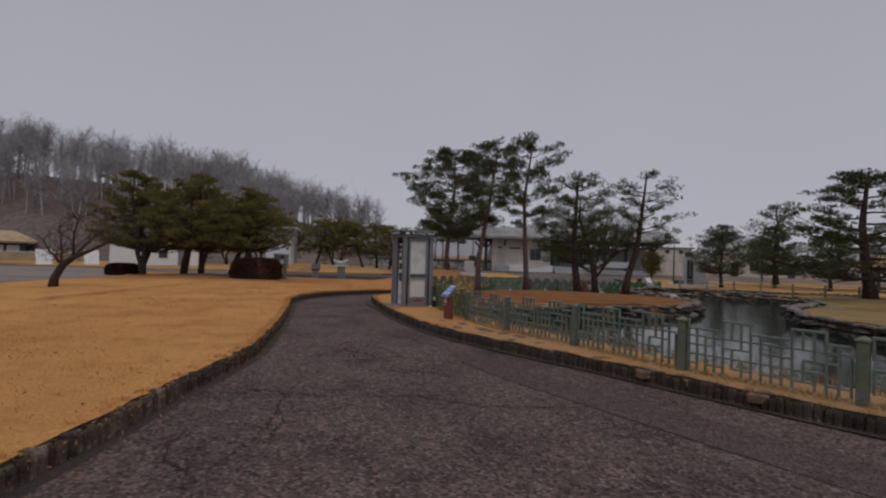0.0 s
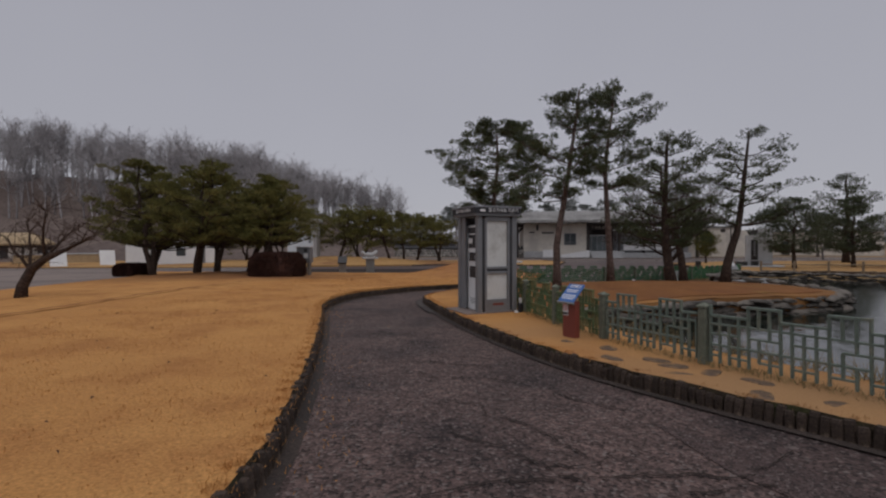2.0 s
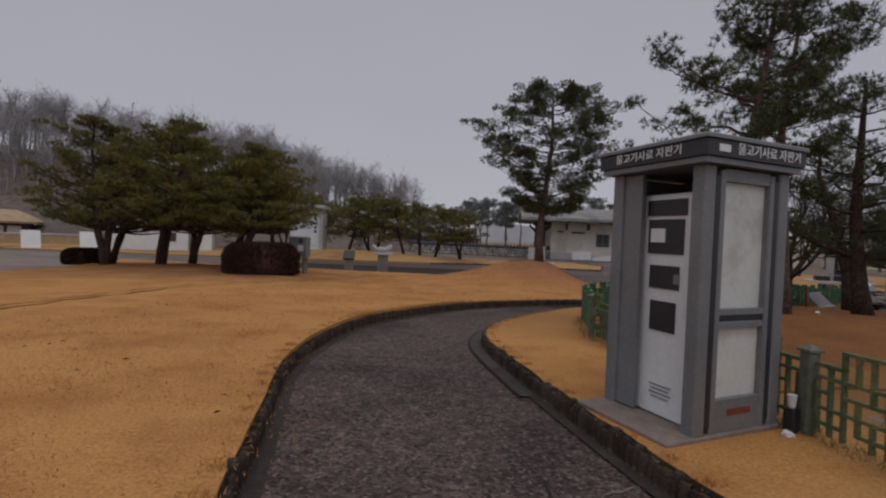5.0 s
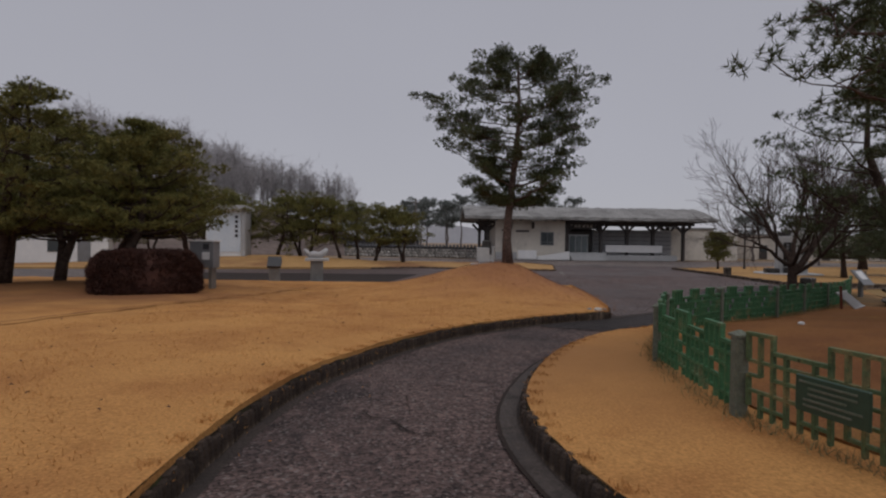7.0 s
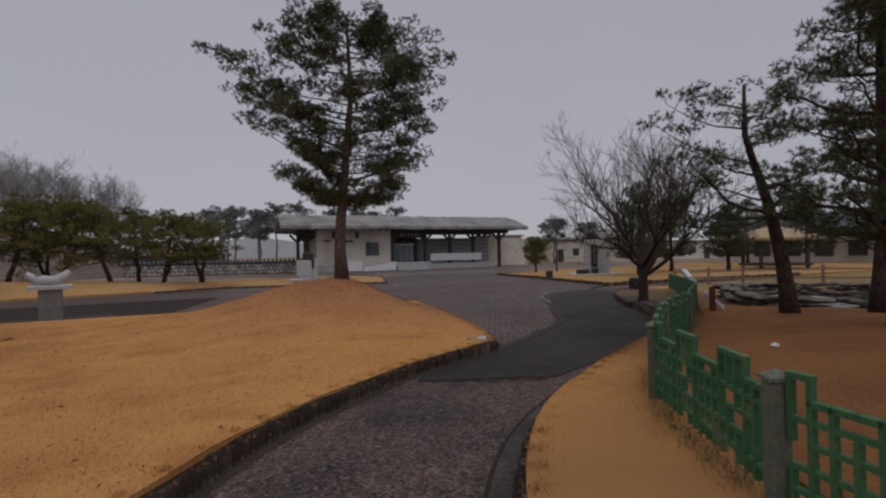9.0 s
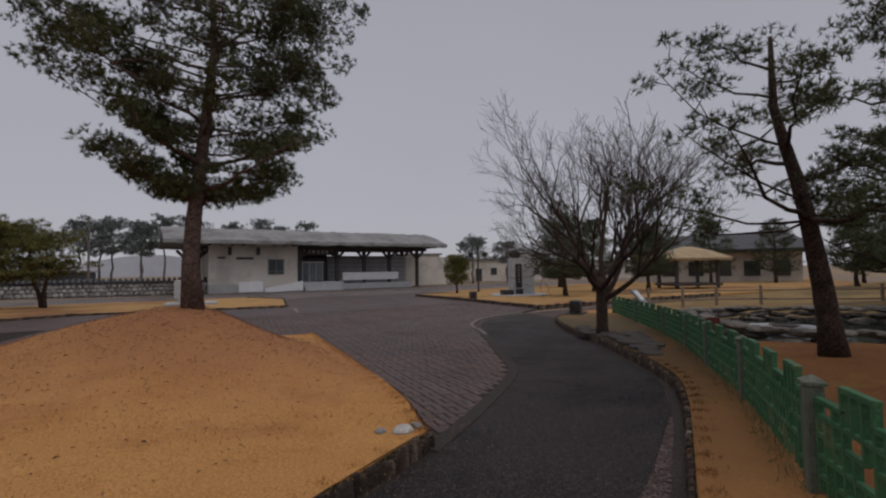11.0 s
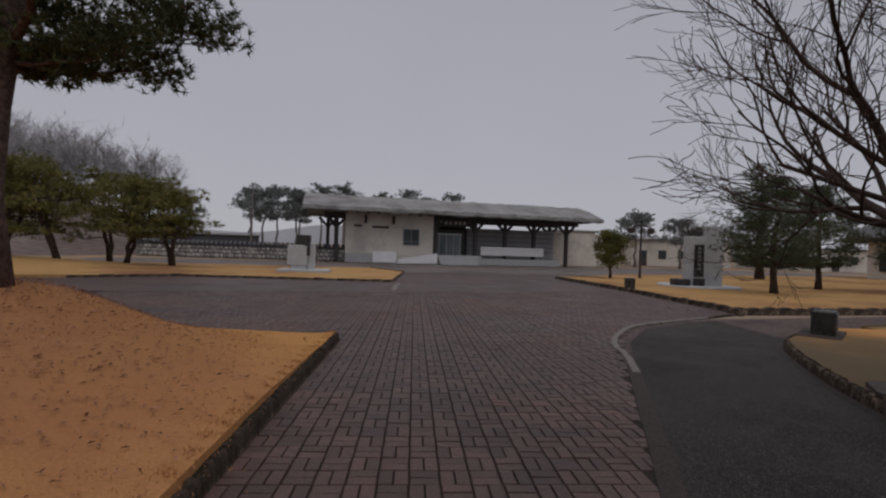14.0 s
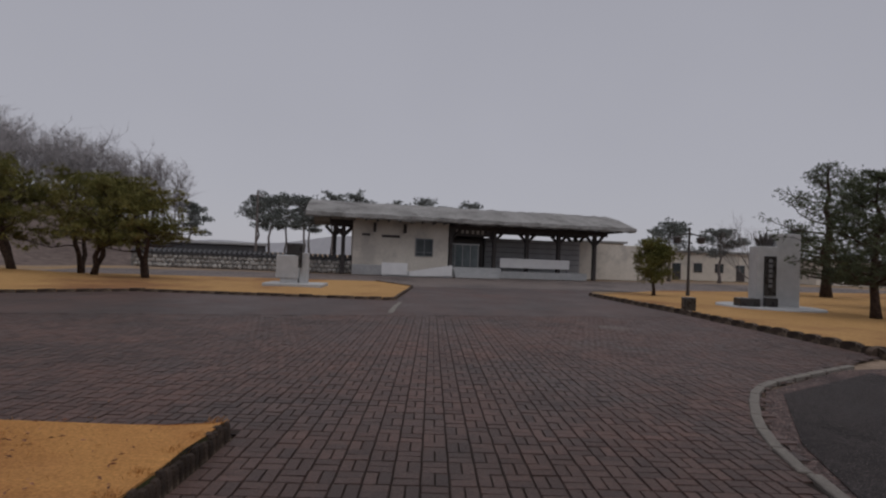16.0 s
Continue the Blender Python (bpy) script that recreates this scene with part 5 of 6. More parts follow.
# stone pedestal with a small white carving, on the edge of the court
ps = thing("carved_stone_pedestal", "grey stone pedestal carrying a small white carved animal shape", "statue", at=pose(-8.24, 38.8, gz(38.8), 0, 0, 10))
Build().box((0.1, 0, 0), (3.3, 1.6, 0.1), 0, 0.02).obj("slab", M_GUTTER, ps)
Build().box((0, 0, 0.1), (0.62, 0.5, 1.05), 0, 0.03).obj("pedestal", M_STONE_GREY, ps)
Build().box((0, 0, 1.15), (1.15, 0.7, 0.14), 0, 0.03).obj("plate", M_GRANITE, ps)
Build().tube([(-0.45, 0, 1.42), (-0.2, 0, 1.45), (0.1, 0, 1.42), (0.35, 0, 1.55), (0.5, 0, 1.75)], [0.1, 0.18, 0.17, 0.16, 0.08], 10).tube([(-0.62, 0, 1.72), (-0.5, 0, 1.58), (-0.4, 0, 1.42)], [0.06, 0.12, 0.12], 8).tube([(0.1, 0, 1.29), (0.1, 0, 1.45)], [0.16, 0.12], 8).tube([(-0.3, 0, 1.29), (-0.3, 0, 1.45)], [0.14, 0.1], 8).obj("carving", M_GRANITE, ps, smooth=True)
sp = thing("small_plaque", "small grey post with a dark sloping plaque", "plaque", at=pose(-10.1, 38.0, gz(38) + 0.1, 0, 0, 8))
Build().box((0, 0, 0), (0.5, 0.3, 0.75), 0, 0.02).obj("post", M_STONE_GREY, sp)
Build().rings([[(-0.32, -0.22, 0.72), (0.32, -0.22, 0.72), (0.32, 0.2, 0.95), (-0.32, 0.2, 0.95)], [(-0.32, -0.26, 0.8), (0.32, -0.26, 0.8), (0.32, 0.16, 1.25), (-0.32, 0.16, 1.25)]]).obj("plate", M_DARK_METAL, sp)

# control box beside the hedge
cb = thing("control_box", "grey metal control box on two pale legs", "electrical box", at=pose(-10.7, 31.6, lawn_z(-10.7, 31.6), 0, 0, -8))
for x in (-0.28, 0.28):
    Build().box((x, 0, -0.1), (0.12, 0.3, 0.95), 0, 0.01).obj("leg", M_WHITE_KERB, cb)
Build().box((0, 0, 0.72), (0.85, 0.42, 0.9), 0, 0.02).obj("cabinet", M_GREY_METAL, cb)
Build().box((0, 0, 1.62), (0.95, 0.5, 0.05), 0, 0.01).obj("lid", M_WHITE, cb)
Build().box((0.16, -0.22, 1.0), (0.26, 0.02, 0.26), 0, 0.003).obj("notice", M_WHITE, cb)
Build().box((0.16, -0.22, 1.35), (0.2, 0.02, 0.2), 0, 0.003).obj("meter_window", M_DARK_METAL, cb)
gp = thing("gate_post", "flat pale board standing beside the hedge", "post", at=pose(-11.35, 30.9, lawn_z(-11.35, 30.9), 0, 0, -8))
Build().box((0, 0, -0.1), (0.16, 0.5, 1.35), 0, 0.02).obj("board", M_WHITE_KERB, gp)


def hedge(x, y, z, sx, sy, h, rz, seed, label):
    """A clipped rounded hedge of fine dark twigs round a solid core."""
    rng = np.random.default_rng(seed)
    root = thing("hedge", label, "hedge", at=pose(x, y, z, 0, 0, rz))
    rings = []
    for k in range(7):
        t = k / 6
        r = (1 - max(0, t - 0.55) ** 2 * 1.3) * (0.93 + 0.07 * min(1, t * 4))
        rings.append([(math.copysign(abs(math.cos(a)) ** 0.6, math.cos(a)) * sx * 0.47 * r, math.copysign(abs(math.sin(a)) ** 0.6, math.sin(a)) * sy * 0.47 * r, -0.05 + h * 0.93 * t) for a in np.linspace(0, math.tau, 28, endpoint=False)])
    Build().rings(rings).obj("core", M_HEDGE, root, smooth=True)
    n = 5000
    a, t = rng.uniform(0, math.tau, n), rng.uniform(0, 1, n) ** 0.8
    r = (1 - np.maximum(0, t - 0.55) ** 2 * 1.3) * np.where(rng.uniform(0, 1, n) < 0.25, np.sqrt(rng.uniform(0, 1, n)), 1)
    t = np.where(r < 0.6, 1.0, t)
    ca, sa = np.cos(a), np.sin(a)
    c = np.stack([np.sign(ca) * np.abs(ca) ** 0.6 * sx * 0.47 * r, np.sign(sa) * np.abs(sa) ** 0.6 * sy * 0.47 * r, h * 0.92 * t], -1)
    v, f = needles(c, np.full(n, 0.05), 2, 0.12, 0.012, rng, 1.0)
    mesh_np("fine_branching", v, f, M_HEDGE, root)["kind"] = "stuff"
    return root


hedge(-11.5, 29.5, lawn_z(-11.5, 29.5), 3.0, 1.7, 1.3, 35, 1, "clipped dark red-brown winter hedge beside the pines")
hedge(-22.5, 33.5, lawn_z(-22.5, 33.5), 2.0, 1.2, 0.75, 10, 2, "low clipped dark hedge at the lawn edge")

# ---- white service building, store, boards and huts to the west ----
sh = thing("service_building", "small white flat-roofed building with a painted front", "building", at=pose(-20.2, 58.6, gz(58) + 0.72, 0, 0, 8))
Build().box((0, 1.6, 0), (3.0, 3.4, 4.2), 0, 0.02).obj("wall", M_WHITE, sh)
Build().box((0, -0.13, 0.4), (2.8, 0.06, 3.5), 0, 0.01).obj("painted_panel", node_mat("pale_blue_mural", (0.52, 0.60, 0.68), (0.66, 0.70, 0.74), 0.5, 0.6, 0.0, 6.0, 0.08), sh)
Build().box((0.1, 1.4, 4.2), (3.8, 4.4, 0.35), 0, 0.03).obj("roof", M_GRANITE, sh)
Build().box((1.68, 1.0, 0), (0.3, 2.8, 4.2), 0, 0.02).obj("side_wall", M_GREY_WALL, sh)
for i in range(5):
    Build().box((1.05, -0.175, 3.4 - i * 0.42), (0.24, 0.02, 0.26)).obj("glyph", M_DARK_METAL, sh)
st = thing("store_building", "long low white prefabricated store", "building", at=pose(-34.5, 57.5, gz(57) + 0.02, 0, 0, 25))
Build().box((0, 0, 0), (9.0, 3.2, 2.6), 0, 0.03).obj("wall", M_WHITE, st)
Build().box((0, 0, 2.6), (9.3, 3.5, 0.15), 0, 0.03).obj("roof", M_GRANITE, st)
Build().box((0.8, -1.62, 1.0), (0.9, 0.06, 0.9), 0, 0.01).obj("window", M_GLASS, st)
Build().box((2.8, -1.62, 0.1), (0.9, 0.06, 2.0), 0, 0.01).obj("door", M_GREY_METAL, st)
for i, (x, y, rz) in enumerate(((-42.5, 51.0, 30), (-40.0, 54.5, 25), (-47, 47, 35))):
    wbd = thing("notice_board", "white notice board leaning on a pale frame", "board", "white boards across the lot", at=pose(x, y, gz(y) - 0.02, 0, 0, rz))
    Build().add([(-0.7, -0.5, 0), (0.7, -0.5, 0), (0.7, -0.42, 0), (-0.7, -0.42, 0), (-0.9, 0.0, 1.7), (0.5, 0.0, 1.7), (0.5, 0.08, 1.7), (-0.9, 0.08, 1.7)], [(0, 1, 5, 4), (2, 3, 7, 6), (1, 2, 6, 5), (3, 0, 4, 7), (4, 5, 6, 7)]).obj("board", M_WHITE, wbd)
    Build().tube([(-0.2, 0.75, 0), (-0.2, 0.05, 1.5)], [0.03, 0.03], 6).obj("prop", M_GREY_METAL, wbd)


def hut(x, y, rz, w, roof, label, wall_h=2.3):
    root = thing("thatched_hut" if roof is M_ROOF_TAN else "tiled_house", label, "house", at=pose(x, y, gz(y), 0, 0, rz))
    Build().box((0, 0, 0), (w, w * 0.7, wall_h), 0, 0.03).obj("wall", M_WOOD_DARK, root)
    for s in (-0.28, 0.05, 0.3):
        Build().box((w * s, -w * 0.36, 0.4), (w * 0.2, 0.08, 1.5), 0, 0.01).obj("paper_window", M_CREAM, root)
    pr = []
    for sc, z in ((1.28, wall_h - 0.1), (1.32, wall_h + 0.15), (1.0, wall_h + 0.9), (0.55, wall_h + 1.6)):
        pr.append([(w * 0.5 * sc * a, w * 0.36 * sc * b * (0.5 if sc < 0.6 else 1), z) for a, b in ((-1, -1), (-0.3, -1.06), (0.3, -1.06), (1, -1), (1.04, 0), (1, 1), (0.3, 1.06), (-0.3, 1.06), (-1, 1), (-1.04, 0))])
    Build().rings(pr).obj("roof", roof, root)


hut(-62, 66, 38, 6.5, M_ROOF_TAN, "small thatched hut with pale paper windows")
hut(-70, 62, 38, 9.0, M_DARK_ROOF, "old house with a dark tiled roof", 2.7)
lw = thing("low_wall", "low tan earthen wall across the lot", "wall", at=pose(-50, 60, gz(60), 0, 0, 38))
Build().box((0, 0, 0), (9, 0.5, 1.1), 0, 0.05).obj("wall", M_ROOF_TAN, lw)
for i, t in enumerate(np.linspace(-4.2, 4.2, 10)):
    Build().box((float(t), 0, 1.1), (0.92, 0.6, 0.14), 0, 0.03).obj("coping", M_GRANITE, lw)

# ---- white buildings and annexes to the east ----
for i, (x, y, rz, w, d, h, lab) in enumerate(((62, 92, -14, 16, 8, 4.0, "long white single-storey building"), (84, 86, -14, 18, 8, 3.4, "low white building half hidden by pines"), (46, 97, -10, 7, 6, 5.0, "square white building behind trees"))):
    r = thing("white_building", lab, "building", at=pose(x, y, HB, 0, 0, rz))
    Build().box((0, 0, 0), (w, d, h), 0, 0.04).obj("wall", M_CREAM, r)
    Build().box((0, 0, h), (w + 0.8, d + 0.8, 0.3), 0, 0.05).obj("roof", M_ROOF, r)
    for k in range(int(w / 3.2)):
        wd = Build().box((-w / 2 + 1.8 + k * 3.1, -d / 2 - 0.04, 1.2 if k % 3 else 0.1), (1.2, 0.12, 1.3 if k % 3 else 2.3), 0, 0.01).obj("window", M_WOOD_DARK, r)
        Build().box((-w / 2 + 1.8 + k * 3.1, -d / 2 - 0.12, 1.3), (1.0, 0.04, 1.1)).obj("pane", M_GLASS, wd)

eh = thing("east_hall", "pale hall with a wide dark hipped roof behind pines", "building", at=pose(68, 55, gz(55), 0, 0, -60))
Build().box((0, 0, 0), (20, 8, 4.0), 0, 0.05).obj("wall", M_CREAM, eh)
Build().rings([[(a * sx, b * sy, z) for a, b in ((-1, -1), (1, -1), (1, 1), (-1, 1))] for sx, sy, z in ((11.6, 5.6, 3.9), (11.8, 5.8, 4.3), (9.5, 1.5, 6.2), (9.0, 0.3, 6.6))]).obj("roof", M_DARK_ROOF, eh)
for k in range(6):
    wd = Build().box((-8.2 + k * 3.2, -4.04, 0.9), (1.8, 0.12, 1.9), 0, 0.01).obj("window", M_WOOD_DARK, eh)
    Build().box((-8.2 + k * 3.2, -4.12, 1.0), (1.6, 0.04, 1.7)).obj("pane", M_GLASS, wd)

# garden shelter among the east pines
gs = thing("garden_shelter", "open timber shelter with a pale thatched roof", "shelter", at=pose(44, 45.6, gz(45) + 0.15, 0, 0, -30))
for x in (-2, 2):
    for y in (-1.5, 1.5):
        Build().box((x, y, 0), (0.26, 0.26, 2.7), 0, 0.02).obj("post", M_WOOD_DARK, gs)
Build().box((0, 0, 0.25), (4.6, 3.6, 0.22), 0, 0.03).obj("deck", M_WOOD_DARK, gs)
Build().rings([[(a * 2.9 * s, b * 2.3 * s, z) for a, b in ((-1, -1), (1, -1), (1, 1), (-1, 1))] for s, z in ((1, 2.6), (1.02, 2.8), (0.55, 3.5), (0.1, 3.9))]).obj("roof", M_ROOF_TAN, gs)

# ---- lamp post, shrub, markers on the east lawn ----
lp = thing("lamp_post", "dark slim lamp post with two hanging lanterns", "lamp post", at=pose(27.7, 57, gz(57) + 0.15, 0, 0, -15))
Build().tube([(0, 0, -0.1), (0, 0, 0.4), (0, 0, 4.3)], [0.13, 0.09, 0.06], 10).obj("pole", M_WOOD_DARK, lp)
Build().tube([(-0.75, 0, 3.75), (0, 0, 3.95), (0.75, 0, 3.75)], [0.035, 0.045, 0.035], 6).obj("arm", M_WOOD_DARK, lp)
for s in (-1, 1):
    ln = Build().tube([(s * 0.75, 0, 3.75), (s * 0.75, 0, 3.65), (s * 0.75, 0, 3.3)], [0.05, 0.28, 0.2], 8).obj("lantern", M_WOOD_DARK, lp)
pine("juniper_bush", 24.9, 56.7, gz(56.7) + 0.15, 2.9, 1.15, 0.7, 91, "rounded green shrub on a short stem", trunk_r=0.1, boughs=26, per=260, blade=(0.16, 0.012), clump=0.38, mats=(M_BARK, M_NEEDLE_OLIVE), pads=5, near=False, flat=0.9)
mk = thing("marker_stone", "small dark square marker stone at the lawn edge", "marker", at=pose(20.1, 48.5, gz(48.5) + 0.1, 0, 0, -20) @ Matrix.Scale(0.75, 4))
Build().box((0, 0, -0.1), (0.62, 0.5, 0.85), 0, 0.04).obj("block", M_BLACK_STONE, mk)
gbx = thing("utility_box", "low dark slatted box on a stone slab at the kerb corner", "utility box", at=pose(14.55, 35.05, bank_z(14.55, 35.05), 0, 0, 30))
Build().box((0, 0, -0.05), (0.66, 0.42, 0.60), 0, 0.03).obj("body", M_BLACK_STONE, gbx)
Build().box((0.1, 0.05, -0.12), (1.5, 0.8, 0.15), 0, 0.02).obj("plinth", M_GUTTER, gbx)
for i in range(5):
    Build().box((0, -0.22, 0.08 + i * 0.09), (0.58, 0.03, 0.04), 0, 0.004).obj("slat", M_DARK_METAL, gbx)


def scallops(line, label):
    root = thing("scalloped_edging", label, "edging", kind="structure")
    for x, y, a in even(line, 0.64):
        b = Build()
        prof = [(-0.33, -0.1)] + [(0.33 * math.cos(t), 0.08 + 0.13 * math.sin(t)) for t in np.linspace(math.pi, 0, 9)] + [(0.33, -0.1)]
        b.rings([[(u, -0.07, v) for u, v in prof], [(u, 0.07, v) for u, v in prof]])
        ob = b.obj("edging_stone", M_KERB, root)
        ob.matrix_basis = pose(x, y, gz(y) + RNG.uniform(-0.02, 0.02), 0, 0, a)


scallops([(20.55, 56.5), (19.5, 48.2), (18.1, 42.3), (17.35, 39.75)], "row of dark scalloped edging stones round the east lawn")
scallops([(17.4, 39.7), (24, 39.2), (34, 38.4)], "row of dark edging stones along the east lawn")


def low_edge(name, line, label):
    root = thing(name, label, "edging", kind="structure")
    for x, y, a in even(line, 0.6):
        ob = Build().box((0, 0, -0.1), (0.58, 0.14, 0.24 + RNG.uniform(-0.02, 0.02)), 0, 0.02).obj("edging_stone", M_KERB, root)
        ob.matrix_basis = pose(x, y, gz(y), 0, 0, a + RNG.uniform(-3, 3))


low_edge("edging_west_island", [(-6.4, 53.25), (-2.5, 54.95), (8.2, 52.35), (10.75, 61.2), (9.2, 66)], "low dark stone edging of the west island")
low_edge("edging_west_lawn", [(-14.6, 10), (-16.25, 18), (-19.75, 29.5), (-25.4, 40)], "low dark stone edging along the car park")
low_edge("edging_north_lawn", EDGE_N[4:], "low dark stone edging along the court")

# ---- pond side: boulders, fountain ring, rail ----
rocks = thing("pond_boulders", "stacked grey boulders along the pond edge", "boulders", kind="structure")
for line, lo in ((POND_A, 14.5), (POND_B, 4.0)):
    for x, y, a in even([p for p in line if p[1] > lo], 0.40):
        for lev in range(3):
            s = RNG.uniform(0.34, 0.62)
            ob = new("boulder", STONE_MESHES[int(RNG.integers(8))])
            ob.parent = rocks
            ob.matrix_basis = pose(x + RNG.uniform(-0.1, 0.1), y + RNG.uniform(-0.1, 0.1), WATER + lev * 0.17 + RNG.uniform(-0.02, 0.03), RNG.uniform(-8, 8), RNG.uniform(-8, 8), a + RNG.uniform(-18, 18)) @ Matrix.Diagonal((s * 1.5, s * 0.9, s * 0.5, 1))
for i in range(16):
    ob = new("boulder", STONE_MESHES[i % 8])
    ob.parent = rocks
    s = RNG.uniform(0.4, 0.8)
    ob.matrix_basis = pose(RNG.uniform(15, 18), RNG.uniform(18.4, 19.9) + 1.2, gz(19) + 0.0, 0, 0, RNG.uniform(0, 360)) @ Matrix.Diagonal((s * 1.2, s, s * 0.7, 1))
ring = thing("fountain_ring", "white round concrete fountain rim in the pond", "fountain", at=pose(12.2, 26.9, WATER - 0.1))
bmr = Build()
n = 40
prof = [(0.98, 0.0), (0.98, 0.26), (0.92, 0.30), (0.78, 0.30), (0.74, 0.24), (0.74, 0.0)]
vs = [(r * math.cos(a), r * math.sin(a), z) for a in np.linspace(0, math.tau, n, endpoint=False) for r, z in prof]
k = len(prof)
bmr.add(vs, [(i * k + j, ((i + 1) % n) * k + j, ((i + 1) % n) * k + (j + 1) % k, i * k + (j + 1) % k) for i in range(n) for j in range(k)])
bmr.obj("rim", M_GRANITE, ring)
Build().tube([(0, 0, -0.3), (0, 0, 0.28), (0, 0, 0.36)], [0.1, 0.1, 0.35], 12).obj("nozzle_bowl", M_GUTTER, ring)

RAIL = [(17.7, 35.4), (19.3, 34.7), (20.8, 33.9), (22.1, 33.0), (23.3, 31.6), (24.0, 29.8), (24.2, 27.6), (24.2, 25.0), (23.2, 22.0), (21.6, 19.5)]
wr = thing("timber_rail", "weathered timber post-and-rail fence along the pond path", "rail fence")
for k, (x, y) in enumerate(RAIL):
    Build().tube([(x, y, gz(y) - 0.1), (x, y, gz(y) + 1.05)], [0.07, 0.065], 10).obj("post", M_WOOD_PALE, wr)
    if k:
        x0, y0 = RAIL[k - 1]
        for h in (0.45, 0.85):
            Build().tube([(x0, y0, gz(y0) + h), ((x + x0) / 2, (y + y0) / 2, (gz(y) + gz(y0)) / 2 + h - 0.02), (x, y, gz(y) + h)], [0.035] * 3, 6).obj("rail", M_WOOD_PALE, wr)

# dumped red board and pale frame inside the fence
rb = thing("broken_play_board", "broken red board and pale slatted frame dumped inside the fence", "debris", at=pose(8.35, 26.75, bank_z(8.35, 26.75), 0, 0, 34))
Build().add([(-0.5, 0, 0), (-0.05, 0.1, 0), (-0.2, 0.1, 0.62), (-0.6, 0.0, 0.66), (-0.5, 0.05, 0), (-0.05, 0.15, 0), (-0.2, 0.15, 0.62), (-0.6, 0.05, 0.66)], [(0, 1, 2, 3), (7, 6, 5, 4), (0, 4, 5, 1), (1, 5, 6, 2), (2, 6, 7, 3), (3, 7, 4, 0)]).obj("red_board", M_RED, rb)
for i in range(8):
    Build().tube([(0.05 + i * 0.13, -0.15, 0.03), (0.0 + i * 0.13, 0.25, 0.42)], [0.02, 0.02], 5).obj("slat", M_GRANITE, rb)
for y, z in ((-0.15, 0.03), (0.25, 0.42)):
    Build().tube([(-0.05, y, z), (1.05, y, z)], [0.025, 0.025], 6).obj("bar", M_GRANITE, rb)
wsn = thing("information_lectern", "grey-blue sloping information lectern with a white sheet", "sign", at=pose(13.75, 31.65, bank_z(13.75, 31.65), 0, 0, 15))
Build().box((0, 0.05, -0.02), (0.16, 0.12, 0.62), 0, 0.015).obj("stand", M_GREY_METAL, wsn)
slope = Build().box((0, 0, 0), (0.62, 0.72, 0.05), 0, 0.012).obj("panel", M_GREY_METAL, wsn)
slope.matrix_basis = pose(0, 0.02, 0.72, 50, 0, 0)
Build().box((0.02, 0.1, 0.052), (0.36, 0.38, 0.004)).obj("sheet", M_BANNER, slope)

for k, (x, y) in enumerate(((0.25, 11.9), (0.1, 11.1), (0.5, 10.6), (0.35, 10.0), (0.85, 9.9), (0.8, 9.2), (1.2, 9.3), (1.25, 8.5), (1.75, 8.2), (1.9, 7.5), (2.4, 7.1), (2.75, 6.35), (3.1, 6.0), (1.5, 8.95), (0.95, 9.6), (3.6, 5.3))):
    s = thing("stepping_stone", "flat dull brown stepping stone sunk in dry grass", "stone", "stepping stones in the verge", at=pose(x, y, bank_z(x, y) - 0.034, 0, 0, k * 37))
    Build().rings([[(0.17 * math.cos(a) * (1 + 0.15 * math.sin(3 * a + k)) * q, 0.11 * math.sin(a) * (1 + 0.2 * math.cos(2 * a + 2 * k)) * q, z) for a in np.linspace(0, math.tau, 12, endpoint=False)] for q, z in ((1, -0.05), (1, 0.025), (0.9, 0.04))]).obj("stone", M_STEP, s)
for k, (x, y, sx, sy, rz) in enumerate(((8.95, 29.2, 1.0, 0.6, 50), (9.4, 29.75, 0.8, 0.55, 54), (8.45, 28.6, 1.0, 0.6, 48), (9.9, 29.5, 0.7, 0.5, 30), (10.35, 31.35, 0.7, 0.4, 60), (9.05, 28.7, 0.8, 0.45, 40), (7.85, 27.95, 0.9, 0.5, 45), (8.3, 27.95, 0.6, 0.4, 35), (9.5, 30.6, 0.7, 0.4, 58), (7.3, 27.45, 0.7, 0.4, 44))):
    s = thing("flat_slab", "flat dark broken stone slab under the bare tree", "stone", "slabs round the bare tree", at=pose(x, y, bank_z(x, y) - 0.035, RNG.uniform(-4, 4), RNG.uniform(-4, 4), rz))
    rim = [(u * sx * 0.55 * RNG.uniform(0.8, 1.1), v * sy * 0.55 * RNG.uniform(0.8, 1.1)) for u, v in ((-1, -0.8), (0.1, -1), (1, -0.7), (0.9, 0.8), (-0.2, 1), (-1, 0.7))]
    Build().rings([[(u * w, v * w, z) for u, v in rim] for w, z in ((1, -0.06), (1, 0.07), (0.97, 0.082))]).obj("slab", M_CHANNEL, s)

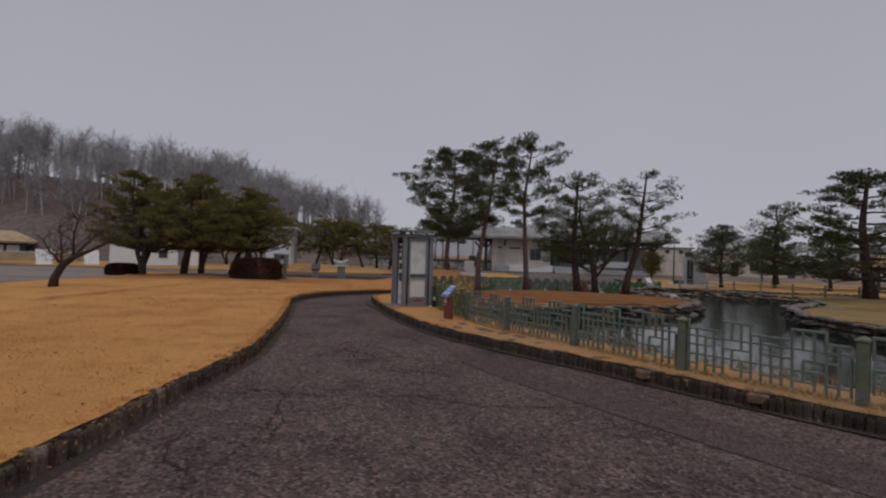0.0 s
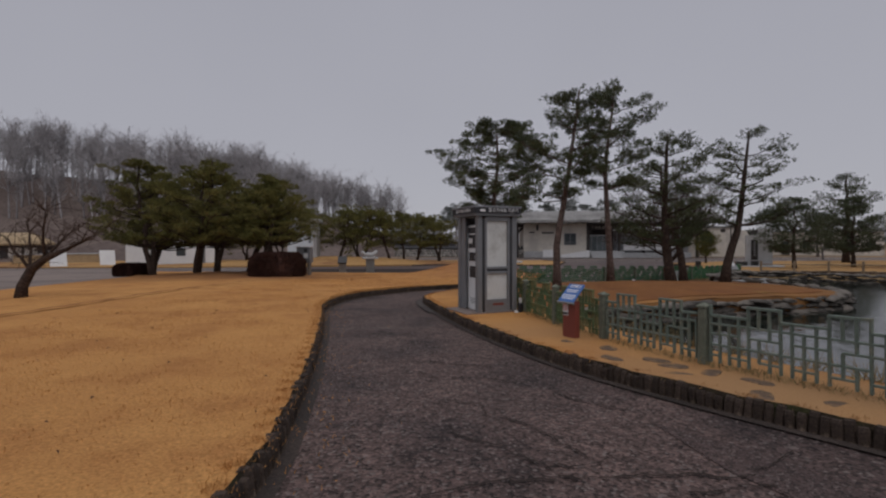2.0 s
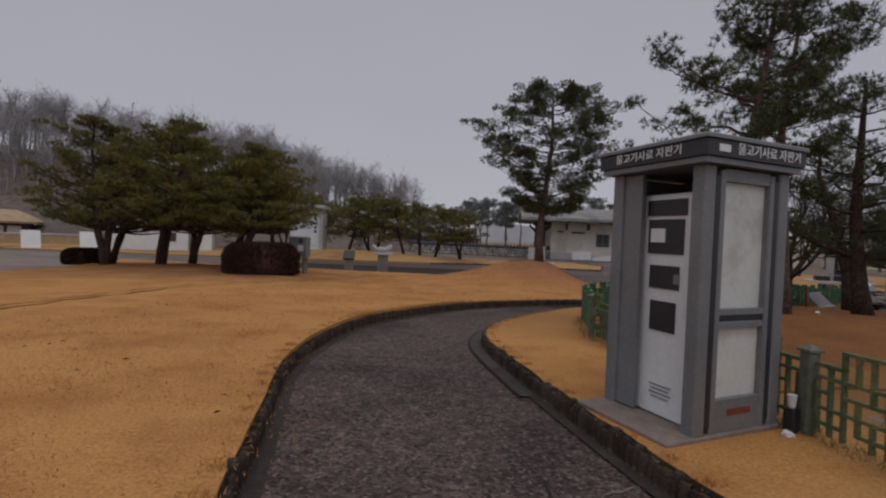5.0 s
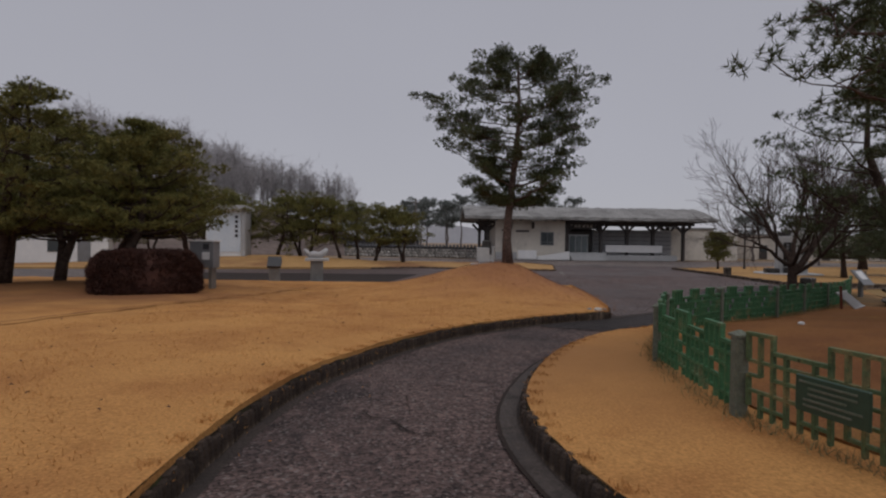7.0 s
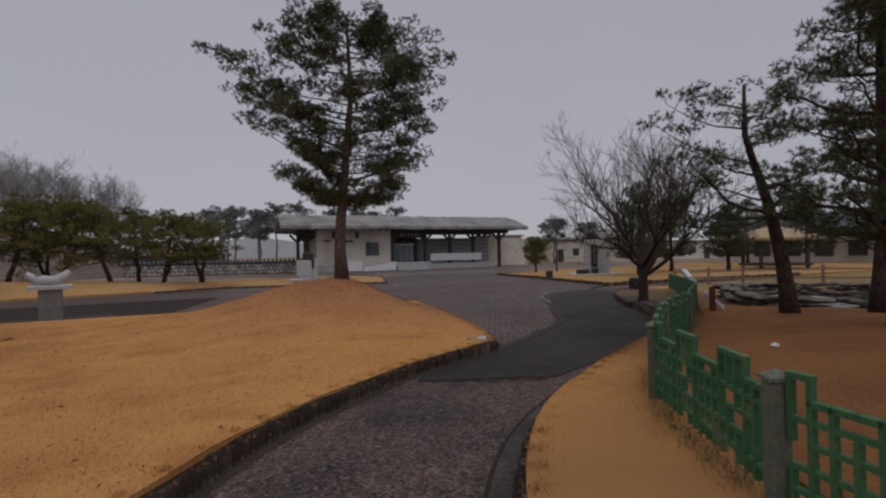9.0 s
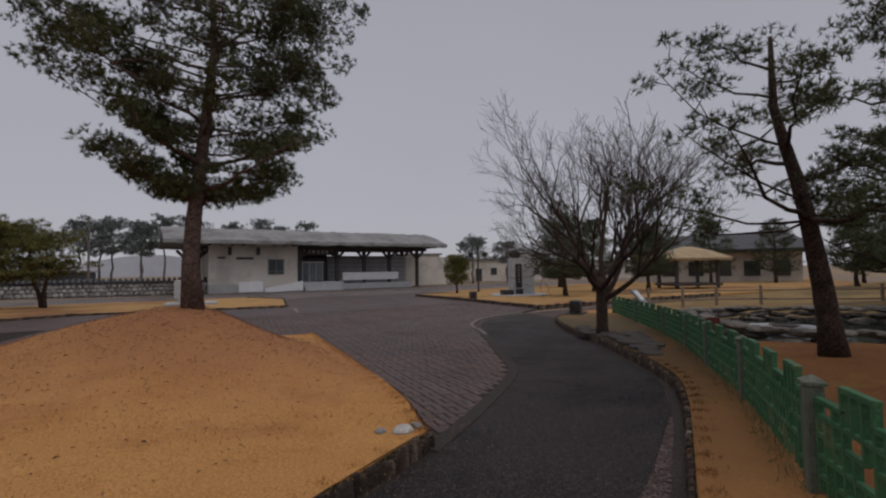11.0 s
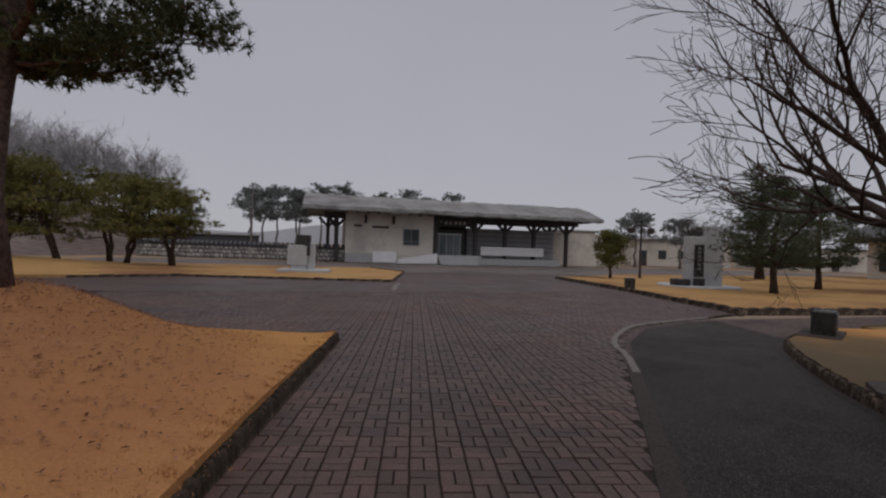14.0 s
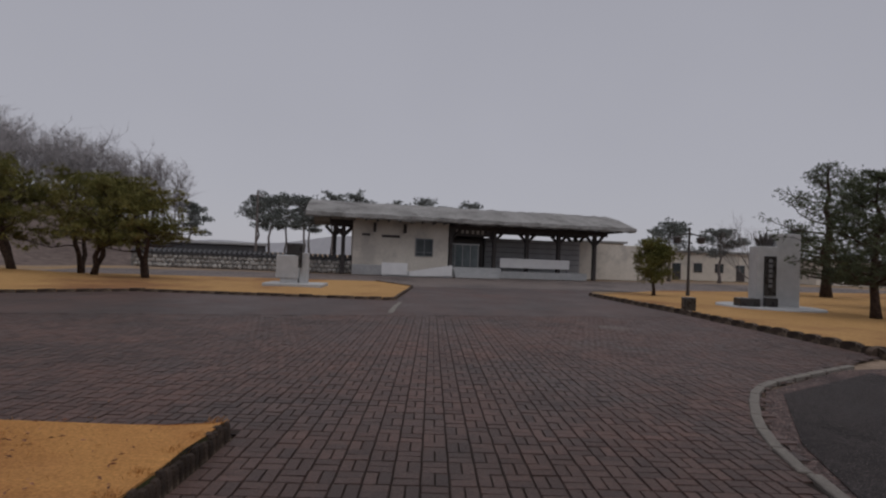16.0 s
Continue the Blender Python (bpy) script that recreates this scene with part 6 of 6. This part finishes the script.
# small bare shrub at the west edge
def crooked_tree(x, y):
    """A low old fruit tree: a bent trunk, two limbs and a wide head of thin twigs."""
    rng = np.random.default_rng(21)
    root = thing("bare_tree", "low crooked bare fruit tree with a bent dark trunk", "tree", at=pose(x, y, lawn_z(x, y)))
    trunk = [Vector(p) for p in ((0, 0, -0.15), (0.06, 0, 0.3), (0.28, 0.05, 0.75), (0.62, 0.1, 1.05), (1.25, 0.1, 1.3))]
    Build().tube(trunk, [0.17, 0.13, 0.12, 0.10, 0.05], 10).obj("trunk", M_BARK, root, smooth=True)
    twigs = Build()
    for start, d, l in ((trunk[2], (-0.5, 0.1, 1.0), 1.5), (trunk[3], (0.2, -0.3, 1.0), 1.4), (trunk[3], (0.3, 0.5, 0.9), 1.2), (trunk[4], (0.8, 0.1, 0.6), 0.8), (trunk[2], (-0.9, -0.2, 0.7), 1.2)):
        limb = wander(start, d, l, 5, 0.14, rng, 0.02)
        Build().tube(limb, [0.05 - 0.007 * q for q in range(6)], 7).obj("limb", M_BARK, root, smooth=True)
        for _ in range(16):
            p = limb[int(rng.integers(1, 6))]
            sub = wander(p, (rng.normal(0, 0.8), rng.normal(0, 0.8), rng.uniform(0.1, 0.9)), rng.uniform(0.4, 0.9), 4, 0.2, rng, 0.02)
            twigs.tube(sub, [0.012, 0.010, 0.008, 0.006, 0.004], 4, False)
            for _ in range(5):
                twigs.tube(wander(sub[int(rng.integers(1, 5))], rng.normal(0, 1, 3) + np.array((0, 0, 0.4)), rng.uniform(0.15, 0.4), 2, 0.2, rng), [0.006, 0.005, 0.003], 3, False)
    twigs.obj("fine_branching", M_BARK_BARE, root)["kind"] = "stuff"


crooked_tree(-13.4, 16.4)
# far trees wear the paler set, haze being part of its colour
bare_tree("bare_tree", 47, 70, gz(70), 7.0, 1.0, 22, "slender leafless tree paled by haze in its colour", trunk_r=0.12, depth=4, mat=M_BARK_HAZED)
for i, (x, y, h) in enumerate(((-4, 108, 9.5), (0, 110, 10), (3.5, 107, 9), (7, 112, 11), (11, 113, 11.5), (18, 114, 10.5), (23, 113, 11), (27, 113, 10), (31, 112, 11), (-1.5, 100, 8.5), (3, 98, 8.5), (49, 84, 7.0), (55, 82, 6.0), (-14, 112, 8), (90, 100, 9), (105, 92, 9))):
    pine("pine_tree", x, y, HB, h, 2.9, h * 0.55, 120 + i, "tall pine behind the hall, haze put into its colour", "pines behind the hall", trunk_r=0.2, boughs=16, per=90, blade=(0.4, 0.04), clump=0.85, mats=(M_BARK_HAZED, M_NEEDLE_HAZED), pads=5, near=False)
# the pole takes the same haze-paled bark colour
up = thing("utility_pole", "thin grey utility pole beyond the wall", "pole", at=pose(-2.6, 95, HB))
Build().tube([(0, 0, 0), (0, 0, 9.5)], [0.16, 0.1], 8).obj("pole", M_BARK_HAZED, up)
Build().tube([(-0.8, 0, 8.8), (0.8, 0, 8.8)], [0.06, 0.06], 5).obj("crossarm", M_BARK_HAZED, up)
dk = thing("dark_hoarding", "long dark low building behind the wall", "building", at=pose(-10, 100, HB, 0, 0, 4))
Build().box((0, 0, 0), (16, 4, 2.6), 0, 0.05).obj("wall", M_DARK_ROOF, dk)
Build().box((0, 0, 2.6), (16.4, 4.6, 0.3), 0, 0.05).obj("roof", M_GREY_WALL, dk)

# ---- hill with bare woods ----
RIDGE = [(-12, 146, 0), (-28, 131, 1.0), (-38, 113, 8.0), (-52, 104, 12.0), (-72, 100, 14.0), (-95, 96, 16), (-130, 90, 17), (-180, 80, 16)]


def hill_z(x, y):
    best = -3.0
    for (x0, y0, h0), (x1, y1, h1) in zip(RIDGE, RIDGE[1:]):
        dx, dy = x1 - x0, y1 - y0
        t = min(1, max(0, ((x - x0) * dx + (y - y0) * dy) / (dx * dx + dy * dy)))
        d = math.hypot(x - x0 - t * dx, y - y0 - t * dy)
        best = max(best, (h0 + (h1 - h0) * t + 2.0) * math.exp(-(d / 24) ** 2) - 2.0)
    return best


hx, hy = np.meshgrid(np.arange(-240, 21, 5.0), np.arange(50, 191, 5.0))
hz = np.vectorize(hill_z)(hx, hy) + 0.4 * np.sin(hx * 0.31) * np.cos(hy * 0.27)
ii = np.arange(hx.size).reshape(hx.shape)
tagged(mesh_np("hill", np.stack([hx, hy, hz], -1).reshape(-1, 3), np.stack([ii[:-1, :-1], ii[:-1, 1:], ii[1:, 1:], ii[1:, :-1]], -1).reshape(-1, 4), M_HILL, smooth=True), "brown wooded hillside behind the park", "hill", kind="structure")


def woods():
    """Several hundred leafless trees on the hillside, joined."""
    rng = np.random.default_rng(44)
    V, F, o = [], [], 0
    def blade(p, q, r):
        nonlocal o
        d = q - p
        s = np.array((d[2] * 0 + 1.0, 0.25, 0.0)) if abs(d[2]) > 0.3 else np.array((0, 0.2, 1.0))
        s = np.cross(d, np.array((0.3, 1.0, 0.2)))
        s = s / (np.linalg.norm(s) + 1e-6) * r
        u = np.cross(d, s)
        u = u / (np.linalg.norm(u) + 1e-6) * r
        V.extend([p + s, p - s * 0.5 + u, p - s * 0.5 - u, q])
        F.extend([(o, o + 1, o + 3), (o + 1, o + 2, o + 3), (o + 2, o, o + 3)])
        o += 4
    for _ in range(500):
        k = rng.uniform(1.4, len(RIDGE) - 1.7)
        i = int(k)
        a, b = np.array(RIDGE[i]), np.array(RIDGE[i + 1])
        c = a + (b - a) * (k - i)
        off = rng.uniform(-22, 8)
        d = (b - a)[:2] / np.linalg.norm((b - a)[:2])
        x, y = c[0] - d[1] * -off, c[1] + d[0] * -off
        z = hill_z(x, y)
        h = rng.uniform(8, 12)
        base = np.array((x, y, z - 0.3))
        top = base + np.array((rng.normal(0, 0.6), rng.normal(0, 0.6), h))
        blade(base, top, 0.15)
        width = rng.uniform(0.75, 1.25)
        for _ in range(26):                               # boughs fan out into a rounded crown
            t = rng.uniform(0.30, 0.85)
            p = base + (top - base) * t
            l = h * rng.uniform(0.20, 0.36) * (1.15 - 0.5 * t)
            e = p + np.array((rng.normal(0, 0.5) * width, rng.normal(0, 0.5) * width, rng.uniform(0.45, 1.05))) * l
            blade(p, e, 0.055)
            for _ in range(6):
                q = p + (e - p) * rng.uniform(0.4, 1)
                blade(q, q + np.array((rng.normal(0, 0.5), rng.normal(0, 0.5), rng.uniform(0.3, 0.9))) * l * rng.uniform(0.35, 0.7), 0.026)
    ob = mesh_np("bare_woods", np.array(V), np.array(F), M_WOODS_HAZED)
    tagged(ob, "grey leafless woods on the hill, haze put into their colour", "woods", kind="stuff")


woods()
# far ridge, the haze mixed into its pale grey colour
fx = np.linspace(-420, 700, 60)
fz = 10 + 9 * np.sin(fx * 0.011 + 1.0) + 4 * np.sin(fx * 0.037)
tagged(Build().add([(float(x), 620 + 0.02 * float(x), -3) for x in fx] + [(float(x), 640, float(z)) for x, z in zip(fx, fz)], [(i, i + 1, 60 + i + 1, 60 + i) for i in range(59)]).obj("far_ridge", node_mat("far_hazy_ridge", (0.30, 0.30, 0.32), (0.34, 0.34, 0.36), 0.01, 1.0, 0.0, 0.1, 0.05, spec=0.0)), "far ridge, mist put into its pale colour", "hill", kind="structure")

# ---- small growth ----


def tufts(name, pts, n, length, width, material, label, zf, spread=0.2):
    rng = np.random.default_rng(len(pts) + n)
    pts = np.array(pts)[rng.integers(0, len(pts), n)] + rng.normal(0, spread, (n, 2))
    c = np.array([(x, y, zf(x, y)) for x, y in pts])
    out = rng.normal(0, 0.55, (n, 3)) + np.array((0, 0, 1.0))
    out /= np.linalg.norm(out, axis=1)[:, None]
    side = np.cross(out, rng.normal(0, 1, (n, 3)))
    side /= np.linalg.norm(side, axis=1)[:, None]
    l, w = (length * rng.uniform(0.4, 1.3, n))[:, None], width * rng.uniform(0.6, 1.2, n)[:, None]
    v = np.stack([c - side * w, c + side * w, c + out * l], 1).reshape(-1, 3)
    tagged(mesh_np(name, v, np.arange(n * 3).reshape(-1, 3), material), label, "grass", kind="stuff")


tufts("kerb_grass", [(x, y) for x, y in shift(EDGE_L, 0.11) + shift(EDGE_E, 0.11) if y > 0], 9000, 0.042, 0.004, M_GRASS, "dry grass hanging over the lawn kerb", lawn_z, 0.05)
tufts("verge_grass", [(x, y) for x, y in shift(EDGE_R, -0.11) if 2 < y < 27], 6500, 0.042, 0.004, M_GRASS, "dry grass hanging over the verge kerb", bank_z, 0.05)
tufts("fence_grass", [(x, y) for x, y in catmull(FENCE, 0.1) if y < 30], 9000, 0.10, 0.004, M_REED, "straggling dry grass along the foot of the fence", bank_z, 0.07)
tufts("pond_reeds", [(x, y) for x, y in POND_A if y < 15], 2200, 0.26, 0.006, M_REED, "dry reeds at the water's edge", bank_z, 0.1)
LAWN_PTS = [(x, y) for x in np.arange(-9, 3, 0.5) for y in np.arange(1, 37, 0.5) if bool(inside(LAWN, np.array(x), np.array(y)))]
tufts("lawn_grass", LAWN_PTS, 90000, 0.035, 0.004, M_GRASS, "short dry blades of the lawn", lawn_z, 0.35)

# fallen leaves
rng_l = np.random.default_rng(9)
lv, lf = [], []
for _ in range(450):
    x, y = LAWN_PTS[int(rng_l.integers(len(LAWN_PTS)))]
    x, y = x + rng_l.normal(0, 0.4), y + rng_l.normal(0, 0.4)
    if not inside(LAWN, np.array(x), np.array(y)):
        continue
    a, s = rng_l.uniform(0, math.tau), rng_l.uniform(0.015, 0.04)
    z = lawn_z(x, y) + 0.03
    o = len(lv)
    lv += [(x + s * math.cos(a), y + s * math.sin(a), z), (x - s * 0.4 * math.sin(a), y + s * 0.4 * math.cos(a), z + 0.015), (x - s * math.cos(a), y - s * math.sin(a), z + 0.005), (x + s * 0.4 * math.sin(a), y - s * 0.4 * math.cos(a), z + 0.02)]
    lf.append((o, o + 1, o + 2, o + 3))
tagged(Build().add(lv, lf).obj("fallen_leaves", M_HEDGE), "scattered dark fallen leaves on the lawn", "leaves", kind="stuff")

rng_m = np.random.default_rng(31)
mv, mf = [], []
for _ in range(5200):
    x, y = rng_m.normal(0.3, 1.7), rng_m.normal(33.2, 2.3)
    if not inside(LAWN, np.array(x), np.array(y)):
        continue
    a, s = rng_m.uniform(0, math.tau), rng_m.uniform(0.012, 0.034)
    z, o = lawn_z(x, y) + 0.028, len(mv)
    mv += [(x + s * math.cos(a), y + s * math.sin(a), z + rng_m.uniform(0, 0.02)), (x - s * 0.4 * math.sin(a), y + s * 0.4 * math.cos(a), z + 0.012), (x - s * math.cos(a), y - s * math.sin(a), z + 0.004), (x + s * 0.4 * math.sin(a), y - s * 0.4 * math.cos(a), z + 0.016)]
    mf.append((o, o + 1, o + 2, o + 3))
tagged(Build().add(mv, mf).obj("mound_litter", M_LITTER), "brown leaf litter scattered over the mound", "leaves", kind="stuff")


def crack(pts, width, material, label, seed):
    """A ragged crack line on the asphalt."""
    rng = np.random.default_rng(seed)
    line = [(x + rng.normal(0, 0.015), y + rng.normal(0, 0.02)) for x, y, _ in even(pts, 0.07)]
    w = width * rng.uniform(0.25, 1.2, len(line))
    n = len(line)
    v = [(x - ww * 0.5, y - ww, gz(y) + 0.016) for (x, y), ww in zip(line, w)] + [(x + ww * 0.5, y + ww, gz(y) + 0.016) for (x, y), ww in zip(line, w)]
    tagged(Build().add(v, [(i, i + 1, n + i + 1, n + i) for i in range(n - 1)]).obj("crack", material), label, "crack", kind="structure")


crack([(-1.9, 6.8), (-1.28, 7.1), (-0.64, 7.17), (0.04, 7.25), (0.33, 7.18), (0.93, 7.62)], 0.014, M_JOINT, "dark crack across the asphalt", 1)
crack([(-4.85, 16.86), (-4.15, 16.92), (-3.59, 16.87), (-3.21, 17.03), (-2.63, 17.16)], 0.014, M_JOINT, "dark crack across the asphalt", 2)
crack([(-3.9, 13.0), (-3.2, 13.15), (-2.5, 13.2), (-1.75, 13.65)], 0.018, M_WHITE_KERB, "pale filled crack across the path", 3)
crack([(-0.71, 24.81), (0.1, 24.3), (0.8, 23.95)], 0.03, M_JOINT, "ragged dark seam between old and new asphalt", 4)
crack([(-2.2, 5.4), (-1.2, 5.2), (-0.3, 5.35), (0.6, 5.0), (1.6, 5.1)], 0.012, M_JOINT, "dark crack across the asphalt", 5)
crack([(-1.6, 3.0), (-1.5, 4.2), (-1.7, 5.3), (-1.55, 6.5)], 0.010, M_JOINT, "dark crack along the asphalt", 6)
crack([(-2.6, 10.3), (-1.9, 10.4), (-1.2, 10.15), (-0.5, 10.3)], 0.012, M_JOINT, "dark crack across the asphalt", 7)

rng_c = np.random.default_rng(17)
for k in range(26):
    y = 2.5 + 20.5 * (k + rng_c.uniform(0, 1)) / 26
    left = min(EDGE_L, key=lambda q: abs(q[1] - y))[0] + 0.45
    right = min([q for q in EDGE_R if q[1] < 23], key=lambda q: abs(q[1] - y))[0] - 0.45
    right = min(right, left + 4.0)
    x, heading = rng_c.uniform(left, right), rng_c.uniform(0, math.tau)
    pts = [(x, y)]
    for _ in range(int(rng_c.integers(3, 8))):
        heading += rng_c.normal(0, 0.55)
        x, y = x + 0.28 * math.cos(heading), y + 0.28 * math.sin(heading)
        if left < x < right:
            pts.append((x, y))
    if len(pts) > 2:
        crack(pts, 0.011, M_JOINT, "short dark crack in the asphalt", 40 + k)

ln = [(x, y) for x, y, _ in even([(-10.6, 12.5), (-10.4, 17), (-10.1, 22.4), (-9.0, 28), (-7.5, 33.2)], 0.25)]
ln = [(x + 0.05 * math.sin(i * 1.7), y) for i, (x, y) in enumerate(ln)]
nn = len(ln)
tagged(Build().add([(x - 0.05 - 0.03 * math.sin(i), y, lawn_z(x, y) + 0.045) for i, (x, y) in enumerate(ln)] + [(x + 0.05, y, lawn_z(x, y) + 0.045) for x, y in ln], [(i, i + 1, nn + i + 1, nn + i) for i in range(nn - 1)]).obj("lawn_groove", M_SOIL), "narrow dark worn groove across the lawn", "groove", kind="structure")

# ---- brick plaza ----
AX = radians(-13.5)
PLAZA = [(2.3, 28.5), (1.95, 27.3), (1.75, 26.55), (2.9, 27.3), (4.84, 28.75), (7.0, 31.7), (9.15, 34.9), (10.2, 36.3), (11.6, 37.6), (14.7, 38.75), (17.2, 39.6), (18.0, 42.5), (19.4, 48.4), (20.4, 56.4), (24, 62), (10.8, 62), (8.3, 52.3), (-2.5, 54.8), (-6.4, 53.2), (-20, 50), (-20, 41), (-6, 38.1), (-2, 37.55), (2.0, 37.1), (4.25, 36.85), (3.3, 32.8), (2.85, 30.8)]
sheet("plaza_bed", PLAZA, lambda x, y: gz(y) + 0.004, M_JOINT, 1.5, "dark sandy bed between the pavers", "pavement")
ca, sa = math.cos(AX), math.sin(AX)
U = 0.23
us, vs_ = np.meshgrid(np.arange(-60, 160), np.arange(90, 250))
cx = (us * U) * ca - (vs_ * U) * sa
cy = (us * U) * sa + (vs_ * U) * ca
ok = inside(PLAZA, cx, cy)
pav = thing("pavement", "brown-grey brick pavers laid in a basket weave", "pavement", kind="structure")
PAVER = []
for turn in (0, 1):
    hw, hd = (U / 2 - 0.007, U / 4 - 0.006) if not turn else (U / 4 - 0.006, U / 2 - 0.007)
    b = Build()
    b.rings([[(-hw, -hd, -0.01), (hw, -hd, -0.01), (hw, hd, -0.01), (-hw, hd, -0.01)], [(-hw, -hd, 0.014), (hw, -hd, 0.014), (hw, hd, 0.014), (-hw, hd, 0.014)], [(-hw + 0.006, -hd + 0.006, 0.02), (hw - 0.006, -hd + 0.006, 0.02), (hw - 0.006, hd - 0.006, 0.02), (-hw + 0.006, hd - 0.006, 0.02)]])
    o = b.obj("paver", M_BRICK)
    PAVER.append(o.data)
    bpy.data.objects.remove(o)
single = 0
JV, JF = [], []
rng_p = np.random.default_rng(2)
for u, v, x, y in zip(us[ok], vs_[ok], cx[ok], cy[ok]):
    turn = (int(u) + int(v)) % 2
    near = 33.2 < y < 37.6 and 3.5 < x < 9
    if not near and y > 47:
        continue
    for s in (-1, 1):
        dx, dy = (0, s * U / 4) if not turn else (s * U / 4, 0)
        px, py = x + dx * ca - dy * sa, y + dx * sa + dy * ca
        dz = gz(py) + rng_p.uniform(-0.004, 0.004)
        if near and single < 300:
            ob = new("paver", PAVER[turn])
            ob.parent = pav
            ob.matrix_basis = pose(px, py, dz, rng_p.uniform(-1, 1), rng_p.uniform(-1, 1), -13.5)
            single += 1
        else:
            hw, hd = (U / 2 - 0.007, U / 4 - 0.006) if not turn else (U / 4 - 0.006, U / 2 - 0.007)
            o = len(JV)
            tx, ty = rng_p.uniform(-0.02, 0.02, 2)
            for q, z in ((1.0, 0.004), (0.94, 0.02)):
                for a, b2 in ((-1, -1), (1, -1), (1, 1), (-1, 1)):
                    lx, ly = a * hw * q, b2 * hd * q
                    JV.append((px + lx * ca - ly * sa, py + lx * sa + ly * ca, dz + z + lx * tx + ly * ty))
            JF += [(o + 4, o + 5, o + 6, o + 7)] + [(o + k, o + (k + 1) % 4, o + 4 + (k + 1) % 4, o + 4 + k) for k in range(4)]
Build().add(JV, JF).obj("pavers", M_BRICK, pav)["kind"] = "stuff"
far_plaza = [(-20, 47), (8, 47), (19, 47), (20.4, 56.4), (24, 62), (10.8, 62), (8.3, 52.3), (-2.5, 54.8), (-6.4, 53.2), (-20, 50)]
sheet("far_pavement", far_plaza, lambda x, y: gz(y) + 0.02, M_BRICK, 2.0, "worn brown paving before the hall", "pavement")

ribbon("road_mark", [(13.25, 44.5), (13.5, 44.25), (13.85, 43.9)], -0.12, 0.12, lambda x, y: gz(y) + 0.026, M_WHITE_KERB, "short worn white paint mark on the paving", "road mark")
ribbon("road_mark", [(7.35, 47.6), (7.8, 49.5), (8.35, 51.4)], -0.1, 0.1, lambda x, y: gz(y) + 0.03, M_WHITE_KERB, "worn pale line running to the island lawn", "road mark")

pk = thing("pale_kerb", "pale curved kerb strip between pavers and asphalt", "kerb", kind="structure")
for x, y, a in even(catmull([(8.4, 33.6), (8.95, 34.5), (9.4, 35.4), (10.2, 36.4), (11.6, 37.6), (13.2, 38.2), (14.9, 38.7)], 0.2), 0.6):
    Build().box((0, 0, -0.03), (0.57, 0.12, 0.075), 0, 0.01).obj("kerb_block", M_WHITE_KERB, pk).matrix_basis = pose(x, y, gz(y), 0, 0, a)
dk2 = thing("dark_kerb", "worn dark kerb strip between pavers and asphalt", "kerb", kind="structure")
for x, y, a in even(catmull([(1.65, 26.4), (2.9, 27.2), (4.84, 28.65), (6.0, 30.2), (7.2, 31.9), (8.4, 33.6)], 0.2), 0.6):
    Build().box((0, 0, -0.03), (0.57, 0.2, 0.06), 0, 0.01).obj("kerb_block", M_GUTTER, dk2).matrix_basis = pose(x, y, gz(y), 0, 0, a)
